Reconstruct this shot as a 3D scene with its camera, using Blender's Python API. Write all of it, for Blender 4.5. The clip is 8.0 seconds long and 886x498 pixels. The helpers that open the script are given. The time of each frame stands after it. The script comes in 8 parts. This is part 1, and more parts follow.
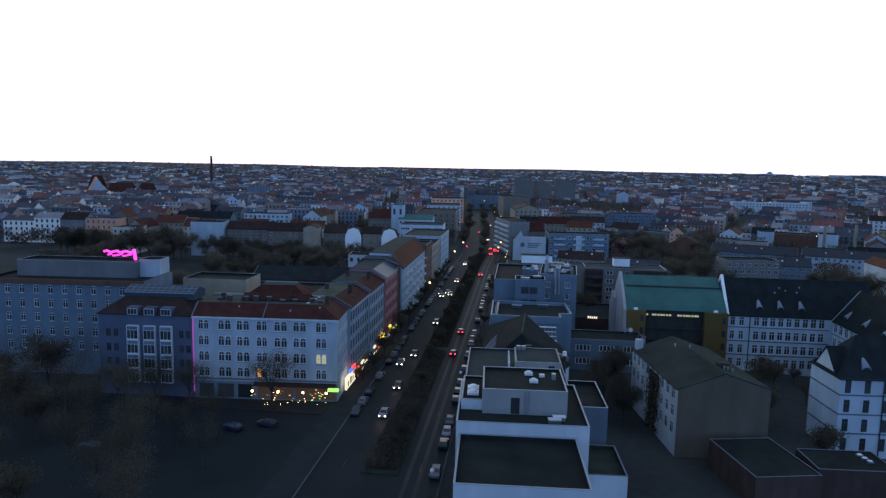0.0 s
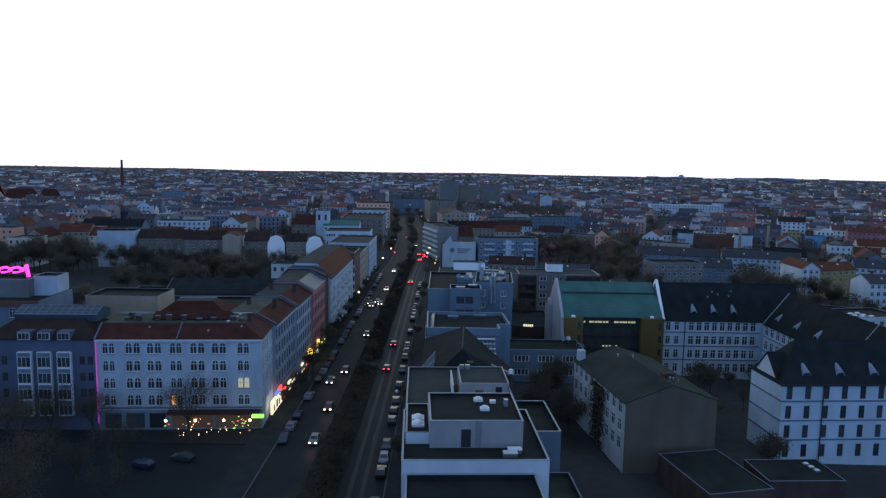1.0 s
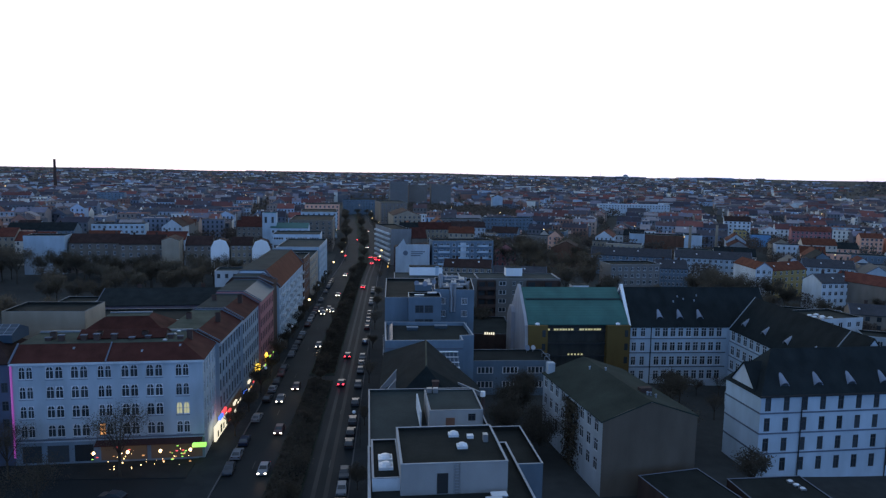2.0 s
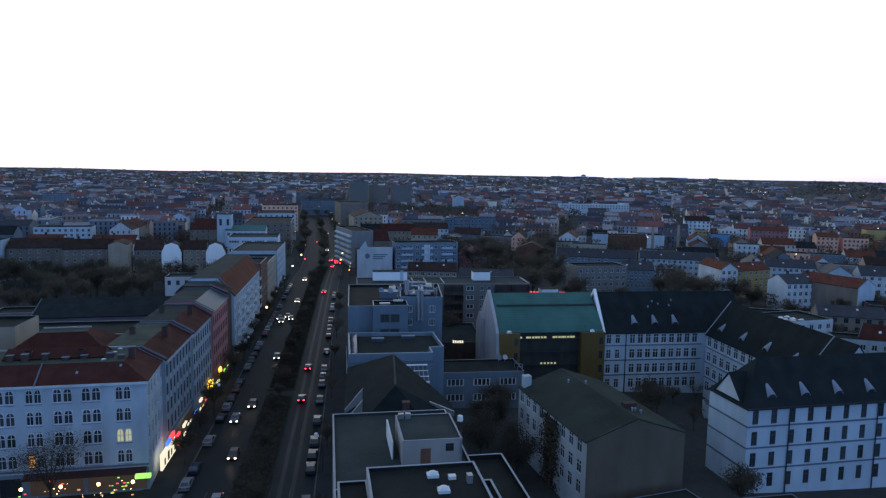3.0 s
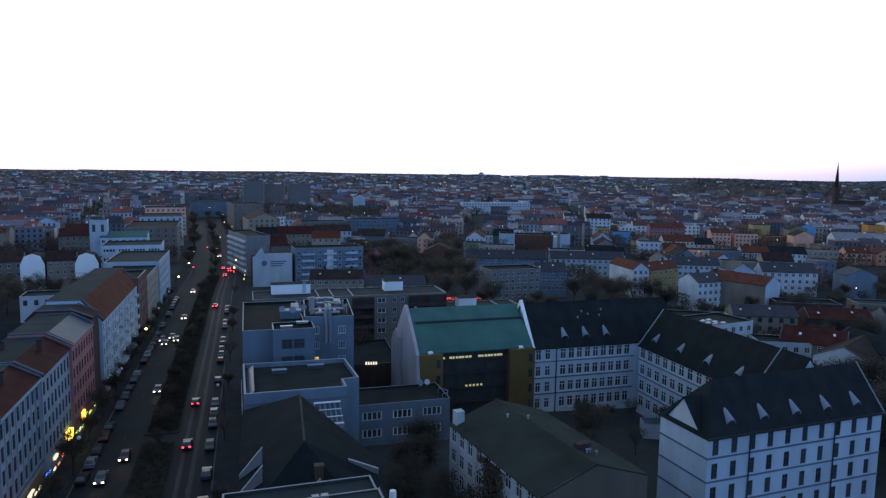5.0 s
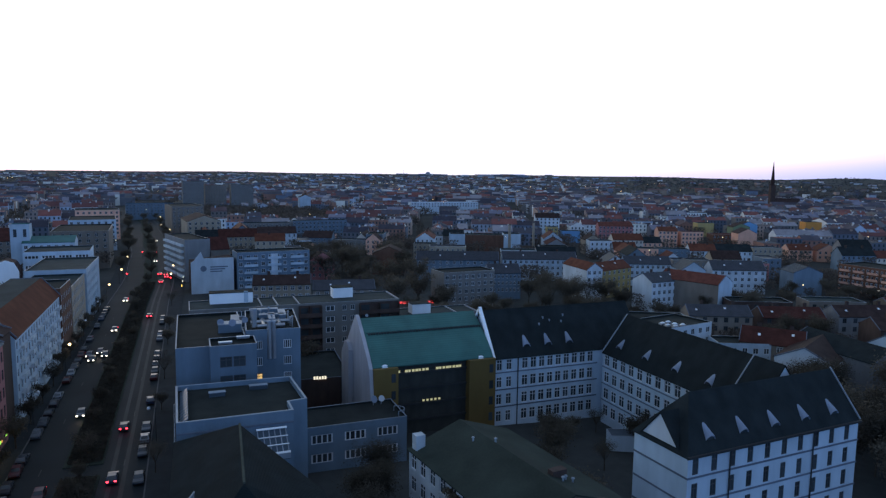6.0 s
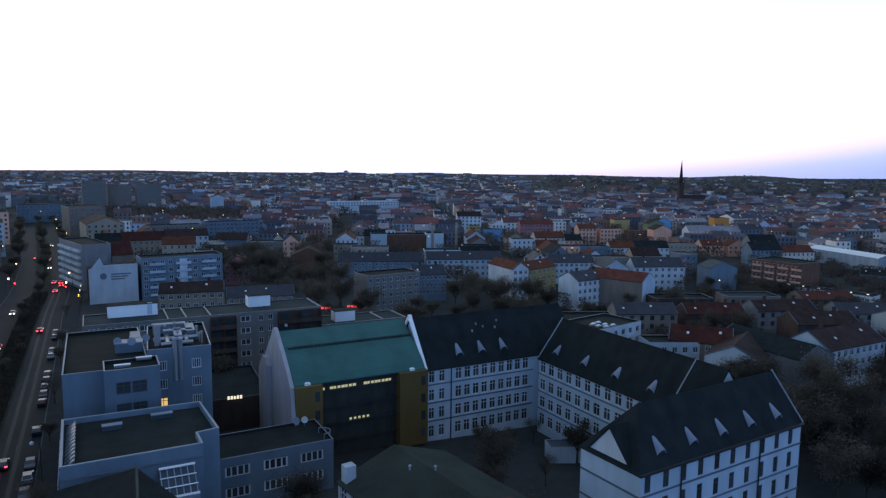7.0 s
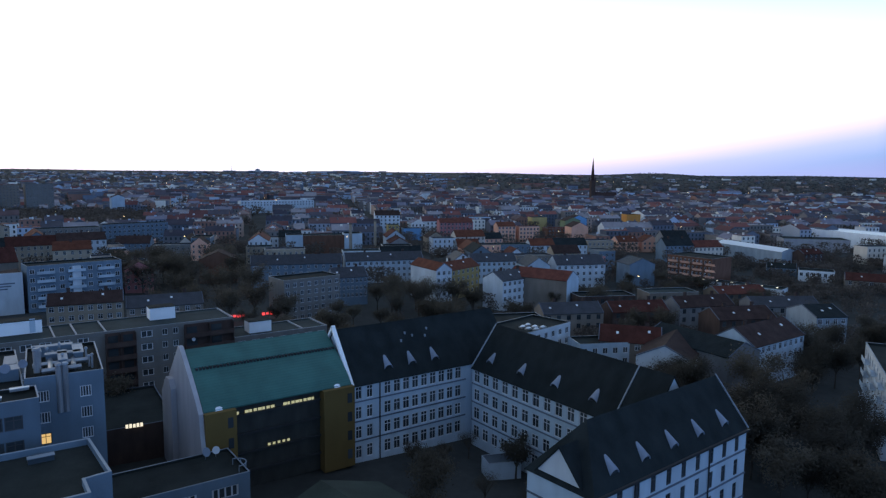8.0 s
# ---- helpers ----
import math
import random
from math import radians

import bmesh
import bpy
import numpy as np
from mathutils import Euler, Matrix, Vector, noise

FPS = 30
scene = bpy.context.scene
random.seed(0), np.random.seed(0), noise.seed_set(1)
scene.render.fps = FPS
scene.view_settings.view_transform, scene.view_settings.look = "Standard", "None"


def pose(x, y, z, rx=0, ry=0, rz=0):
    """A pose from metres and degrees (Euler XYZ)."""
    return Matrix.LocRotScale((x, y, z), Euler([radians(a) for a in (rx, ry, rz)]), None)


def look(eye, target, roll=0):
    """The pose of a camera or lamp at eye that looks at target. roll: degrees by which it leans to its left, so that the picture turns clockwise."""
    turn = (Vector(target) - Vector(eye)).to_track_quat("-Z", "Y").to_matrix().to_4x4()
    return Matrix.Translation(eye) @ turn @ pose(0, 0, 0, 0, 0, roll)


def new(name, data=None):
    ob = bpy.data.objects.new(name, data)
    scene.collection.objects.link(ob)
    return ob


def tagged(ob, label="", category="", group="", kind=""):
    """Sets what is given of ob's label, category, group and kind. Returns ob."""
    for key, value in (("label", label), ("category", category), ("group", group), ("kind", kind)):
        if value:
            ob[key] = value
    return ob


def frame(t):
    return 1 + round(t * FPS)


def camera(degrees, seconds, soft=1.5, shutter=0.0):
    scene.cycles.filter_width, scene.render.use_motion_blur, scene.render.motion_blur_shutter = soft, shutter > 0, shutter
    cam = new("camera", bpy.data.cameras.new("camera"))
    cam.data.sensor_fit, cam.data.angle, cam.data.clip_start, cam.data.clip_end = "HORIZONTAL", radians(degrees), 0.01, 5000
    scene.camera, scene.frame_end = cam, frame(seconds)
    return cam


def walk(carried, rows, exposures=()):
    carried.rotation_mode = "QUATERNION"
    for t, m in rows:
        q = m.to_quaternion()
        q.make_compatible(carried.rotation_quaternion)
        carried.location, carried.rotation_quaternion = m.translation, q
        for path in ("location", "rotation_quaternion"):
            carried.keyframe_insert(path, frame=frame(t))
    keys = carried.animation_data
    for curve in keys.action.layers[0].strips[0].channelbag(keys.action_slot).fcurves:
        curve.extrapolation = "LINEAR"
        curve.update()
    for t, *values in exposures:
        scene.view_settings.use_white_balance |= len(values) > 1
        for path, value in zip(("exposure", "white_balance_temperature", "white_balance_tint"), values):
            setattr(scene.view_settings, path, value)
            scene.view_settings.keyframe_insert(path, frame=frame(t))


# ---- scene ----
cam = camera(66.5, 8.0, soft=1.3)
PATH = [
    (0, (5.999, 12.05, 53.652), (5.777, 14.026, 53.405), 1.1),
    (0.2, (5.452, 13.807, 53.699), (5.299, 15.787, 53.465), 1.1),
    (0.5, (4.632, 16.441, 53.768), (4.546, 18.425, 53.536), 1.1),
    (1, (3.248, 21.066, 53.903), (3.248, 23.053, 53.671), 1.0),
    (1.5, (1.906, 26.522, 54.095), (1.989, 28.507, 53.864), 1.0),
    (3, (0.22, 41.486, 54.356), (0.488, 43.455, 54.128), 1.0),
    (3.5, (-0.137, 46.579, 54.509), (0.2, 48.537, 54.281), 1.0),
    (4, (-0.212, 51.806, 54.724), (0.2, 53.749, 54.494), 0.9),
    (4.5, (0.047, 56.966, 54.834), (0.533, 58.892, 54.604), 0.9),
    (6, (2.226, 72.646, 54.733), (2.931, 74.504, 54.505), 0.7),
    (6.5, (3.233, 77.778, 54.757), (4.03, 79.597, 54.528), 0.7),
    (7, (4.619, 82.822, 54.702), (5.54, 84.582, 54.472), 0.6),
    (7.5, (6.085, 87.559, 54.618), (7.117, 89.256, 54.387), 0.5),
    (8, (7.92, 93.025, 54.59), (9.052, 94.657, 54.357), 0.5),
]
walk(cam, [(t, look(eye, target, roll)) for t, eye, target, roll in PATH])

# ---- dusk sky: the glow of the set sun ahead and to the left, deep blue behind ----
world = bpy.data.worlds.new("dusk_sky")
scene.world = world
world.use_nodes = True
wn, wl = world.node_tree.nodes, world.node_tree.links
wn.clear()
GLOW_AZ = 10.0  # degrees left of +y
SKY_GAIN = 1.37
sky = wn.new("ShaderNodeTexSky")
sky.sky_type = "NISHITA"
sky.sun_disc = False
sky.sun_elevation = radians(2.0)
sky.sun_rotation = radians(-GLOW_AZ)
sky.air_density, sky.dust_density, sky.ozone_density = 1.0, 0.6, 3.0
coord = wn.new("ShaderNodeTexCoord")
parts_xyz = wn.new("ShaderNodeSeparateXYZ")
dot = wn.new("ShaderNodeVectorMath")
dot.operation = "DOT_PRODUCT"
dot.inputs[1].default_value = (-math.sin(radians(GLOW_AZ)), math.cos(radians(GLOW_AZ)), 0.0)
span = wn.new("ShaderNodeMapRange")
span.inputs["From Min"].default_value, span.inputs["From Max"].default_value = -1.0, 1.0
band = wn.new("ShaderNodeValToRGB")
band.color_ramp.interpolation = "LINEAR"
stops = [(0.0, (0.33, 0.55, 1.12)), (0.16, (0.21, 0.33, 0.68)), (0.36, (0.17, 0.25, 0.52)), (0.45, (0.21, 0.29, 0.60)), (0.525, (0.27, 0.385, 0.70)), (0.595, (0.44, 0.50, 0.80)), (0.66, (0.80, 0.69, 0.86)), (0.735, (1.0, 0.98, 1.0)), (1.0, (1.0, 0.99, 0.98))]
el = band.color_ramp.elements
el[0].position, el[0].color = stops[0][0], (*stops[0][1], 1)
el[1].position, el[1].color = stops[-1][0], (*stops[-1][1], 1)
for p, c in stops[1:-1]:
    el.new(p).color = (*c, 1)
lift = wn.new("ShaderNodeMapRange")
lift.interpolation_type = "SMOOTHSTEP"
lift.inputs["From Min"].default_value, lift.inputs["From Max"].default_value = 0.235, 0.42
dim = wn.new("ShaderNodeMix")
dim.data_type = "RGBA"
dim.inputs[7].default_value = (0.195, 0.265, 0.395, 1)
gain = wn.new("ShaderNodeVectorMath")
gain.operation = "SCALE"
gain.inputs["Scale"].default_value = SKY_GAIN
mixs = wn.new("ShaderNodeVectorMath")
mixs.operation = "MULTIPLY_ADD"
mixs.inputs[1].default_value = (0.02, 0.02, 0.024)
bg = wn.new("ShaderNodeBackground")
bg.inputs["Strength"].default_value = 1.0
wo = wn.new("ShaderNodeOutputWorld")
wl.new(coord.outputs["Generated"], dot.inputs[0])
wl.new(coord.outputs["Generated"], parts_xyz.inputs["Vector"])
low = wn.new("ShaderNodeMath")
low.operation = "MINIMUM"
low.inputs[1].default_value = 0.1
wl.new(parts_xyz.outputs["Z"], low.inputs[0])
rise = wn.new("ShaderNodeMath")
rise.operation = "MULTIPLY_ADD"
rise.inputs[1].default_value = 6.0
wl.new(low.outputs["Value"], rise.inputs[0])
wide = wn.new("ShaderNodeMath")
wide.operation = "MULTIPLY_ADD"
wide.inputs[1].default_value, wide.inputs[2].default_value = 1.09, -0.325
wl.new(dot.outputs["Value"], wide.inputs[0])
away = wn.new("ShaderNodeMath")  # the glow ends soon past a right angle from its middle
away.operation = "ADD"
away.inputs[1].default_value = 0.08
past = wn.new("ShaderNodeMath")
past.operation = "MINIMUM"
past.inputs[1].default_value = 0.0
fall = wn.new("ShaderNodeMath")
fall.operation = "MULTIPLY_ADD"
fall.inputs[1].default_value = 1.5
wl.new(wide.outputs["Value"], away.inputs[0])
wl.new(away.outputs["Value"], past.inputs[0])
wl.new(past.outputs["Value"], fall.inputs[0])
wl.new(wide.outputs["Value"], fall.inputs[2])
wl.new(fall.outputs["Value"], rise.inputs[2])
wl.new(rise.outputs["Value"], span.inputs["Value"])
wl.new(span.outputs["Result"], band.inputs["Fac"])
wl.new(parts_xyz.outputs["Z"], lift.inputs["Value"])
wl.new(lift.outputs["Result"], dim.inputs[0])
veil = wn.new("ShaderNodeMapRange")  # lavender veil close over the horizon
veil.inputs["From Min"].default_value, veil.inputs["From Max"].default_value = 0.0, 0.022
veil.inputs["To Min"].default_value, veil.inputs["To Max"].default_value = 0.4, 0.0
wl.new(parts_xyz.outputs["Z"], veil.inputs["Value"])
fringe = wn.new("ShaderNodeMix")
fringe.data_type = "RGBA"
fringe.inputs[7].default_value = (0.42, 0.44, 0.78, 1)
wl.new(veil.outputs["Result"], fringe.inputs[0])
wl.new(band.outputs["Color"], fringe.inputs[6])
# higher up the glow thins to pale cyan, soonest in the east
high = wn.new("ShaderNodeMath")
high.operation = "MULTIPLY_ADD"
high.inputs[1].default_value = -0.16
ahead = wn.new("ShaderNodeMath")
ahead.operation = "MAXIMUM"
ahead.inputs[1].default_value = 0.05
wl.new(dot.outputs["Value"], ahead.inputs[0])
wl.new(ahead.outputs["Value"], high.inputs[0])
wl.new(parts_xyz.outputs["Z"], high.inputs[2])
thin = wn.new("ShaderNodeMapRange")
thin.interpolation_type = "SMOOTHSTEP"
thin.inputs["From Min"].default_value, thin.inputs["From Max"].default_value = 0.06, 0.23
wl.new(high.outputs["Value"], thin.inputs["Value"])
cyan = wn.new("ShaderNodeMix")
cyan.data_type = "RGBA"
cyan.blend_type = "MULTIPLY"
cyan.inputs[7].default_value = (0.44, 0.88, 1.0, 1)
wl.new(thin.outputs["Result"], cyan.inputs[0])
wl.new(fringe.outputs[2], cyan.inputs[6])
wl.new(cyan.outputs[2], dim.inputs[6])
wl.new(dim.outputs[2], gain.inputs[0])
wl.new(sky.outputs["Color"], mixs.inputs[0])
wl.new(gain.outputs["Vector"], mixs.inputs[2])
wl.new(mixs.outputs["Vector"], bg.inputs["Color"])
wl.new(bg.outputs["Background"], wo.inputs["Surface"])
sun_data = bpy.data.lights.new("sun_glow", "SUN")
sun_data.energy, sun_data.angle, sun_data.color = 0.12, radians(25), (1.0, 0.78, 0.72)
sun = new("sun_glow", sun_data)
sun.matrix_world = look((-110, 620, 90), (0, 0, 0))
scene.view_settings.exposure = 0.0


# ---- materials ----
def material(name, color, rough=0.85, vary=0.25, scale=0.6, fine=9.0, bump=0.15, metal=0.0, spec=0.3, each=0.15, island=False, stain=0.3):
    m = bpy.data.materials.new(name)
    m.use_nodes = True
    n, l = m.node_tree.nodes, m.node_tree.links
    b = n["Principled BSDF"]
    b.inputs["Roughness"].default_value, b.inputs["Metallic"].default_value = rough, metal
    b.inputs["Specular IOR Level"].default_value = spec
    tc = n.new("ShaderNodeTexCoord")
    big, small = n.new("ShaderNodeTexNoise"), n.new("ShaderNodeTexNoise")
    big.inputs["Scale"].default_value, small.inputs["Scale"].default_value = scale, fine
    big.inputs["Detail"].default_value, small.inputs["Detail"].default_value = 5, 3
    stretch = n.new("ShaderNodeMapping")
    stretch.inputs["Scale"].default_value = (1.0, 1.0, 0.35)
    l.new(tc.outputs["Object"], stretch.inputs["Vector"])
    l.new(stretch.outputs["Vector"], big.inputs["Vector"])
    l.new(tc.outputs["Object"], small.inputs["Vector"])
    add = n.new("ShaderNodeMath")
    add.operation = "MULTIPLY_ADD"
    add.inputs[1].default_value = 0.35
    l.new(small.outputs["Fac"], add.inputs[0])
    l.new(big.outputs["Fac"], add.inputs[2])
    rng = n.new("ShaderNodeMapRange")
    rng.inputs["From Min"].default_value, rng.inputs["From Max"].default_value = 0.4, 0.95
    rng.inputs["To Min"].default_value, rng.inputs["To Max"].default_value = 1.0 - vary, 1.0 + vary
    l.new(add.outputs["Value"], rng.inputs["Value"])
    info = n.new("ShaderNodeObjectInfo") if not island else n.new("ShaderNodeNewGeometry")
    rr = n.new("ShaderNodeMapRange")
    rr.inputs["To Min"].default_value, rr.inputs["To Max"].default_value = 1.0 - each, 1.0 + each
    l.new(info.outputs["Random Per Island" if island else "Random"], rr.inputs["Value"])
    mul = n.new("ShaderNodeMath")
    mul.operation = "MULTIPLY"
    l.new(rng.outputs["Result"], mul.inputs[0])
    l.new(rr.outputs["Result"], mul.inputs[1])
    sc = n.new("ShaderNodeVectorMath")
    sc.operation = "SCALE"
    if isinstance(color, list):
        cr = n.new("ShaderNodeValToRGB")
        cr.color_ramp.interpolation = "CONSTANT"
        e = cr.color_ramp.elements
        e[0].color, e[1].color = (*color[0], 1), (*color[-1], 1)
        e[1].position = 1.0 - 1.0 / len(color)
        for i, c in enumerate(color[1:-1], 1):
            e.new(i / len(color)).color = (*c, 1)
        l.new(info.outputs["Random Per Island" if island else "Random"], cr.inputs["Fac"])
        l.new(cr.outputs["Color"], sc.inputs[0])
    else:
        sc.inputs[0].default_value = color
    l.new(mul.outputs["Value"], sc.inputs["Scale"])
    l.new(sc.outputs["Vector"], b.inputs["Base Color"])
    if bump:
        bp = n.new("ShaderNodeBump")
        bp.inputs["Strength"].default_value, bp.inputs["Distance"].default_value = bump, 0.05
        l.new(add.outputs["Value"], bp.inputs["Height"])
        l.new(bp.outputs["Normal"], b.inputs["Normal"])
    return m


def glowing(name, color, strength, base=(0.3, 0.3, 0.3)):
    m = bpy.data.materials.new(name)
    m.use_nodes = True
    b = m.node_tree.nodes["Principled BSDF"]
    b.inputs["Base Color"].default_value = (*base, 1)
    b.inputs["Emission Color"].default_value = (*color, 1)
    b.inputs["Emission Strength"].default_value = strength
    return m


def tiled(m, rows=3.2, depth=0.6):
    """Adds courses of roof tiles or seams to a material as relief and slight tone."""
    n, l = m.node_tree.nodes, m.node_tree.links
    b = n["Principled BSDF"]
    tc = n.new("ShaderNodeTexCoord")
    wave = n.new("ShaderNodeTexWave")
    wave.inputs["Scale"].default_value = rows
    wave.inputs["Distortion"].default_value = 0.4
    wave.bands_direction = "Z"
    l.new(tc.outputs["Object"], wave.inputs["Vector"])
    bp = n.new("ShaderNodeBump")
    bp.inputs["Strength"].default_value, bp.inputs["Distance"].default_value = depth, 0.06
    l.new(wave.outputs["Fac"], bp.inputs["Height"])
    l.new(bp.outputs["Normal"], b.inputs["Normal"])
    return m


def leafy(m, share=0.5):
    """Lets some light through, as leaves and fine twigs do."""
    n, l = m.node_tree.nodes, m.node_tree.links
    b, out = n["Principled BSDF"], n["Material Output"]
    tl, mx = n.new("ShaderNodeBsdfTranslucent"), n.new("ShaderNodeMixShader")
    l.new(b.inputs["Base Color"].links[0].from_socket, tl.inputs["Color"])
    mx.inputs["Fac"].default_value = share
    l.new(b.outputs["BSDF"], mx.inputs[1])
    l.new(tl.outputs["BSDF"], mx.inputs[2])
    l.new(mx.outputs["Shader"], out.inputs["Surface"])
    return m


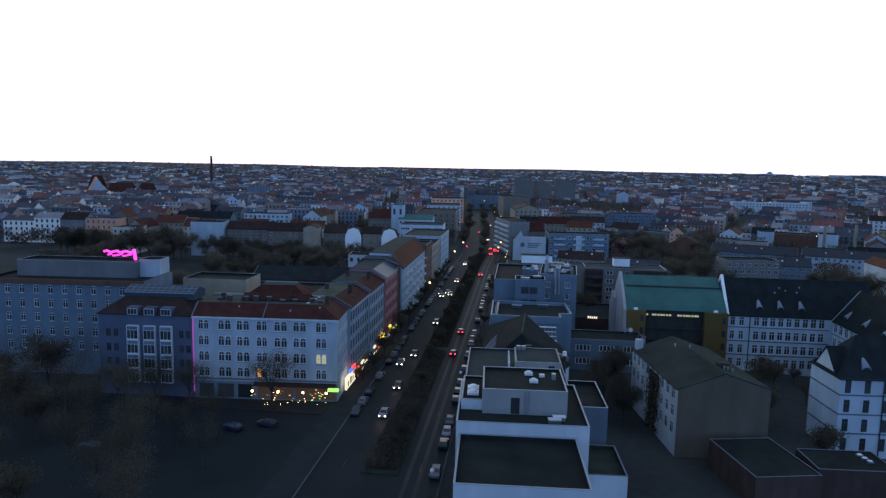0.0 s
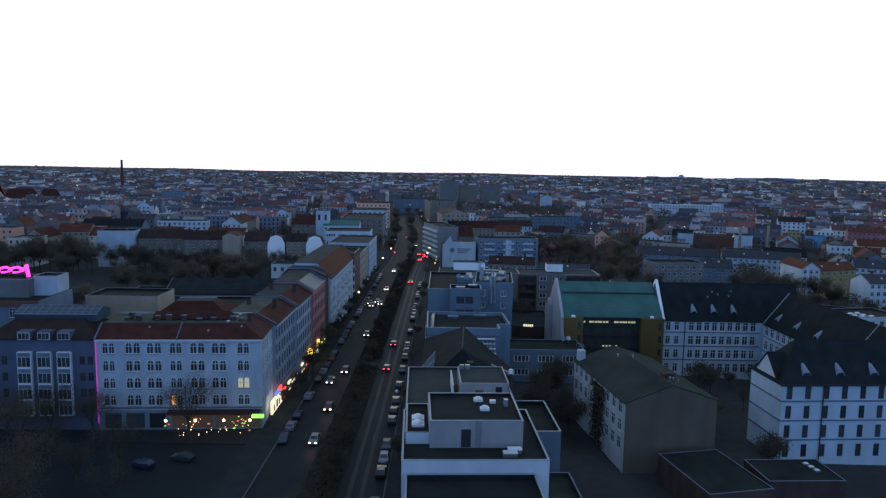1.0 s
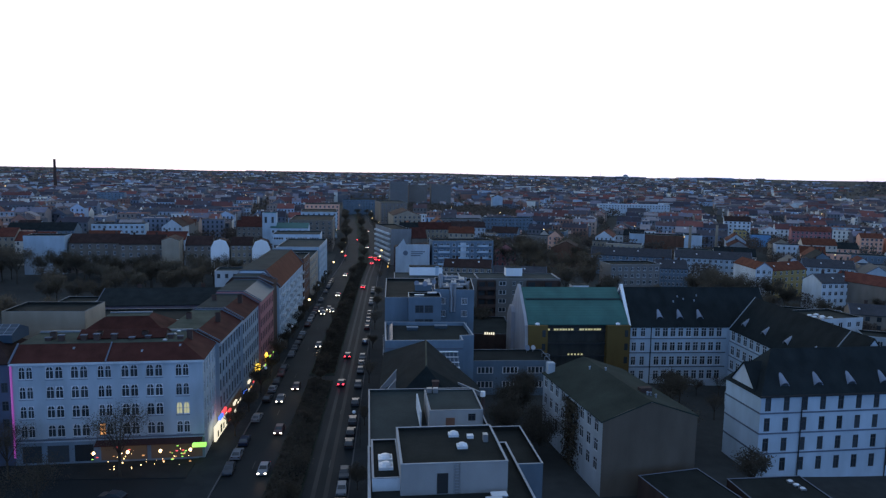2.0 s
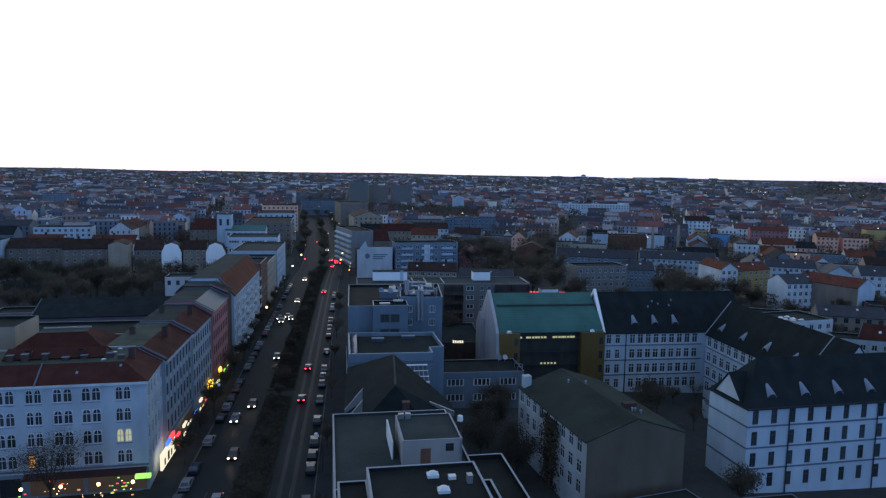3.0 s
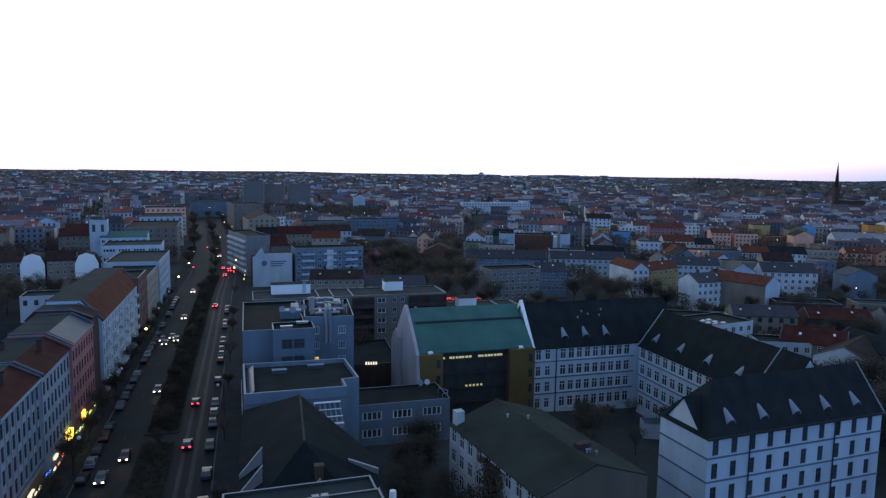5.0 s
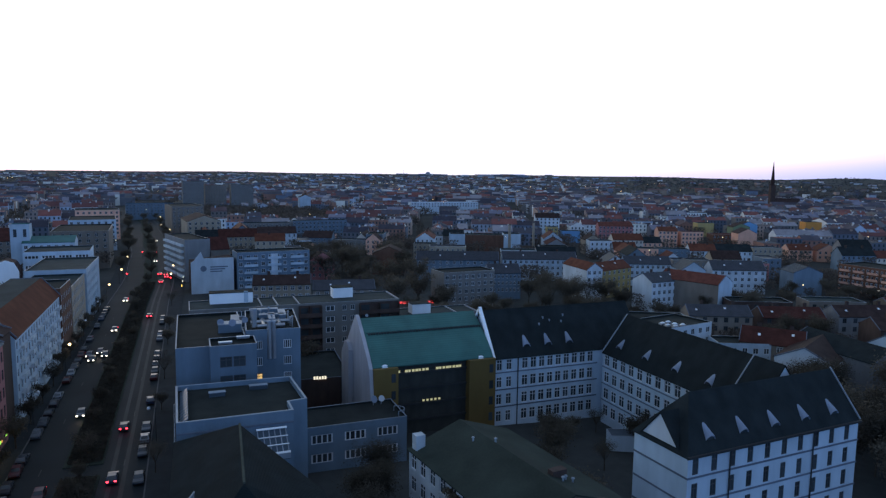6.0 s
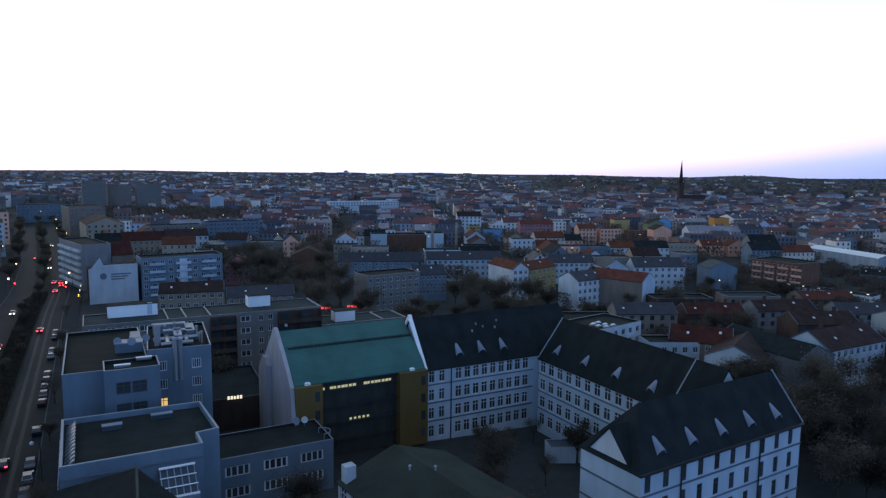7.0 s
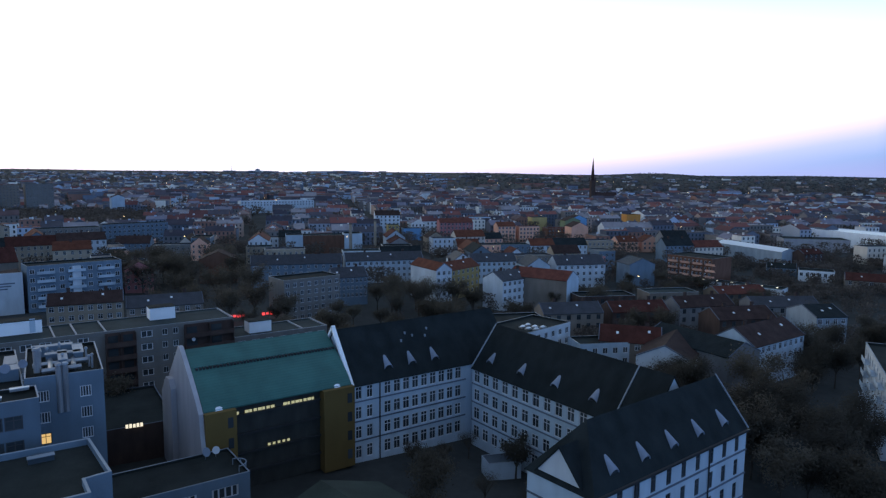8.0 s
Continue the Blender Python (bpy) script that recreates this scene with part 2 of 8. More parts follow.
M = {
    "white": material("plaster_white", (0.53, 0.575, 0.62), 0.9, 0.20, 0.3),
    "bright": material("plaster_fresh_white", (0.85, 0.86, 0.88), 0.85, 0.08, 0.3),
    "deck": material("roof_deck_mossy", (0.065, 0.078, 0.064), 0.92, 0.35, 0.25, 3.0, spec=0.1),
    "gable_grey": material("render_warm_grey", (0.13, 0.105, 0.082), 0.92, 0.25, 0.25),
    "moss_felt": material("roof_felt_mossy", (0.03, 0.038, 0.032), 0.92, 0.35, 0.18, 3.0, spec=0.1),
    "stack": material("chimney_brick_sooty", (0.07, 0.046, 0.04), 0.92, 0.3, 0.6, 12.0),
    "dormer_sheet": material("painted_sheet_blue_grey", (0.2, 0.235, 0.30), 0.6, 0.15, 0.8),
    "ivy": material("ivy_brown", (0.085, 0.068, 0.045), 0.9, 0.4, 0.8, 5.0, bump=0.0),
    "grey_white": material("plaster_weathered_white", (0.33, 0.33, 0.33), 0.9, 0.15, 0.4),
    "cool": material("plaster_cool_white", (0.43, 0.51, 0.585), 0.9, 0.18, 0.3),
    "blue": material("render_pale_blue", (0.138, 0.188, 0.24), 0.85, 0.22, 0.3),
    "indigo": material("render_slate_blue", (0.085, 0.1, 0.15), 0.85, 0.15, 0.3),
    "grey": material("plaster_grey", (0.19, 0.19, 0.195), 0.92, 0.2, 0.35),
    "buff": material("plaster_buff", (0.32, 0.265, 0.205), 0.92, 0.2, 0.3),
    "tan": material("plaster_tan", (0.2, 0.17, 0.145), 0.92, 0.22, 0.3),
    "pink": material("plaster_pink", (0.40, 0.17, 0.17), 0.9, 0.15, 0.3),
    "mauve": material("plaster_mauve_grey", (0.17, 0.15, 0.18), 0.92, 0.25, 0.3),
    # peach raised above plain plaster: evening glow on some houses put into it
    "peach": material("plaster_peach_glow", (0.7, 0.38, 0.27), 0.9, 0.15, 0.3),
    "orange": material("plaster_orange", (0.62, 0.27, 0.07), 0.9, 0.12, 0.3),
    "yellow": material("plaster_ochre", (0.15, 0.096, 0.03), 0.85, 0.15, 0.4),
    "lemon": material("plaster_yellow", (0.42, 0.31, 0.13), 0.9, 0.12, 0.4),
    "sky_blue": material("plaster_sky_blue", (0.16, 0.33, 0.55), 0.9, 0.12, 0.4),
    "olive": material("plaster_olive", (0.2, 0.24, 0.14), 0.9, 0.15, 0.4),
    "panel": material("panel_concrete", (0.165, 0.155, 0.145), 0.9, 0.2, 0.4),
    "brick": material("brick_red", (0.15, 0.075, 0.05), 0.92, 0.3, 0.5, 14.0),
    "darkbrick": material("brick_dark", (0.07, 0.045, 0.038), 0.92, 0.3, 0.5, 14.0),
    "tile_red": tiled(material("roof_tile_red", (0.068, 0.025, 0.02), 0.8, 0.35, 0.4, 7.0, spec=0.08)),
    "tile_orange": tiled(material("roof_tile_orange", (0.125, 0.045, 0.028), 0.8, 0.3, 0.4, 7.0, spec=0.08)),
    "tile_dark": tiled(material("roof_slate_dark", (0.0185, 0.0245, 0.0265), 0.8, 0.35, 0.4, 7.0, spec=0.08)),
    "slate_black": tiled(material("roof_slate_black", (0.0105, 0.0165, 0.019), 0.85, 0.35, 0.4, 7.0, spec=0.06)),
    "tile_brown": tiled(material("roof_tile_brown", (0.048, 0.03, 0.027), 0.8, 0.35, 0.4, 7.0, spec=0.08)),
    "felt": material("roof_felt", (0.022, 0.026, 0.025), 0.9, 0.35, 0.22, 3.0, spec=0.1),
    "felt_light": material("roof_felt_grey", (0.036, 0.047, 0.048), 0.9, 0.3, 0.2, 3.0, spec=0.1),
    "zinc": material("zinc_sheet", (0.075, 0.095, 0.115), 0.5, 0.15, 0.5, metal=0.4),
    "copper": tiled(material("copper_patina", (0.04, 0.125, 0.11), 0.6, 0.22, 0.25, 4.0), 0.9, 0.35),
    "asphalt": material("asphalt", (0.0195, 0.0255, 0.029), 0.75, 0.3, 0.08, 4.0, spec=0.15),
    "track": material("asphalt_worn", (0.024, 0.0295, 0.033), 0.65, 0.3, 0.1, 4.0, spec=0.2),
    "pavement": material("pavement_slabs", (0.03, 0.035, 0.038), 0.85, 0.25, 0.3, 3.0, spec=0.1),
    "kerb": material("kerb_granite", (0.09, 0.09, 0.095), 0.85, 0.2, 0.5),
    "line": material("road_paint", (0.07, 0.07, 0.07), 0.8, 0.3, 1.0),
    "earth": material("yard_ground", (0.046, 0.049, 0.048), 0.95, 0.4, 0.03, 0.5, spec=0.1),
    "grass": material("grass_dark", (0.034, 0.043, 0.034), 0.95, 0.4, 0.3, 6.0, spec=0.1),
    "trim": material("coping_metal", (0.25, 0.285, 0.33), 0.5, 0.1, 0.6, metal=0.1),
    "course": material("string_course", (0.13, 0.15, 0.19), 0.9, 0.15, 0.5),
    "frame": material("window_frame_white", (0.62, 0.63, 0.66), 0.6, 0.05, 1.0),
    "frame_dark": material("window_frame_dark", (0.06, 0.06, 0.065), 0.6, 0.05, 1.0),
    "glass": material("window_glass", (0.05, 0.058, 0.066), 0.12, 0.1, 0.5, bump=0.0, spec=0.5, each=0.4),
    "glass_front": material("curtain_wall_glass", (0.05, 0.05, 0.046), 0.35, 0.3, 0.6, bump=0.0, spec=0.15),
    "glass_blue": material("roof_glazing", (0.04, 0.066, 0.095), 0.3, 0.1, 0.5, bump=0.0, spec=0.3),
    "dome": material("skylight_dome", (0.75, 0.77, 0.80), 0.35, 0.05, 1.0, spec=0.5),
    "metal": material("galvanised_metal", (0.35, 0.36, 0.38), 0.4, 0.1, 1.0, metal=0.7),
    "dark_metal": material("dark_metal", (0.045, 0.045, 0.046), 0.5, 0.1, 1.0, metal=0.3),
    "bark": material("bark", (0.065, 0.052, 0.04), 0.95, 0.3, 2.0, 12.0),
    "leaf": leafy(material("foliage_dark", (0.118, 0.102, 0.08), 0.9, 0.35, 0.5, 3.0, bump=0.0, each=0.25, spec=0.05)),
    "leaf_far": leafy(material("foliage_far", (0.115, 0.098, 0.086), 0.9, 0.4, 0.05, 0.5, bump=0.0, each=0.3, island=True, spec=0.05)),
    "pine_far": leafy(material("pine_forest", (0.052, 0.058, 0.066), 0.9, 0.3, 0.02, 0.3, bump=0.0, each=0.3, island=True, spec=0.05), 0.3),
    "awning": material("awning_fabric", (0.05, 0.022, 0.02), 0.9, 0.2, 1.0),
    "rubber": material("tyre_rubber", (0.025, 0.025, 0.025), 0.85, 0.1, 1.0),
    "paint_car": material("car_paint", [(0.022, 0.024, 0.03), (0.10, 0.11, 0.13), (0.035, 0.04, 0.05), (0.2, 0.215, 0.24), (0.02, 0.03, 0.06), (0.07, 0.015, 0.016), (0.06, 0.068, 0.08), (0.03, 0.034, 0.04)], 0.3, 0.03, 1.0, bump=0.0, spec=0.5, each=0.05),
    # far walls: distance haze put into the palette as a blue tint
    "far_wall": material("far_house_walls_hazed", [(0.184, 0.205, 0.26), (0.46, 0.5, 0.58), (0.25, 0.23, 0.22), (0.12, 0.135, 0.17), (0.8, 0.8, 0.8), (0.3, 0.24, 0.22), (0.184, 0.21, 0.27), (0.42, 0.3, 0.25), (0.145, 0.15, 0.17), (0.4, 0.48, 0.6), (0.26, 0.14, 0.11), (0.7, 0.66, 0.6), (0.16, 0.15, 0.15)], 0.9, 0.15, 0.1, 1.0, bump=0.0, each=0.25, island=True),
    "gable_pale": material("render_pale_rose_grey", (0.36, 0.35, 0.37), 0.9, 0.18, 0.3),
    "leaf_dense": leafy(material("foliage_evergreen", (0.085, 0.076, 0.062), 0.9, 0.35, 0.5, 3.0, bump=0.0, each=0.25, spec=0.05)),
    # grey-white stucco, darker than corner_plaster; dim street-side light is in the colour
    "stucco": material("stucco_grey_dimmed", (0.30, 0.35, 0.40), 0.9, 0.22, 0.3),
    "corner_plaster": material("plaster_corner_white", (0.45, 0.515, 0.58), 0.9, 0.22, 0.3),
    "cream": material("plaster_cream", (0.6, 0.54, 0.47), 0.9, 0.15, 0.3),
    "slate_blue": tiled(material("roof_slate_blue_grey", (0.042, 0.046, 0.057), 0.6, 0.3, 0.4, 7.0, spec=0.25)),
    "tile_rust": tiled(material("roof_tile_rust", (0.12, 0.042, 0.031), 0.8, 0.3, 0.4, 7.0, spec=0.08)),
    # far roofs: haze painted in, tones lifted and tinted purple
    "far_roof": material("far_house_roofs_hazed", [(0.066, 0.058, 0.073), (0.154, 0.062, 0.059), (0.052, 0.048, 0.065), (0.094, 0.081, 0.096), (0.211, 0.079, 0.068), (0.066, 0.062, 0.073), (0.106, 0.068, 0.07), (0.176, 0.166, 0.205), (0.07, 0.062, 0.077), (0.224, 0.205, 0.217)], 0.85, 0.25, 0.15, 1.0, bump=0.0, each=0.25, island=True),
    "lit": glowing("lit_window_warm", (1.0, 0.62, 0.18), 0.75),
    "lit_dim": glowing("lit_window_dim", (0.8, 0.76, 0.34), 0.5),
    "lit_orange": glowing("lit_window_orange", (1.0, 0.42, 0.08), 0.8),
    "neon": glowing("neon_magenta", (1.0, 0.02, 0.55), 2.2),
    "neon_dim": glowing("neon_strip_magenta", (0.55, 0.02, 0.55), 0.4),
    "lamp": glowing("lamp_warm", (1.0, 0.66, 0.28), 7.0),
    "head": glowing("headlight", (1.0, 0.90, 0.72), 5.0),
    "tail": glowing("tail_light", (1.0, 0.03, 0.05), 7.0),
    "sign_yellow": glowing("sign_yellow", (1.0, 0.60, 0.05), 2.6),
    "sign_white": glowing("sign_white", (1.0, 0.90, 0.66), 1.0),
    "sign_red": glowing("sign_red", (1.0, 0.05, 0.04), 1.3),
    "sign_blue": glowing("sign_blue", (0.05, 0.18, 1.0), 1.3),
    "sign_green": glowing("sign_green", (0.35, 0.9, 0.08), 1.3),
    "shop": glowing("shop_window_lit", (1.0, 0.55, 0.22), 0.02, (0.08, 0.07, 0.06)),
    "traffic_red": glowing("signal_red", (1.0, 0.02, 0.03), 9.0),
}


# ---- mesh building ----
class Shape:
    """Collects faces with material slots for one mesh."""

    def __init__(self):
        self.v, self.f, self.m = [], [], []

    def face(self, pts, slot=0):
        i = len(self.v)
        self.v.extend(tuple(p) for p in pts)
        self.f.append(tuple(range(i, i + len(pts))))
        self.m.append(slot)

    def hexa(self, a, slot=0):
        """a: eight corners, four below anticlockwise and four above."""
        i = len(self.v)
        self.v.extend(tuple(p) for p in a)
        for q in ((3, 2, 1, 0), (4, 5, 6, 7), (0, 1, 5, 4), (1, 2, 6, 5), (2, 3, 7, 6), (3, 0, 4, 7)):
            self.f.append(tuple(i + k for k in q))
            self.m.append(slot)

    def box(self, x0, y0, z0, x1, y1, z1, slot=0):
        self.hexa([(x0, y0, z0), (x1, y0, z0), (x1, y1, z0), (x0, y1, z0), (x0, y0, z1), (x1, y0, z1), (x1, y1, z1), (x0, y1, z1)], slot)

    def slab(self, pts, th, slot=0):
        """A thick four-cornered sheet, its top at pts (anticlockwise from above)."""
        n = (Vector(pts[1]) - Vector(pts[0])).cross(Vector(pts[2]) - Vector(pts[0]))
        n = n.normalized() * th if n.length else Vector((0, 0, th))
        self.hexa([Vector(p) - n for p in pts] + [Vector(p) for p in pts], slot)

    def tri_slab(self, pts, th, slot=0):
        n = (Vector(pts[1]) - Vector(pts[0])).cross(Vector(pts[2]) - Vector(pts[0])).normalized() * th
        low = [Vector(p) - n for p in pts]
        self.face(pts, slot)
        self.face(low[::-1], slot)
        for k in range(3):
            j = (k + 1) % 3
            self.face([low[k], low[j], pts[j], pts[k]], slot)

    def ribbon(self, line, x0, x1, th, slot=0):
        """A bent sheet along x over a line of (y, z) points, as one welded piece."""
        i, n = len(self.v), len(line)
        for x, dz in ((x0, 0), (x1, 0), (x0, -th), (x1, -th)):
            self.v.extend((x, y, z + dz) for y, z in line)
        for k in range(n - 1):
            a, b, c, d = i + k, i + n + k, i + 2 * n + k, i + 3 * n + k
            for q in ((a, b, b + 1, a + 1), (c + 1, d + 1, d, c), (a + 1, c + 1, c, a), (b, d, d + 1, b + 1)):
                self.f.append(q)
                self.m.append(slot)
        for k in (0, n - 1):
            self.f.append((i + k, i + n + k, i + 3 * n + k, i + 2 * n + k))
            self.m.append(slot)

    def prism(self, poly, axis, a, b, slot=0):
        """A polygon of (p, q) pairs swept along axis 'x' or 'y' from a to b; q is height."""
        def at(t, p, q):
            return (t, p, q) if axis == "x" else (p, t, q)
        self.face([at(a, *p) for p in poly], slot)
        self.face([at(b, *p) for p in poly][::-1], slot)
        for k in range(len(poly)):
            j = (k + 1) % len(poly)
            self.face([at(a, *poly[k]), at(b, *poly[k]), at(b, *poly[j]), at(a, *poly[j])], slot)

    def tube(self, p, q, r0, r1, sides=6, slot=0, caps=True):
        p, q = Vector(p), Vector(q)
        d = (q - p).normalized()
        s = d.orthogonal().normalized()
        t = d.cross(s)
        i = len(self.v)
        for c, r in ((p, r0), (q, r1)):
            for k in range(sides):
                a = 2 * math.pi * k / sides
                self.v.append(tuple(c + (s * math.cos(a) + t * math.sin(a)) * r))
        for k in range(sides):
            j = (k + 1) % sides
            self.f.append((i + k, i + j, i + sides + j, i + sides + k))
            self.m.append(slot)
        if caps:
            self.f.append(tuple(i + k for k in range(sides - 1, -1, -1)))
            self.f.append(tuple(i + sides + k for k in range(sides)))
            self.m += [slot, slot]

    def dome(self, c, rx, ry, rz, slot=0, n=8, rings=3):
        i = len(self.v)
        for r in range(rings):
            e = math.pi / 2 * r / rings
            for k in range(n):
                a = 2 * math.pi * k / n
                self.v.append((c[0] + rx * math.cos(e) * math.cos(a), c[1] + ry * math.cos(e) * math.sin(a), c[2] + rz * math.sin(e)))
        self.v.append((c[0], c[1], c[2] + rz))
        for r in range(rings - 1):
            for k in range(n):
                j = (k + 1) % n
                self.f.append((i + r * n + k, i + r * n + j, i + (r + 1) * n + j, i + (r + 1) * n + k))
                self.m.append(slot)
        top = len(self.v) - 1
        for k in range(n):
            self.f.append((i + (rings - 1) * n + k, i + (rings - 1) * n + (k + 1) % n, top))
            self.m.append(slot)

    def mesh(self, name, mats):
        me = bpy.data.meshes.new(name)
        me.from_pydata(self.v, [], self.f)
        for mt in mats:
            me.materials.append(mt)
        if len(mats) > 1:
            me.polygons.foreach_set("material_index", self.m)
        me.update()
        return me


def part(name, shape, mats, parent=None, label=""):
    """Links a shape as one mesh object, under a thing or a part."""
    mats = mats if isinstance(mats, (list, tuple)) else [mats]
    ob = new(name, shape.mesh(name, mats))
    if parent is not None:
        ob.parent = parent
    return tagged(ob, label=label)


def thing(name, label, category, m, group="", kind=""):
    ob = new(name)
    ob.empty_display_size = 0.5
    ob.matrix_world = m
    return tagged(ob, label, category, group, kind)


def smooth(a, b, v):
    v = min(1.0, max(0.0, (v - a) / (b - a)))
    return v * v * (3 - 2 * v)


def ground_z(x, y):
    """The ground: level along the street, lower to the east, rising to wooded hills at the horizon."""
    r = math.hypot(x - 5, y - 55)
    z = -3.2 * smooth(20, 110, x) * (1 - smooth(900, 1600, r))
    far = smooth(1500, 4800, r)
    az = math.degrees(math.atan2(x - 5, y - 55))
    hills = 3.0 * math.sin(az * 0.21 + 1.0) + 2.0 * math.sin(az * 0.53) + 16.0 * math.exp(-((az - 51.5) / 2.2) ** 2) - 3.0 * smooth(20, 60, az)
    return z + far * (33.0 + hills * smooth(3600, 4700, r))


# ---- windows: one mesh each kind, one metre square, scaled to their openings ----
def window_meshes(frame_mat, glass_mat, bars, rails, key):
    """Frame and bars as one welded piece; the panes lie behind it."""
    def grid(with_glass):
        t = 0.07
        xs = [0.0, t] + [q for b in bars for q in (b - 0.03, b + 0.03)] + [1 - t, 1.0]
        zs = [0.0, t] + [q for r in rails for q in (r - 0.022, r + 0.022)] + [1 - t, 1.0]
        sh = Shape()
        ix = {}

        def v(i, j, d):
            if (i, j, d) not in ix:
                ix[(i, j, d)] = len(sh.v)
                sh.v.append((xs[i], (0.0, 0.05)[d], zs[j]))
            return ix[(i, j, d)]
        for i in range(len(xs) - 1):
            for j in range(len(zs) - 1):
                hole = i % 2 == 1 and j % 2 == 1
                if not hole:
                    sh.f.append((v(i, j, 0), v(i + 1, j, 0), v(i + 1, j + 1, 0), v(i, j + 1, 0)))
                    sh.m.append(0)
                    continue
                ring = [(i, j), (i + 1, j), (i + 1, j + 1), (i, j + 1)]
                for a, b in zip(ring, ring[1:] + ring[:1]):
                    sh.f.append((v(*a, 0), v(*b, 0), v(*b, 1), v(*a, 1)))
                    sh.m.append(0)
                if with_glass:
                    sh.f.append(tuple(v(*q, 1) for q in ring))
                    sh.m.append(1)
        n, k = len(xs) - 1, len(zs) - 1
        edge = [(i, 0) for i in range(n)] + [(n, j) for j in range(k)] + [(i, k) for i in range(n, 0, -1)] + [(0, j) for j in range(k, 0, -1)]
        for a, b in zip(edge, edge[1:] + edge[:1]):
            sh.f.append((v(*b, 0), v(*a, 0), v(*a, 1), v(*b, 1)))
            sh.m.append(0)
        return sh
    def arched(with_glass):
        sh = grid(with_glass)
        for s in (0, 1):
            e = [(0.06, 0.62), (0.06, 0.97), (0.47, 0.97), (0.30, 0.93), (0.15, 0.82)]
            pts = [(q, 0.035, z) if s == 0 else (1 - q, 0.035, z) for q, z in e]
            sh.face(pts if s else pts[::-1], 0)
        return sh
    if key.startswith("arch"):
        grid_used = arched
    else:
        grid_used = grid
    pane = Shape()
    pane.box(0.03, 0.045, 0.03, 0.97, 0.055, 0.97)
    return grid_used(False).mesh("window_frame_" + key, [frame_mat]), pane.mesh("window_pane_" + key, [glass_mat]), grid_used(True).mesh("window_" + key, [frame_mat, glass_mat])


WIN = {
    "cross": window_meshes(M["frame"], M["glass"], [0.5], [0.68], "cross"),
    "plain": window_meshes(M["frame"], M["glass"], [0.5], [], "plain"),
    "dark": window_meshes(M["frame_dark"], M["glass"], [0.5], [0.68], "dark"),
    "strip": window_meshes(M["frame"], M["glass"], [0.25, 0.5, 0.75], [], "strip"),
    "arch": window_meshes(M["frame"], M["glass"], [0.5], [0.66], "arch"),
    "arch_lit": window_meshes(M["frame"], M["lit_dim"], [0.5], [0.5], "arch_lit"),
    "lit": window_meshes(M["frame_dark"], M["lit"], [0.5], [0.68], "lit"),
    "lit_dim": window_meshes(M["frame_dark"], M["lit_dim"], [0.5], [0.5], "lit_dim"),
    "lit_orange": window_meshes(M["frame_dark"], M["lit_orange"], [0.5], [0.68], "lit_orange"),
    "lit_strip": window_meshes(M["frame_dark"], M["lit_dim"], [0.17, 0.33, 0.5, 0.67, 0.83], [], "lit_strip"),
}


def put_window(parent, kind, base, u, inward, w, h, split=False):
    """A window in its opening; base: its lower corner, u: along the wall."""
    m = Matrix((( u[0] * w, inward[0], 0, base[0]), (u[1] * w, inward[1], 0, base[1]), (0, 0, h, base[2]), (0, 0, 0, 1)))
    frame_mesh, pane_mesh, whole = WIN[kind]
    ob = new("window", frame_mesh if split else whole)
    ob.parent = parent
    ob.matrix_local = m
    if split:
        pane = new("pane", pane_mesh)
        pane.parent = ob
    return ob


def window_faces(sh, p0, u, inward, a, b, c, f):
    """A small far window: a frame with two panes set into it."""
    def at(s, z, d):
        return (p0[0] + u[0] * s + inward[0] * d, p0[1] + u[1] * s + inward[1] * d, z)
    mid, t = (a + b) / 2, 0.07
    sh.face([at(a, c, 0.10), at(b, c, 0.10), at(b, f, 0.10), at(a, f, 0.10)], 0)
    for s0, s1 in ((a + t, mid - 0.04), (mid + 0.04, b - t)):
        sh.face([at(s0, c + t, 0.085), at(s1, c + t, 0.085), at(s1, f - t, 0.085), at(s0, f - t, 0.085)], 1)


def even(n, length, width, margin=None):
    """n openings of that width, evenly along a wall."""
    if margin is None:
        gap = length / n
        return [(gap * (i + 0.5) - width / 2, gap * (i + 0.5) + width / 2) for i in range(n)]
    step = (length - 2 * margin - width) / max(1, n - 1)
    return [(margin + i * step, margin + i * step + width) for i in range(n)]


def storeys(n, top, step, height):
    """n rows of openings, from the top one down."""
    return [(top - i * step - height, top - i * step) for i in range(n)]


def facade(sh, p0, u, length, z1, cols, rows, inward, deep=0.16, skip=(), z0=0.0):
    """A wall face with real openings and their reveals."""
    xs = sorted({0.0, length, *[c for ab in cols for c in ab]})
    zs = sorted({z0, z1, *[c for ab in rows for c in ab]})
    holes = {(round(a, 4), round(b, 4)): (i, j) for i, (a, _) in enumerate(cols) for j, (b, _) in enumerate(rows)}

    def at(s, z, d=0.0):
        return (p0[0] + u[0] * s + inward[0] * d, p0[1] + u[1] * s + inward[1] * d, z)
    for a, b in zip(xs, xs[1:]):
        for c, d in zip(zs, zs[1:]):
            hole = holes.get((round(a, 4), round(c, 4)))
            if hole is None or hole in skip:
                sh.face([at(a, c), at(b, c), at(b, d), at(a, d)])
            else:
                sh.face([at(a, c), at(b, c), at(b, c, deep), at(a, c, deep)])
                sh.face([at(a, d, deep), at(b, d, deep), at(b, d), at(a, d)])
                sh.face([at(a, c), at(a, c, deep), at(a, d, deep), at(a, d)])
                sh.face([at(b, c, deep), at(b, c), at(b, d), at(b, d, deep)])


SIDES = {"front": ((0, 0), (1, 0), (0, 1)), "right": ((1, 0), (0, 1), (-1, 0)), "back": ((1, 1), (-1, 0), (0, -1)), "left": ((0, 1), (0, -1), (1, 0))}


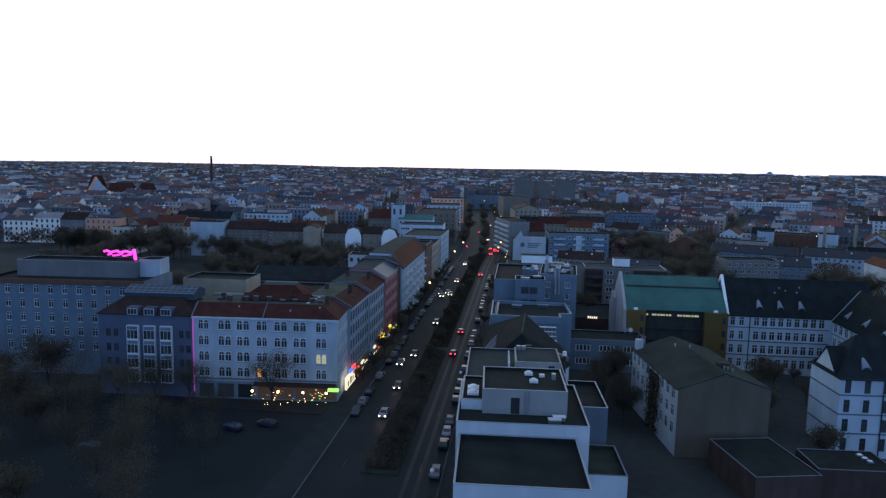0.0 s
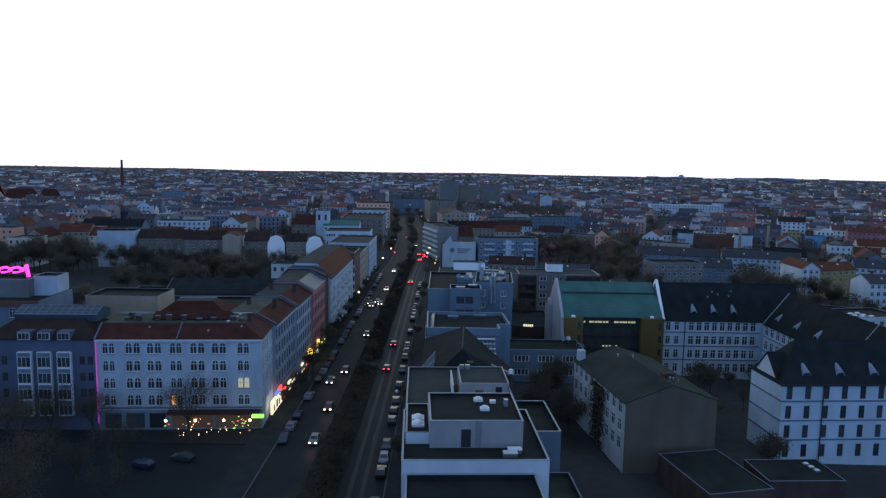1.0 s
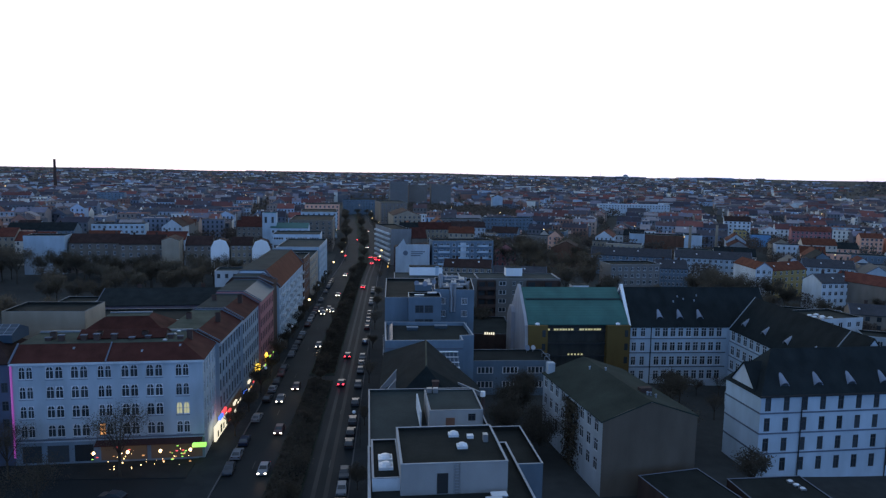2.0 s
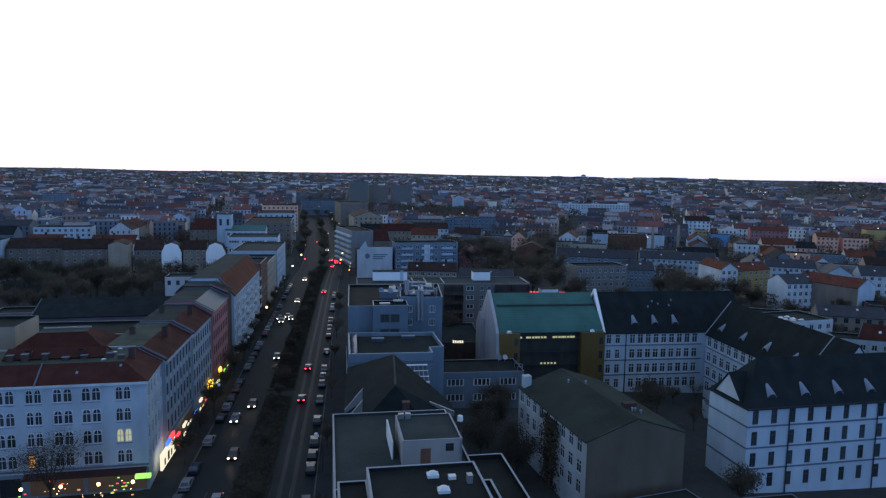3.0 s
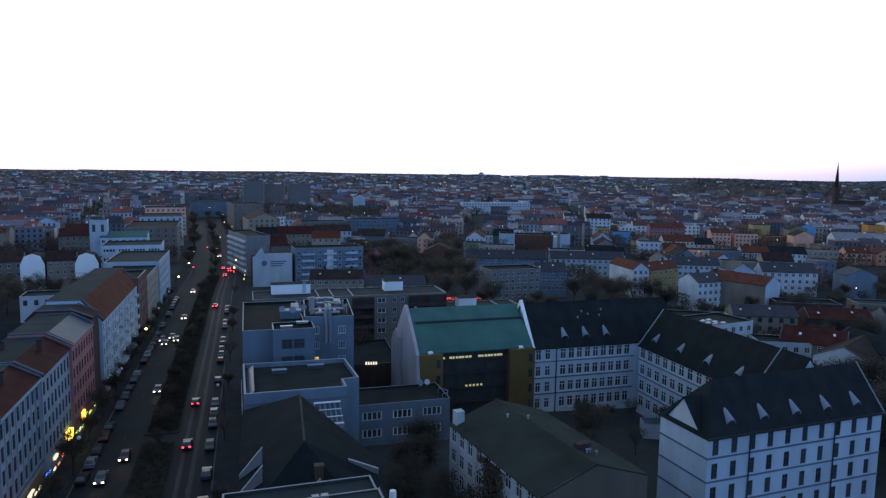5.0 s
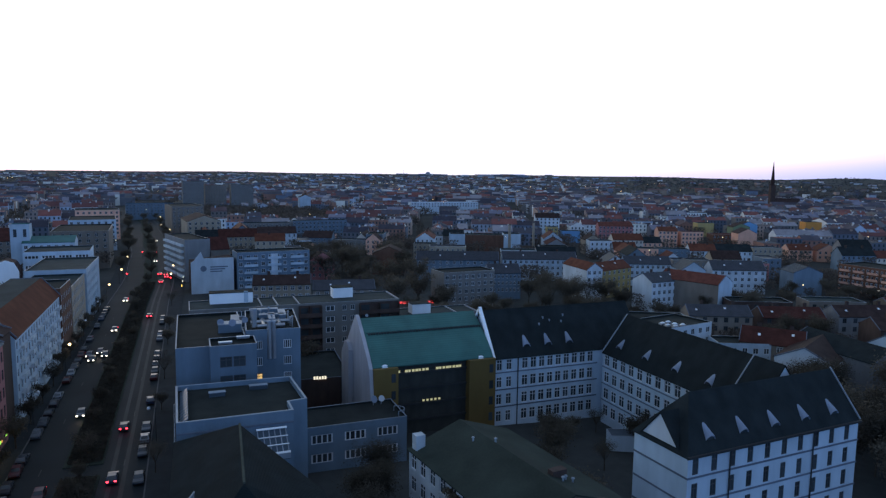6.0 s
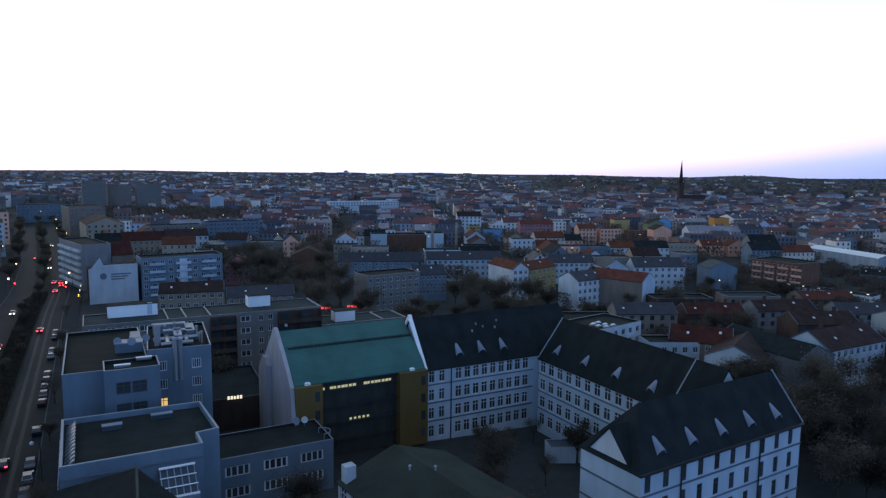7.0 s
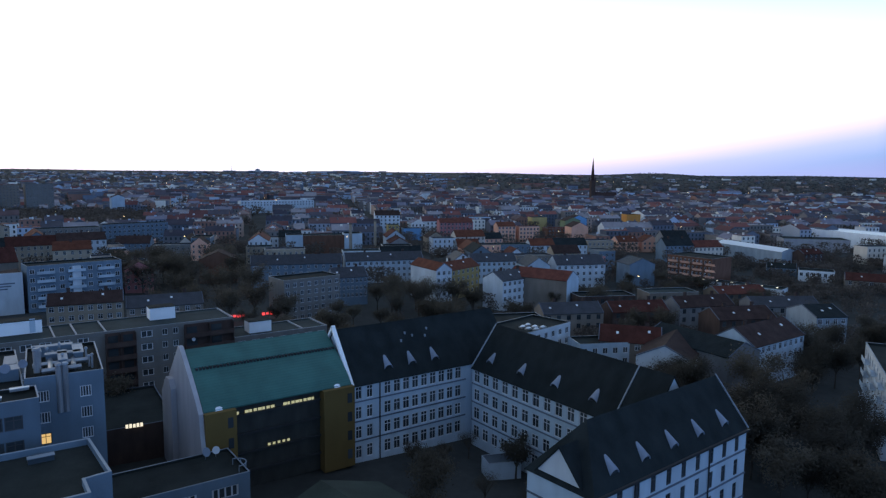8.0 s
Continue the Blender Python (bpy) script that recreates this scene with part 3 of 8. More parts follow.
def roof_shape(sh, kind, w, d, h, rh, over=0.35, th=0.22):
    o = over
    if kind == "gable":
        k = o * rh / (d / 2)
        sh.slab([(-0.1, -o, h - k), (w + 0.1, -o, h - k), (w + 0.1, d / 2, h + rh), (-0.1, d / 2, h + rh)], th)
        sh.slab([(w + 0.1, d + o, h - k), (-0.1, d + o, h - k), (-0.1, d / 2, h + rh), (w + 0.1, d / 2, h + rh)], th)
    elif kind == "gable_y":
        k = o * rh / (w / 2)
        sh.slab([(-o, d + 0.1, h - k), (-o, -0.1, h - k), (w / 2, -0.1, h + rh), (w / 2, d + 0.1, h + rh)], th)
        sh.slab([(w + o, -0.1, h - k), (w + o, d + 0.1, h - k), (w / 2, d + 0.1, h + rh), (w / 2, -0.1, h + rh)], th)
    elif kind == "half_hip":
        k = o * rh / (d / 2)
        sh.slab([(-o, -o, h - k), (w + 0.1, -o, h - k), (w + 0.1, d / 2, h + rh), (5.2, d / 2, h + rh)], th)
        sh.slab([(w + 0.1, d + o, h - k), (-o, d + o, h - k), (5.2, d / 2, h + rh), (w + 0.1, d / 2, h + rh)], th)
        sh.tri_slab([(-o, d + o, h - k), (-o, -o, h - k), (5.2, d / 2, h + rh)], th)
    elif kind == "hip":
        a, b = (-o, -o, h), (w + o, -o, h)
        c, e = (w + o, d + o, h), (-o, d + o, h)
        if w >= d:
            r0, r1 = (d / 2, d / 2, h + rh), (w - d / 2, d / 2, h + rh)
            sh.slab([a, b, r1, r0], th)
            sh.slab([c, e, r0, r1], th)
            sh.tri_slab([b, c, r1], th)
            sh.tri_slab([e, a, r0], th)
        else:
            r0, r1 = (w / 2, w / 2, h + rh), (w / 2, d - w / 2, h + rh)
            sh.slab([b, c, r1, r0], th)
            sh.slab([e, a, r0, r1], th)
            sh.tri_slab([a, b, r0], th)
            sh.tri_slab([c, e, r1], th)
    elif kind == "mansard":
        i = min(4.2, d * 0.36)
        p = [(-o, -o, h), (w + o, -o, h), (w + o, d + o, h), (-o, d + o, h)]
        q = [(i, i, h + rh), (w - i, i, h + rh), (w - i, d - i, h + rh), (i, d - i, h + rh)]
        for k in range(4):
            j = (k + 1) % 4
            sh.slab([p[k], p[j], q[j], q[k]], th)
    elif kind == "street":  # slope to the street on the right, a deck behind, blank ends
        i = 4.2
        sh.slab([(w + o, 0, h), (w + o, d, h), (w - i, d, h + rh), (w - i, 0, h + rh)], th)
    elif kind == "corner":  # slopes to the front and the right, deck behind
        i, j = 4.2, 3.4
        sh.slab([(0, -o, h), (w + o, -o, h), (w - i, j, h + rh), (0, j, h + rh)], th)
        sh.slab([(w + o, -o, h), (w + o, d, h), (w - i, d, h + rh), (w - i, j, h + rh)], th)
    elif kind == "flat":
        sh.box(0.18, 0.18, h - 0.3, w - 0.18, d - 0.18, h)


def house(name, label, category, x, y, ang, w, d, eave, roof="gable", rh=4.0, wall="white", roofm="tile_brown", win=None, base=None,
          coping="trim", group="", split=False, lit=None, chimneys=0, parapet=0.55, top_mat="felt_light", verge=0, lights=0, joined=False):
    """A house; x, y: its front left corner, ang: how far its front is turned; eave: height above the level of the street."""
    ca, sa = math.cos(radians(ang)), math.sin(radians(ang))
    if base is None:
        base = min(ground_z(x + a * ca - b * sa, y + a * sa + b * ca) for a in (0, w) for b in (0, d)) - 0.05
    e = thing(name, label, category, pose(x, y, base, 0, 0, ang), group)
    h = eave - base
    sh = Shape()
    win = win or {}
    lit = lit or {}
    panes = Shape()
    for side, (p, u, inward) in SIDES.items():
        length = w if side in ("front", "back") else d
        p0 = (p[0] * w, p[1] * d)
        spec = win.get(side)
        top = h + (parapet if roof == "flat" else 0)
        if spec is None:
            facade(sh, p0, u, length, top, [], [], inward)
            continue
        cols, rows, kind = spec[0], [(a - base, b - base) for a, b in spec[1]], spec[2]
        rows = [r for r in rows if r[0] > 0.3]
        facade(sh, p0, u, length, top, cols, rows, inward)
        for i, (a, b) in enumerate(cols):
            for j, (c, f) in enumerate(rows):
                k = lit.get((side, i, j), kind)
                if joined:
                    window_faces(panes, p0, u, inward, a, b, c, f)
                    continue
                put_window(e, k, (p0[0] + u[0] * a + inward[0] * 0.09, p0[1] + u[1] * a + inward[1] * 0.09, c), u, inward, b - a, f - c, split)
    if roof == "gable":
        for xx, s in ((0, 1), (w, -1)):
            sh.face([(xx, 0, h), (xx, d / 2, h + rh), (xx, d, h)][::s])
    elif roof == "half_hip":
        sh.face([(w, 0, h), (w, d, h), (w, d / 2, h + rh)])
    elif roof == "gable_y":
        for yy, s in ((0, 1), (d, -1)):
            sh.face([(0, yy, h), (w, yy, h), (w / 2, yy, h + rh)][::s])
    elif roof == "street":
        for yy, s in ((0, 1), (d, -1)):
            sh.face([(0, yy, h), (w, yy, h), (w - 4.2, yy, h + rh - 0.05), (1.6, yy, h + rh - 0.05)][::s])
    elif roof == "corner":
        sh.face([(0, d, h), (0, 0, h), (0, 3.4, h + rh - 0.05), (0, d, h + rh - 0.05)])
        sh.face([(w, d, h), (0, d, h), (0, d, h + rh - 0.05), (w - 4.2, d, h + rh - 0.05)])
    lining = []
    if roof == "flat":
        t = 0.18
        for p0, p1 in (((t, t), (w - t, t)), ((w - t, t), (w - t, d - t)), ((w - t, d - t), (t, d - t)), ((t, d - t), (t, t))):
            lining.append([(*p1, h - 0.2), (*p0, h - 0.2), (*p0, h + parapet), (*p1, h + parapet)])
    part("wall", sh, M[wall], e)
    if panes.f:
        tagged(part("far_glazing", panes, [M["frame"], M["glass"]], e), kind="stuff")
    rs = Shape()
    roof_shape(rs, roof, w, d, h, rh)
    for f in lining:
        rs.face(f)
    r = part("roof", rs, M[roofm], e)
    if roof == "flat":
        cp = Shape()
        t, z = 0.2, h + parapet
        for a in ((-0.03, -0.03, w + 0.03, t), (-0.03, d - t, w + 0.03, d + 0.03), (-0.03, t, t, d - t), (w - t, t, w + 0.03, d - t)):
            cp.box(a[0], a[1], z, a[2], a[3], z + 0.05)
        part("coping", cp, M[coping], e)
    if roof == "mansard":
        i = min(4.2, d * 0.36)
        tp = Shape()
        tp.box(i, i, h + rh - 0.1, w - i, d - i, h + rh + 0.05)
        part("roof_deck", tp, M[top_mat], e)
    if roof in ("street", "corner"):
        tp = Shape()
        if roof == "street":
            bk = Shape()
            bk.slab([(-0.35, d, h), (-0.35, 0, h), (1.6, 0, h + rh), (1.6, d, h + rh)], 0.22)
            part("rear_roof", bk, M[roofm], e)
            tp.box(1.6, 0, h + rh - 0.12, w - 4.2, d, h + rh + 0.03)
        else:
            tp.box(0, 3.4, h + rh - 0.12, w - 4.2, d, h + rh + 0.03)
        part("roof_deck", tp, M[top_mat], e)
        sw = w - 4.2
        for yy in ((0.0, d - 0.3) if roof == "street" else ()):
            vc = Shape()
            vc.slab([(sw, yy + 0.2, h + rh + 0.18), (sw, yy, h + rh + 0.18), (w + 0.3, yy, h + 0.2), (w + 0.3, yy + 0.2, h + 0.2)][::-1], 0.25)
            vc.box(1.6, yy, h + rh + 0.03, sw, yy + 0.2, h + rh + 0.16)
            part("fire_wall_coping", vc, M["course"], e)
    if verge and roof in ("gable", "gable_y"):
        for end in (0, 1):
            vc = Shape()
            if roof == "gable":
                xx = -0.15 if not end else w - 0.05
                for s in (0, 1):
                    vc.slab([(xx, d * s, h + 0.1), (xx + 0.2, d * s, h + 0.1), (xx + 0.2, d / 2, h + rh + 0.1), (xx, d / 2, h + rh + 0.1)][::1 if not s else -1], 0.28)
            else:
                yy = -0.15 if not end else d - 0.05
                for s in (0, 1):
                    vc.slab([(w * s, yy + 0.2, h + 0.1), (w * s, yy, h + 0.1), (w / 2, yy, h + rh + 0.1), (w / 2, yy + 0.2, h + rh + 0.1)][::1 if not s else -1], 0.28)
            part("verge_coping", vc, M["course"], e)
    for k in range(lights if roof == "gable" else 0):
        rw = Shape()
        u, v = w * (k + 0.6 + 0.3 * math.sin(x + k)) / (lights + 0.4), d * (0.2 + 0.08 * (k % 2))
        z = h + rh * v / (d / 2)
        rw.slab([(u, v, z + 0.22), (u + 0.7, v, z + 0.22), (u + 0.7, v + 0.7, z + 0.22 + 1.4 * rh / d), (u, v + 0.7, z + 0.22 + 1.4 * rh / d)], 0.12)
        part("roof_window", rw, M["dome"], e)
    for k in range(chimneys):
        cs = Shape()
        cx = w * (k + 0.5) / chimneys + 0.4
        if roof in ("gable", "hip", "mansard", "street", "corner"):
            cy, cz = d * 0.5 + 0.7, h + rh * 0.75
        else:
            cy, cz = d * 0.6, h
        cs.box(cx - 0.5, cy - 0.35, cz, cx + 0.5, cy + 0.35, cz + 2.0)
        cs.box(cx - 0.58, cy - 0.43, cz + 1.85, cx + 0.58, cy + 0.43, cz + 2.0)
        part("chimney", cs, M["stack"], e)
    return e


def flat_plan(name, label, category, pts, z0, roof_z, parapet, wall, roofm, t=0.3, coping="trim", group=""):
    """A flat-roofed building on any plan (corners anticlockwise), with a parapet all round."""
    e = thing(name, label, category, pose(pts[0][0], pts[0][1], z0), group)
    q = [Vector((x - pts[0][0], y - pts[0][1])) for x, y in pts]
    n = len(q)
    inner = []
    for k in range(n):
        a, b = (q[k] - q[k - 1]).normalized(), (q[(k + 1) % n] - q[k]).normalized()
        na, nb = Vector((-a.y, a.x)), Vector((-b.y, b.x))
        inner.append(q[k] + (na + nb) * (t / (1.0 + na.dot(nb))))
    h, top = roof_z - z0, roof_z - z0 + parapet
    w, cp, rf = Shape(), Shape(), Shape()
    for k in range(n):
        j = (k + 1) % n
        w.face([(*q[k], 0), (*q[j], 0), (*q[j], top), (*q[k], top)])
        w.face([(*inner[j], h - 0.1), (*inner[k], h - 0.1), (*inner[k], top), (*inner[j], top)])
        cp.hexa([(*q[k], top), (*q[j], top), (*inner[j], top), (*inner[k], top), (*q[k], top + 0.07), (*q[j], top + 0.07), (*inner[j], top + 0.07), (*inner[k], top + 0.07)])
    rf.face([(*p, h) for p in inner])
    part("wall", w, M[wall], e)
    part("roof", rf, M[roofm], e)
    part("coping", cp, M[coping], e)
    return e


def add_box(parent, name, a, b, mat, label=""):
    sh = Shape()
    sh.box(*a, *b)
    return part(name, sh, M[mat], parent, label)


# ---- ground, street ----
def build_ground():
    sh = Shape()
    radii = [0, 40, 80, 110, 140, 170, 200, 240, 300, 380, 480, 620, 800, 1000, 1300, 1700, 2200, 2800, 3400, 3900, 4300, 4600, 4800, 4880]
    n = 144
    for r in radii:
        for k in range(n):
            a = 2 * math.pi * k / n
            x, y = 5 + r * math.sin(a), 55 + r * math.cos(a)
            sh.v.append((x, y, ground_z(x, y) - 0.06))
    for i in range(len(radii) - 1):
        for k in range(n):
            j = (k + 1) % n
            sh.f.append((i * n + k, (i + 1) * n + k, (i + 1) * n + j, i * n + j))
            sh.m.append(0)
    ob = part("ground", sh, M["earth"])
    ob.data.polygons.foreach_set("use_smooth", [True] * len(ob.data.polygons))
    tagged(ob, "dark ground of yards and distant wooded land", "ground", kind="structure")


STREET = [(-40, -17.0), (60, -17.0), (360, -17.2), (430, -16.0), (520, -19.0), (640, -27.0), (760, -35.0), (900, -47.0), (1100, -66.0)]


def street_x(y):
    for (a, xa), (b, xb) in zip(STREET, STREET[1:]):
        if y <= b:
            return xa + (xb - xa) * smooth(a, b, y)
    return STREET[-1][1]


def strip(x0, x1, z0, z1, y0=-40.0, y1=1000.0, step=20.0):
    """A band along the street between two offsets from its middle, with an edge down to the road."""
    sh = Shape()
    n = int((y1 - y0) / step)
    for i in range(n):
        a, b = y0 + i * step, y0 + (i + 1) * step
        ca, cb = street_x(a), street_x(b)
        sh.hexa([(ca + x0, a, z0), (ca + x1, a, z0), (cb + x1, b, z0), (cb + x0, b, z0), (ca + x0, a, z1), (ca + x1, a, z1), (cb + x1, b, z1), (cb + x0, b, z1)])
    return sh


build_ground()
tagged(part("road", strip(-11.6, 11.0, -0.3, 0.0), M["asphalt"]), "dark asphalt street with two carriageways", "road", kind="structure")
tagged(part("pavement_west", strip(-17.5, -11.85, -0.3, 0.13), M["pavement"]), "grey slab pavement beside the street", "pavement", kind="structure")
tagged(part("pavement_east", strip(11.25, 16.4, -0.3, 0.13), M["pavement"]), "grey slab pavement beside the street", "pavement", kind="structure")
tagged(part("kerb_west", strip(-11.85, -11.6, -0.3, 0.15), M["kerb"]), "grey granite kerb beside the road", "kerb", kind="structure")
tagged(part("kerb_east", strip(11.0, 11.25, -0.3, 0.15), M["kerb"]), "grey granite kerb beside the road", "kerb", kind="structure")
tagged(part("median_strip", strip(-3.3, 3.4, -0.2, 0.16, 207, 907), M["grass"]), "planted median strip of dark grass", "median", kind="structure")
tagged(part("median_strip", strip(-3.0, 3.4, -0.2, 0.16, 122, 202), M["grass"]), "planted median strip of dark grass", "median", kind="structure")
for o in (4.9, 7.0):
    tagged(part("trim", strip(o, o + 0.75, -0.1, 0.006, 60, 420), M["track"]), "worn wheel track on asphalt", "road marking", kind="structure")
sq = Shape()
sq.box(-130, 60, -0.3, -28.9, 152.5, 0.0)
tagged(part("road_square", sq, M["asphalt"]), "dark asphalt of the side street and square", "road", kind="structure")
sq = Shape()
sq.box(-120, 147.5, -0.2, -34.6, 153.2, 0.13)
tagged(part("pavement_square", sq, M["pavement"]), "pavement before the corner house", "pavement", kind="structure")
for k in range(34):
    sh = Shape()
    yy = 70 + k * 9.0
    for o in (-6.8, 7.0):
        cx = street_x(yy) + o
        sh.box(cx - 0.06, yy, 0.0, cx + 0.06, yy + 3.0, 0.008)
    if k % 3 == 0:
        tagged(part("trim", sh, M["line"]), "white lane dash on the asphalt", "road marking", kind="structure")


# ---- west side: white corner house ----
cols = []
for a, b in ((1.3, 3.3), (5.9, 8.5), (10.2, 12.8), (14.9, 16.9), (19.0, 21.6), (23.4, 26.0), (28.7, 30.7)):
    a, b = a * 0.976 - 0.2, b * 0.976 + 0.2
    mid = (a + b) / 2
    cols += [(a, mid - 0.08), (mid + 0.08, b)]
rows4 = [(15.85, 18.25), (12.2, 14.6), (8.6, 11.0), (5.0, 7.4)]
corner = house("corner_house", "white plastered corner house with arched paired windows and red tile roof", "house", -66.15, 153.7, 4.0, 32.7, 12.5, 19.0,
               "corner", 2.5, "corner_plaster", "tile_red",
               {"front": (cols, rows4, "arch"), "right": (even(5, 12.5, 1.15), rows4, "arch")}, base=0.0, split=True,
               lit={("front", 12, 2): "arch_lit", ("front", 13, 2): "arch_lit", ("front", 6, 3): "lit_orange"}, chimneys=4, top_mat="deck")


def arch_tops(parent, cols, rows, mat):
    """Round heads over the openings, sills under them."""
    for a, b in cols:
        for c, d in rows:
            sh = Shape()
            sh.box(a - 0.08, -0.1, c - 0.14, b + 0.08, 0.0, c - 0.02)
            part("sill", sh, M["trim"], parent)


arch_tops(corner, cols, rows4, "trim")
for a, b in ((9.5, 2.2), (21.5, 1.4), (28.0, 2.4)):
    sh = Shape()
    z = 19.0 + (b + 0.35) * 2.5 / 3.75
    sh.slab([(a, b, z + 0.1), (a + 0.35, b, z + 0.1), (a + 0.35, b + 0.4, z + 0.4), (a, b + 0.4, z + 0.4)], 0.14)
    part("roof_window", sh, M["trim"], corner)
inner = house("court_roof", "low red-tiled roof storey on the corner house deck", "roof", -57.6, 160.6, 4.0, 15.5, 4.6, 21.95, "gable", 1.0, "stack", "tile_red", base=21.4)
ck = random.Random(12)
for k in range(9):
    u = thing("roof_unit", "small sooty flue block on the mossy deck", "roof unit", pose(-62.5 + k * 3.0 + ck.uniform(-0.6, 0.6), 159.4 + k * 0.2 + ck.uniform(-0.5, 0.8), 21.5, 0, 0, 4 + ck.uniform(-4, 4)))
    sh = Shape(); hh = ck.uniform(0.5, 1.3)
    sh.box(-0.5, -0.35, 0, 0.5, 0.35, hh)
    part("flue", sh, M["stack"], u)
    sh = Shape(); sh.box(-0.58, -0.43, hh, 0.58, 0.43, hh + 0.1)
    part("cap", sh, M["course"], u)
for k in range(4):
    u = thing("roof_window", "small pale roof light on the mossy deck", "skylight", pose(-41.5 + k * 0.15, 160.0 + k * 2.3, 21.5, 0, 0, 4))
    sh = Shape(); sh.box(-0.4, -0.3, 0, 0.4, 0.3, 0.2)
    part("kerb_frame", sh, M["metal"], u)
    sh = Shape(); sh.dome((0, 0, 0.2), 0.36, 0.26, 0.14)
    part("dome", sh, M["dome"], u)
ed = Shape(); ed.box(0.0, 12.2, 21.54, 28.4, 12.5, 21.85)
part("deck_edge", ed, M["trim"], corner, "pale edge strip of the roof deck")
add_box(corner, "cornice", (-0.3, -0.45, 18.55), (33.0, -0.01, 18.95), "white")
add_box(corner, "string_course", (0, -0.14, 4.45), (32.7, -0.01, 4.75), "course")
add_box(corner, "plinth", (0, -0.1, 0.0), (32.7, -0.01, 4.1), "blue", "pale blue painted ground floor")
for i, (a, b) in enumerate(((1.2, 4.4), (5.4, 9.0), (10.0, 13.2))):
    add_box(corner, "shop_front", (a, -0.16, 0.4), (b, -0.11, 3.5), "glass")
add_box(corner, "shop_front", (14.5, -0.18, 0.4), (22.5, -0.12, 3.3), "shop", "lit restaurant front")
add_box(corner, "shop_front", (23.2, -0.18, 0.4), (32.3, -0.12, 3.3), "shop", "lit restaurant front")
aw = Shape()
aw.slab([(13.8, -1.8, 3.7), (32.4, -1.8, 3.7), (32.4, -0.2, 4.25), (13.8, -0.2, 4.25)], 0.1)
part("awning", aw, M["awning"], corner, "dark red awning over the pavement")
for k, a in enumerate((14.2, 20.0, 25.6, 30.8)):
    sh = Shape()
    sh.dome((a, -3.1, 3.0), 0.28, 0.28, 0.3)
    sh.dome((a, -3.1, 3.0), 0.28, 0.28, -0.3)
    part("lamp_globe", sh, M["lamp"], corner, "glowing lamp globe")
bulbs, br = Shape(), random.Random(4)
for k in range(26):
    bx, bz, s = br.uniform(13.5, 31.0), br.choice([br.uniform(0.8, 1.3), br.uniform(2.2, 3.1)]), br.uniform(0.04, 0.09)
    by = br.uniform(-5.5, -0.6)
    bulbs.dome((bx, by, bz), s, s, s, 0, 6, 2)
    bulbs.dome((bx, by, bz), s, s, -s, 0, 6, 2)
for key, n, lab in (("sign_red", 7, "small red lights before the restaurant"), ("sign_green", 8, "small green lights before the restaurant"), ("lit_orange", 9, "small orange lights before the restaurant")):
    extra = Shape()
    for k in range(n):
        bx, by, bz, s_ = br.uniform(14.0, 31.5), br.uniform(-4.5, -0.5), br.uniform(1.0, 3.4), br.uniform(0.07, 0.14)
        extra.dome((bx, by, bz), s_ * 2.2, s_, s_, 0, 6, 2)
        extra.dome((bx, by, bz), s_ * 2.2, s_, -s_, 0, 6, 2)
    part("string_lights", extra, M[key], corner, lab)
part("string_lights", bulbs, M["lamp"], corner, "small warm lights before the restaurant")
sh = Shape()
sh.box(31.0, -2.6, 3.2, 33.4, -1.8, 3.8)
part("sign_box", sh, M["sign_green"], corner, "lit green and yellow sign")
sh = Shape()
sh.box(-0.18, -0.3, 1.5, 0.05, 0.0, 18.6)
part("neon_strip", sh, M["neon_dim"], corner, "magenta light strip up the party wall")
for cs_pts in (0, 1):
    cs = Shape()
    if cs_pts:
        cs.slab([(15.85, -0.6, 19.15), (16.05, -0.6, 19.15), (16.05, 3.4, 21.75), (15.85, 3.4, 21.75)], 0.3)
    else:
        cs.slab([(-0.3, -0.6, 19.1), (0.0, -0.6, 19.1), (0.0, 3.4, 21.75), (-0.3, 3.4, 21.75)], 0.3)
    part("fire_wall_coping", cs, M["course"], corner)
sign = thing("billboard", "tall lit billboard in white, red and blue at the house corner", "sign", pose(-32.9, 160.0, -1.2, 0, 0, 90))
s1 = Shape(); s1.box(0, -0.4, 2.6, 8.8, 0.0, 5.5)
part("panel", s1, M["sign_white"], sign, "lit white panel")
s1 = Shape(); s1.box(3.6, -0.42, 5.55, 6.0, 0.0, 6.2)
part("panel", s1, M["sign_blue"], sign, "lit blue panel")
s1 = Shape(); s1.box(6.1, -0.42, 5.55, 8.8, 0.0, 6.5)
part("panel", s1, M["sign_red"], sign, "lit red panel")
for k in range(4):
    s1 = Shape(); s1.box(0.9 + k * 2.2, -0.56, 3.2, 1.6 + k * 2.2 + 0.4 * (k % 2), -0.51, 4.4 + 0.4 * (k % 2))
    part("letter_bar", s1, M["dark_metal"], sign)

# side wing and the row along the street
rowsB = [(15.5, 17.9), (12.0, 14.4), (8.5, 10.9), (5.0, 7.4)]
# wing wall darker than the corner house to imitate the dimmer street side
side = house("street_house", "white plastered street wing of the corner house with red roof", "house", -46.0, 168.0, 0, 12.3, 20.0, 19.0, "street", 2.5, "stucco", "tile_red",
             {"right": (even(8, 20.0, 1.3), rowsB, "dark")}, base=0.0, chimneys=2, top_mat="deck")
add_box(side, "shop_front", (12.3, 1.0, 0.4), (12.42, 19.0, 3.4), "shop", "lit shop front")
for k in range(9):
    add_box(side, "pilaster", (12.31, k * 2.5 - 0.18 if k else 0.0, 4.7), (12.43, k * 2.5 + 0.18 if k < 8 else 20.0, 18.5), "stucco")
add_box(side, "cornice", (12.31, 0, 18.5), (12.75, 20.0, 18.9), "stucco")
add_box(side, "string_course", (12.3, 0, 4.3), (12.45, 20.0, 4.6), "course")
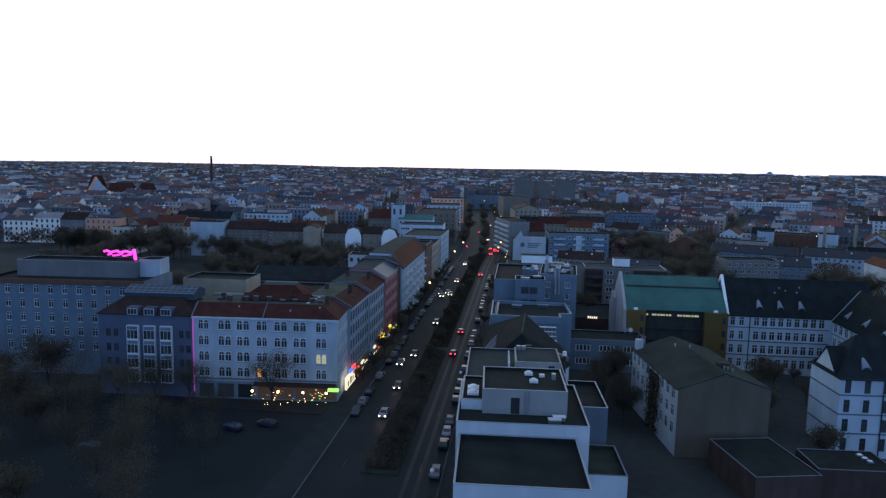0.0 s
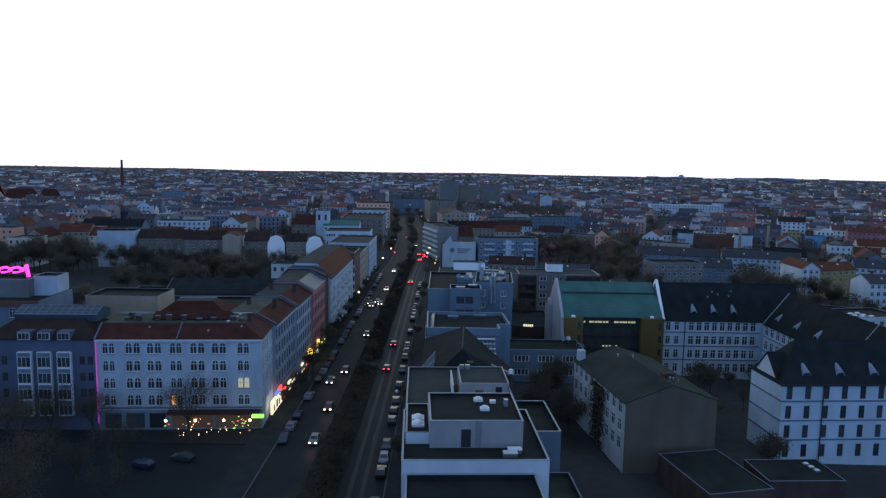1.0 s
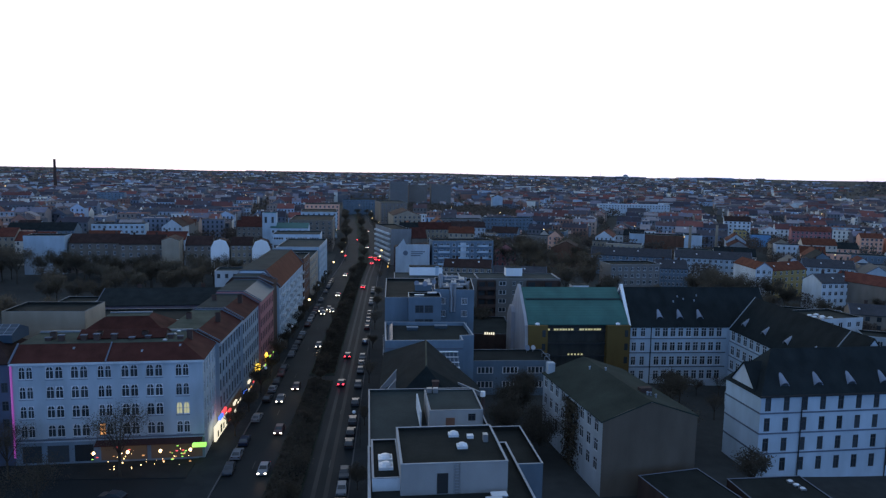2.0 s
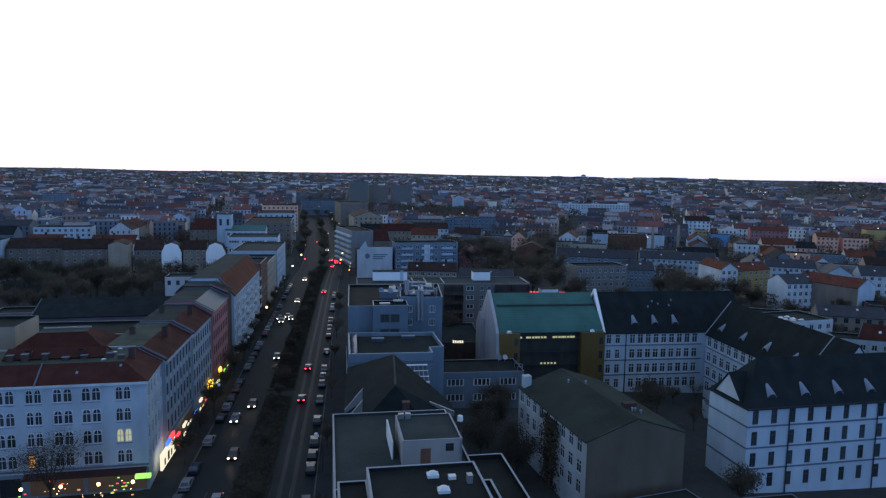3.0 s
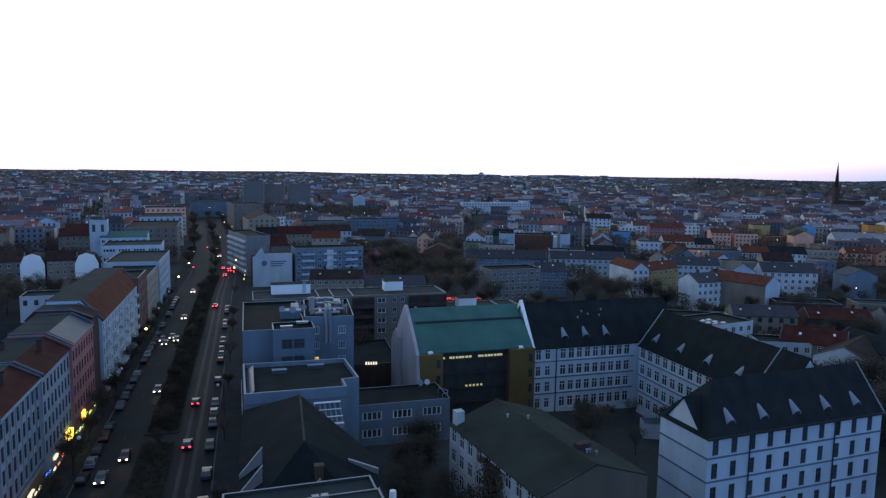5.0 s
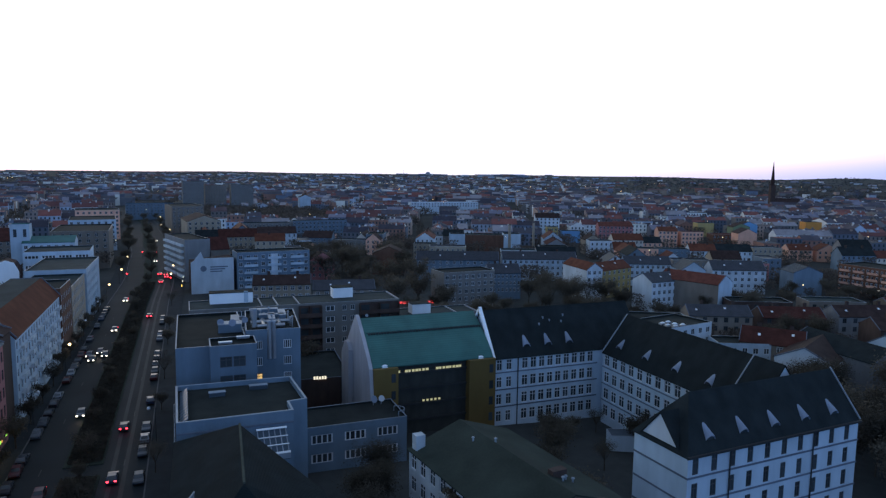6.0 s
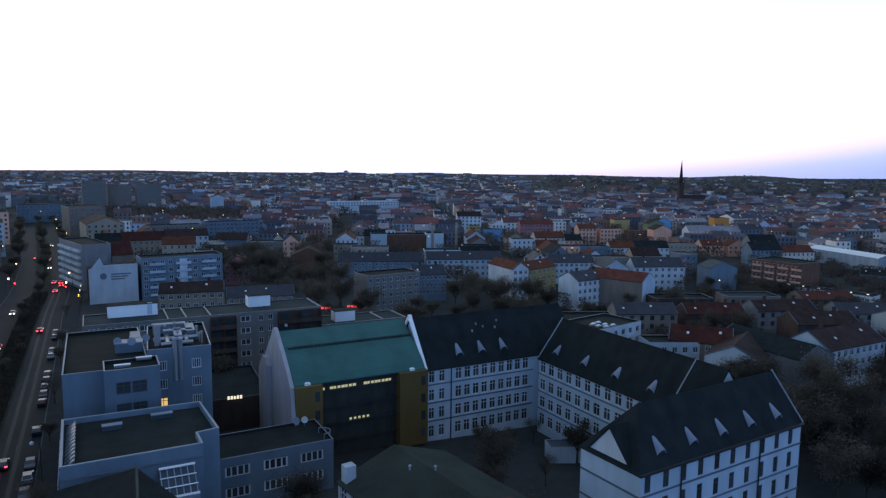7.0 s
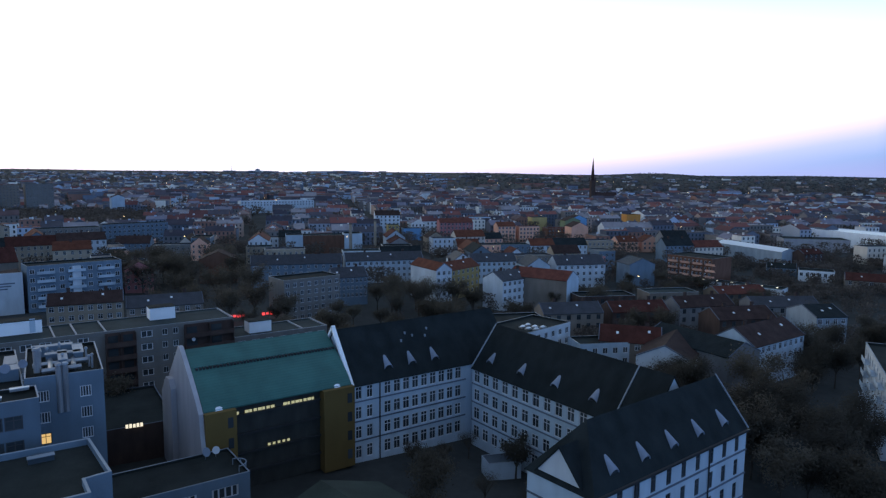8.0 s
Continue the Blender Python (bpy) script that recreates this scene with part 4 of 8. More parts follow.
# same stucco, dimmed for the street side
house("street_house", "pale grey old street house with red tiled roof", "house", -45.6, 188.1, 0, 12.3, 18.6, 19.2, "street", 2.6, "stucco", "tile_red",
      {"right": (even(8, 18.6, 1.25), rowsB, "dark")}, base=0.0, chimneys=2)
house("street_house", "dusky pink street house with zinc roof", "house", -45.4, 206.8, 0, 12.6, 19.0, 19.8, "street", 2.6, "pink", "zinc",
      {"right": (even(8, 19.0, 1.3), [(16.2, 18.4), (12.6, 14.8), (9.0, 11.2), (5.4, 7.6)], "dark")}, base=0.0)
house("street_house", "dark red brick fire wall house", "house", -46, 226.0, 0, 13.0, 7.2, 21.0, "street", 2.0, "darkbrick", "tile_brown", base=0.0)
apt = house("apartment_house", "white balconied apartment house with orange tile roof", "house", -45.6, 234.0, 0, 13.2, 53.0, 18.6, "street", 5.2, "cool", "tile_orange",
            {"right": (even(18, 53.0, 1.5), [(16.0, 17.8), (13.0, 14.8), (10.0, 11.8), (6.8, 8.6), (3.6, 5.4)], "plain")}, base=0.0)
for i in range(6):
    for j in range(4):
        sh = Shape()
        y0, z0 = 3.0 + i * 8.6, 5.9 + j * 3.2
        sh.box(13.2, y0, z0, 14.3, y0 + 3.4, z0 + 0.15)
        sh.box(14.2, y0, z0, 14.3, y0 + 3.4, z0 + 1.05)
        part("balcony", sh, M["white"], apt)
house("street_house", "brown fire wall house with felt roof", "house", -46, 287.2, 0, 14.0, 17.6, 20.0, "flat", 0, "brick", "felt",
      {"right": (even(6, 17.6, 1.3), [(16.6, 18.4), (13.2, 15.0), (9.8, 11.6), (6.4, 8.2)], "plain")}, base=0.0)
house("street_house", "beige street house with many windows", "house", -47, 305.0, 0, 15.2, 28.4, 17.6, "flat", 0, "buff", "felt_light",
      {"right": (even(9, 25.0, 1.4), [(14.6, 16.5), (11.4, 13.3), (8.2, 10.1), (5.0, 6.9)], "plain")}, base=0.0)
house("street_house", "white tall street house with blank gable", "house", -50, 333.8, 0, 18.8, 36.0, 19.0, "flat", 0, "cool", "felt_light",
      {"right": (even(9, 30.0, 1.4), [(16, 17.8), (12.8, 14.6), (9.6, 11.4), (6.4, 8.2)], "plain")}, base=0.0)
ofc = house("office_building", "white modern office with dark window bands", "building", -62.5, 396.0, 3, 25.0, 22.0, 18.5, "flat", 0, "cool", "felt_light",
            {"front": (even(4, 25.0, 5.4), [(16.2, 17.4), (11.6, 13.4), (7.0, 8.8)], "strip"), "right": (even(4, 22.0, 4.4), [(14.2, 15.6), (10.4, 11.9), (6.5, 8.0)], "strip")}, base=0.0)
tower = house("tower_building", "pale building with a square turret", "building", -76, 440.0, 3, 8.0, 8.0, 27.0, "flat", 0, "cool", "copper",
              {"front": (even(2, 8.0, 1.4), [(21.5, 25.2)], "dark")}, base=0.0)
house("teal_roof_hall", "hall with pale turquoise copper roof", "building", -71, 438.0, 3, 22.0, 16.0, 19.0, "gable", 2.4, "cool", "copper",
      {"front": (even(7, 22.0, 1.6), [(15.8, 17.6), (12.0, 13.8)], "plain")}, base=0.0)
# yellow box sign, lamps and lit signs along the west pavement
for y0, l, key, lab in ((201.0, 2.6, "sign_yellow", "bright yellow lit box sign"), (192, 2.0, "sign_white", "small lit white sign"), (177.0, 2.6, "sign_white", "lit white shop sign"),
                        (203.0, 2.2, "sign_green", "small lit green sign"), (171.8, 2.2, "sign_red", "small lit red sign"), (240.0, 6.0, "sign_white", "long lit white shop sign"), (249.0, 4.0, "sign_white", "lit white shop sign"), (212, 2.0, "sign_yellow", "small lit yellow sign")):
    s = thing("shop_sign", lab, "sign", pose(-32.9, y0, 2.6, 0, 0, 90))
    s1 = Shape(); s1.box(0, -0.5 if key == "sign_yellow" else -0.1, 0, l, 0.3, 1.7 if key == "sign_yellow" else 0.55)
    part("light_box", s1, M[key], s)
    s1 = Shape(); s1.box(0.2, 0.3, 0.2, l - 0.2, 0.7, 0.4)
    part("bracket", s1, M["dark_metal"], s)

sr = random.Random(23)
LIT = ["sign_white", "sign_white", "sign_yellow", "lit_orange", "sign_red", "sign_blue", "lit_orange", "sign_white"]
for k in range(34):
    y0 = 170 + k * 2.75 + sr.uniform(-0.6, 0.6)
    if 223 < y0 < 235 or 199 < y0 < 205:
        continue
    key = "sign_green" if 205 < y0 < 224 and k % 2 else ("sign_white" if y0 > 235 else sr.choice(LIT))
    l, z, hgt = sr.uniform(0.5, 1.7), sr.uniform(1.4, 3.0), sr.uniform(0.16, 0.5)
    s = thing("shop_sign", "small lit coloured sign of a shop" if y0 < 235 else "white lit shop window", "sign", pose(-32.55, y0, z, 0, 0, 90), "lit shop signs")
    s1 = Shape(); s1.box(0, -0.14, 0, l, 0.0, hgt)
    part("light_box", s1, M[key], s)
    s1 = Shape(); s1.box(-0.05, 0.0, -0.05, l + 0.05, 0.25, hgt + 0.05)
    part("casing", s1, M["dark_metal"], s)

# slate-blue house with bay windows and roof glasshouse
purple = house("bay_window_house", "slate-blue rendered house with tall white bay windows", "house", -88.2, 152.6, 3.0, 22.0, 13.0, 18.9, "mansard", 3.2, "indigo", "tile_brown",
               {"front": ([(1.6, 2.7), (3.4, 4.5), (18.6, 19.7), (20.2, 21.3)], [(13.6, 15.4), (10.2, 12.0), (6.9, 8.7), (3.6, 5.4)], "dark")}, base=0.0, split=True)
for k in range(3):
    bay = Shape()
    x0 = 6.8 + k * 3.87
    bay.box(x0, -0.75, 3.2, x0 + 2.7, 0.0, 16.4)
    b = part("bay", bay, M["frame"], purple, "white framed glazed bay")
    for j in range(4):
        sp = Shape()
        sp.box(x0 + 0.12, -0.79, 5.55 + j * 3.3, x0 + 2.58, -0.752, 6.35 + j * 3.3)
        part("spandrel", sp, M["blue"], b)
        for i in range(3):
            g = Shape()
            g.box(x0 + 0.14 + i * 0.83, -0.80, 3.5 + j * 3.3, x0 + 0.87 + i * 0.83, -0.755, 5.45 + j * 3.3)
            part("pane", g, M["glass"], b)
    d = Shape()
    d.box(x0, -0.35, 18.7, x0 + 2.7, 1.9, 20.5)
    dm = part("dormer", d, M["indigo"], purple)
    g = Shape(); g.box(x0 + 0.2, -0.40, 18.85, x0 + 2.5, -0.355, 20.3)
    part("frame", g, M["frame"], dm, "white window frame")
    for i in range(3):
        g = Shape(); g.box(x0 + 0.3 + i * 0.72, -0.44, 18.95, x0 + 0.94 + i * 0.72, -0.405, 20.2)
        part("pane", g, M["glass"], dm)
gh = thing("roof_glasshouse", "glazed roof pavilion with white ribs on the blue house", "skylight", pose(-84.8, 157.6, 21.4, 0, 0, 3))
g = Shape()
g.prism([(0, 0), (6.5, 0), (6.5, 1.6), (3.2, 2.8), (0, 1.6)], "x", 0, 16.5)
part("glazing", g, M["glass_blue"], gh)
for k in range(12):
    r = Shape()
    xx = k * 1.5 - 0.06
    r.slab([(xx, -0.05, 1.62), (xx + 0.07, -0.05, 1.62), (xx + 0.07, 3.2, 2.9), (xx, 3.2, 2.9)], 0.1)
    part("rib", r, M["trim"], gh)
for k in range(3):
    r = Shape(); yy, z = 0.7 + k * 1.2, 1.95 + k * 0.47
    r.slab([(-0.05, yy, z), (16.55, yy, z), (16.55, yy + 0.07, z + 0.03), (-0.05, yy + 0.07, z + 0.03)], 0.06)
    part("rail", r, M["trim"], gh)
r = Shape(); r.box(-0.1, -0.15, 1.5, 16.6, 0.0, 1.66)
part("gutter", r, M["trim"], gh)

# white-blue building with the pink roof sign
pinkb = house("hotel_building", "pale blue-white building with flat roof terrace", "building", -125.0, 163.4, 4.0, 40.0, 16.0, 23.4, "flat", 0, "blue", "felt",
              {"front": (even(11, 40.0, 1.35), [(20.2, 22.4), (16.7, 18.9), (13.2, 15.4), (9.7, 11.9), (6.2, 8.4)], "cross")}, base=0.0, split=True, coping="tile_red")
house("annex_building", "pale blue annex with stepped flat roof", "building", -91.4, 175.2, 4.0, 5.4, 5.5, 27.4, "flat", 0, "cool", "felt_light", base=0.0)
add_box(pinkb, "eaves_band", (-0.2, -0.5, 22.75), (40.2, -0.01, 23.9), "brick", "dull red tiled eaves band")
st = house("roof_storey", "set-back roof storey of felt and plaster", "building", -122.0, 170.5, 4.0, 31.0, 8.0, 27.0, "flat", 0, "grey", "felt", base=23.4)
ps = thing("roof_sign", "pink glowing rooftop sign of curved bars", "sign", pose(-100.0, 173.6, 29.2, 0, 0, 4))
for k in range(9):
    s1 = Shape()
    s1.tube((k * 0.85, 0, 0.75 + 0.25 * math.sin(k * 2.1)), (k * 0.85 + 0.9, 0, 0.75 + 0.25 * math.sin(k * 2.1 + 2.1)), 0.3, 0.3)
    part("neon_bar", s1, M["neon"], ps)
for k in range(5):
    s1 = Shape()
    s1.tube((1.0 + k * 1.3, 0.02, -0.1 - 0.2 * (k % 2)), (2.1 + k * 1.3, 0.02, 0.15 - 0.35 * (k % 2)), 0.22, 0.22)
    part("neon_bar", s1, M["neon"], ps)
s1 = Shape(); s1.tube((7.9, 0, 1.5), (8.3, 0, -1.3), 0.42, 0.42)
part("neon_bar", s1, M["neon"], ps)
for k in range(5):
    s1 = Shape(); s1.box(k * 1.8, 0.25, -2.2, k * 1.8 + 0.1, 0.35, 0.8)
    part("post", s1, M["dark_metal"], ps)

# court behind the corner house
house("court_building", "buff fire wall building behind the corner house", "house", -84.0, 183.6, 1.0, 17.5, 11.0, 21.4, "flat", 0, "buff", "felt", base=0.0, coping="grey")
rw_ = house("court_wing", "rear court wing with dark red roof slopes and grey deck", "house", -63.0, 172.5, 6.0, 17.0, 12.0, 19.3, "mansard", 3.0, "buff", "tile_red", base=0.0, top_mat="deck")
add_box(rw_, "deck_edge", (4.2, 7.5, 22.34), (12.8, 7.8, 22.6), "trim", "pale edge strip of the roof deck")
house("court_building", "long flat court building with felt roof", "building", -84.0, 198.0, 3.0, 38.0, 14.0, 16.0, "flat", 0, "grey", "felt", base=0.0)
hall = house("court_hall", "long dark slate-roofed hall with mauve walls", "building", -84.0, 230.0, 5.0, 37.0, 18.0, 14.0, "gable", 3.4, "mauve", "tile_dark",
             {"front": (even(9, 37.0, 1.6), [(10.6, 12.4), (7.0, 8.8)], "dark")}, base=0.0, chimneys=2, verge=1)
house("court_building", "white low building with flat roof", "building", -67.5, 297.0, 4, 12.0, 10.0, 13.6, "flat", 0, "white", "felt_light",
      {"front": (even(4, 12.0, 1.2), [(11.2, 12.9)], "dark")}, base=0.0)
house("court_building", "small white penthouse building", "building", -56.2, 309.0, 3, 10.8, 10.0, 14.2, "flat", 0, "white", "felt_light", base=0.0)
house("court_building", "olive-grey back building with flat roof", "building", -110.0, 262.0, 4, 12.0, 10.0, 8.0, "flat", 0, "grey", "felt", base=0.0)

# the row across the yards to the west
house("fire_wall_house", "house with a tall pale blue blank gable", "house", -178.5, 374.0, 7, 18.5, 12.0, 18.6, "flat", 0, "cool", "felt", base=0.0)
house("row_house", "dark row house with tiled roof", "house", -159.5, 379.0, 7, 27.0, 12.0, 15.5, "gable", 4, "tan", "tile_brown", {"front": (even(7, 27, 1.2), [(12.6, 14.4), (9.2, 11.0), (5.8, 7.6)], "plain")}, base=0.0, chimneys=2)
house("row_house", "grey row house with balconies", "house", -132.0, 371.0, 8, 21.0, 12.0, 16.0, "gable", 4, "tan", "tile_brown", {"front": (even(6, 21, 1.2), [(13, 14.8), (9.6, 11.4), (6.2, 8.0)], "plain")}, base=0.0, chimneys=2)
house("fire_wall_house", "house with buff blank gable", "house", -110.5, 367.0, 8, 8.0, 14.0, 18.5, "gable_y", 1.5, "buff", "tile_brown", base=0.0)
house("row_house", "dark row house with tiled roof", "house", -102.5, 378.0, 8, 13.0, 12.0, 15.0, "gable", 4, "tan", "tile_brown", {"front": (even(4, 13, 1.2), [(12, 13.8), (8.6, 10.4)], "plain")}, base=0.0)
for x0, lab in ((-90.0, "house with bright white mansard-shaped blank gable"), (-69.5, "house with bright white mansard-shaped blank gable")):
    e = thing("fire_wall_house", lab, "house", pose(x0, 377.5, 0, 0, 0, 6), "white gable houses")
    g = Shape()
    g.prism([(0, 0), (9.0, 0), (9.0, 13.5), (7.4, 17.0), (4.5, 18.0), (1.6, 17.0), (0, 13.5)], "y", 0, 0.4)
    part("gable_wall", g, M["bright"], e)
    g = Shape()
    g.prism([(0.1, 0), (8.9, 0), (8.9, 13.2), (7.3, 16.6), (4.5, 17.6), (1.7, 16.6), (0.1, 13.2)], "y", 0.41, 13)
    part("body", g, M["tile_brown"], e)
house("row_house", "buff row house between white gables", "house", -80.6, 379.5, 6, 10.8, 11.0, 15.0, "gable", 3.6, "buff", "tile_brown", {"front": (even(4, 10.8, 1.1), [(12.4, 14.2), (9.0, 10.8), (5.6, 7.4)], "cross")}, base=0.0, chimneys=1)

# ---- east side of the street ----
front = house("stepped_building", "white stepped apartment building with flat roof terraces", "building", -0.8, 90.3, 2.5, 16.0, 15.6, 22.4, "flat", 0, "white", "felt",
              {"left": (even(3, 15.6, 1.6), [(18.8, 20.8), (15.4, 17.4), (12.0, 14.0)], "plain")}, base=0.0, split=True)
house("stepped_building", "low flat front wing of the stepped building", "building", 0.2, 77.0, 2.5, 14.0, 13.0, 21.0, "flat", 0, "white", "felt", base=0.0)
th = house("roof_tower", "white stair tower storey with felt roof and white coping", "building", 2.1, 95.0, 2.5, 10.7, 9.7, 25.3, "flat", 0, "grey_white", "felt", base=22.4, parapet=0.3)
add_box(th, "vent_box", (9.2, 5.6, 2.9), (9.7, 6.3, 3.7), "metal", "grey vent box")
add_box(th, "vent_box", (7.6, 6.6, 2.9), (8.3, 7.2, 3.25), "dome", "small white hatch")
ld = Shape()
for k in (0, 1):
    ld.box(5.3 + k * 0.5, -0.16, 0.1, 5.36 + k * 0.5, -0.1, 3.4)
for k in range(10):
    ld.box(5.36, -0.15, 0.3 + k * 0.31, 5.8, -0.11, 0.34 + k * 0.31)
part("ladder", ld, M["metal"], th, "thin metal roof ladder")
add_box(th, "door", (3.6, -0.06, 0.1), (4.7, -0.005, 2.2), "dark_metal")
for k, (a, b) in enumerate(((6.2, 7.6), (6.7, 4.4))):
    sh = Shape()
    sh.box(a - 0.55, b - 0.45, 2.9, a + 0.55, b + 0.45, 3.2)
    sh.dome((a, b, 3.2), 0.52, 0.42, 0.3)
    sk = part("skylight_dome", sh, M["dome"], th)
annex = house("side_block", "low white side block with skylights", "building", -0.7, 96.0, 2.5, 2.9, 9.8, 23.5, "flat", 0, "white", "felt", base=22.4, parapet=0.25)
for b in (3.0, 5.0):
    sh = Shape()
    sh.box(0.7, b - 0.7, 1.05, 2.2, b + 0.7, 1.4)
    sh.dome((1.45, b, 1.4), 0.7, 0.65, 0.35)
    part("skylight_dome", sh, M["dome"], annex)
for k, (a, b) in enumerate(((10.4, 93.6), (11.0, 94.6))):
    v = thing("roof_hatch", "white roof hatch on the terrace", "skylight", pose(a, b - 1.0, 22.4, 0, 0, 4))
    sh = Shape(); sh.box(0, 0, 0, 1.5, 0.8, 0.45)
    part("kerb_frame", sh, M["metal"], v)
    sh = Shape(); sh.box(-0.05, -0.05, 0.45, 1.55, 0.85, 0.56)
    part("lid", sh, M["dome"], v)
east_blk = house("side_building", "blue-grey side building with flat roof and white coping", "building", 13.4, 110.5, 2.5, 6.6, 12.5, 17.8, "flat", 0, "blue", "felt", base=0.0)
house("side_building", "green-grey lower side building", "building", 16.0, 98.0, 2.5, 5.2, 9.8, 13.2, "flat", 0, "white", "grass", base=0.0, coping="course")
mid = house("flat_roof_house", "white house with grey felt roof and copings", "house", -1.4, 106.1, 2.0, 16.2, 29.2, 19.5, "flat", 0, "grey_white", "felt_light",
            {"left": (even(9, 29.2, 1.5), [(16.4, 18.4), (13.0, 15.0), (9.6, 11.6)], "plain")}, base=0.0, parapet=0.35)
add_box(mid, "party_wall", (6.95, 13.8, 19.5), (7.15, 21.4, 21.7), "white", "thin white party wall on the roof")
add_box(mid, "hatch", (5.4, 7.6, 19.5), (6.5, 8.2, 19.95), "dome", "small white roof hatch")
fl = Shape()
fl.tube((16.6, 20.0, 15.0), (16.6, 20.0, 21.6), 0.28, 0.28, 8)
part("flue", fl, M["stack"], mid)
fl = Shape()
fl.tube((16.6, 20.0, 21.6), (16.6, 20.0, 22.3), 0.4, 0.34, 8)
part("flue_cap", fl, M["bright"], mid, "white flue cap")
pent = house("penthouse", "pale penthouse with window and dark door", "building", 6.2, 118.0, 2.0, 7.2, 8.6, 22.5, "flat", 0, "grey_white", "felt_light",
             {"front": ([(5.2, 6.2)], [(21.1, 22.1)], "dark")}, base=19.5, parapet=0.12)
for a in (0.3, 1.2):
    add_box(pent, "vent_box", (a, 7.4, 3.0), (a + 0.7, 8.0, 3.7), "metal", "grey vent cowl")
add_box(pent, "drainpipe", (7.0, -0.14, 0.0), (7.1, -0.02, 2.9), "metal")
add_box(pent, "door", (2.2, -0.06, 0.1), (3.4, -0.005, 2.1), "brick")

# house with the dark pyramid roof
pyr = thing("pyramid_roof_house", "house with a steep dark hipped roof and white gable edges", "house", pose(-0.9, 137.2, 0.0, 0, 0, -1.0))
sh = Shape()
plan = [(0, 0), (14.2, 0), (17.6, 9.0), (17.6, 17.0), (10.5, 33.0), (6.0, 39.0), (0, 39.0)]
for k, (a, b) in enumerate(plan):
    a2, b2 = plan[(k + 1) % len(plan)]
    if k == 6:
        facade(sh, (0, 39.0), (0, -1), 39.0, 14.6, even(11, 39.0, 1.3), [(11.4, 13.2), (8.0, 9.8)], (1, 0))
    else:
        sh.face([(a, b, 0), (a2, b2, 0), (a2, b2, 14.6), (a, b, 14.6)])
part("wall", sh, M["cool"], pyr)
for a, b in even(11, 39.0, 1.3):
    for c, d in ((11.4, 13.2), (8.0, 9.8)):
        put_window(pyr, "plain", (0.09, 39.0 - a, c), (0, -1), (1, 0), 1.3, 1.8)
sh = Shape()
A, B = (8.5, 28.8, 20.0), (8.0, 10.3, 20.0)
E = [(-0.4, -0.4, 14.4), (14.4, -0.4, 14.4), (18.0, 9.0, 14.4), (18.0, 17.2, 14.4), (10.7, 33.4, 14.4), (6.0, 39.3, 14.4), (-0.4, 39.3, 14.4)]
sh.slab([E[6], E[0], B, A], 0.2)
sh.tri_slab([E[0], E[1], B], 0.2)
sh.tri_slab([E[1], E[2], B], 0.2)
sh.slab([E[2], E[3], A, B], 0.2)
sh.tri_slab([E[3], E[4], A], 0.2)
sh.tri_slab([E[4], E[5], A], 0.2)
sh.tri_slab([E[5], E[6], A], 0.2)
part("roof", sh, M["slate_black"], pyr)
for a, s in ((7.2, 1), (12.8, 1), (9.8, -1)):
    x0, x1 = (-0.2, 2.7) if s > 0 else (17.6, 13.6)
    z0, z1 = (15.0, 18.5) if s > 0 else (15.4, 17.1)
    sh = Shape()
    sh.hexa([(x0, a, 14.2), (x1, a, 15.4), (x1, a + 0.35, 15.4), (x0, a + 0.35, 14.2), (x0, a, z0), (x1, a, z1), (x1, a + 0.35, z1), (x0, a + 0.35, z0)])
    part("fire_wall", sh, M["grey"], pyr)
    sh = Shape()
    sh.slab([(x0, a - 0.06, z0 + 0.1), (x1, a - 0.06, z1 + 0.1), (x1, a + 0.4, z1 + 0.1), (x0, a + 0.4, z0 + 0.1)][::s], 0.08)
    part("fire_wall_coping", sh, M["trim"], pyr)
sh = Shape(); sh.box(8.9, 4.6, 15.5, 9.9, 5.4, 19.0); sh.box(8.8, 4.5, 18.8, 10.0, 5.5, 19.05)
part("chimney", sh, M["stack"], pyr)
sh = Shape()
sh.prism([(7.6, 15.6), (11.2, 15.6), (9.4, 17.6)], "y", 3.6, 4.6)
part("dormer", sh, M["stack"], pyr, "small dark gabled dormer")
sh = Shape()
sh.slab([(7.4, 3.45, 15.55), (7.62, 3.45, 15.4), (9.5, 3.45, 17.7), (9.4, 3.45, 17.95)], 0.25)
part("dormer_coping", sh, M["trim"], pyr)
rd = Shape(); rd.tube((8.0, 10.3, 20.05), (8.5, 28.8, 20.05), 0.16, 0.16, 6)
part("ridge_tiles", rd, M["deck"], pyr)
sky_box = thing("roof_skylight", "sloping glazed skylight with white bars", "skylight", pose(11.4, 172.9, 11.0))
g = Shape(); g.prism([(0, 0), (4.4, 0), (4.4, 3.3), (0, 1.0)], "x", 0, 4.4)
part("glazing", g, M["glass_blue"], sky_box)
for k in range(6):
    sh = Shape(); xx = k * 0.86
    sh.slab([(xx - 0.07, -0.1, 1.05), (xx + 0.07, -0.1, 1.05), (xx + 0.07, 4.4, 3.42), (xx - 0.07, 4.4, 3.42)], 0.1)
    part("bar", sh, M["trim"], sky_box)
for k, th in ((0, 0.16), (1, 0.06), (2, 0.06), (3, 0.16)):
    sh = Shape(); yy, z = -0.05 + k * 1.45, 1.14 + k * 0.76
    sh.slab([(-0.15, yy - th, z), (4.5, yy - th, z), (4.5, yy + th, z + th), (-0.15, yy + th, z + th)], 0.12)
    part("rail", sh, M["bright"], sky_box)
sh = Shape(); sh.box(-0.15, -0.2, 0.2, 4.5, -0.02, 1.0)
part("sill", sh, M["trim"], sky_box)

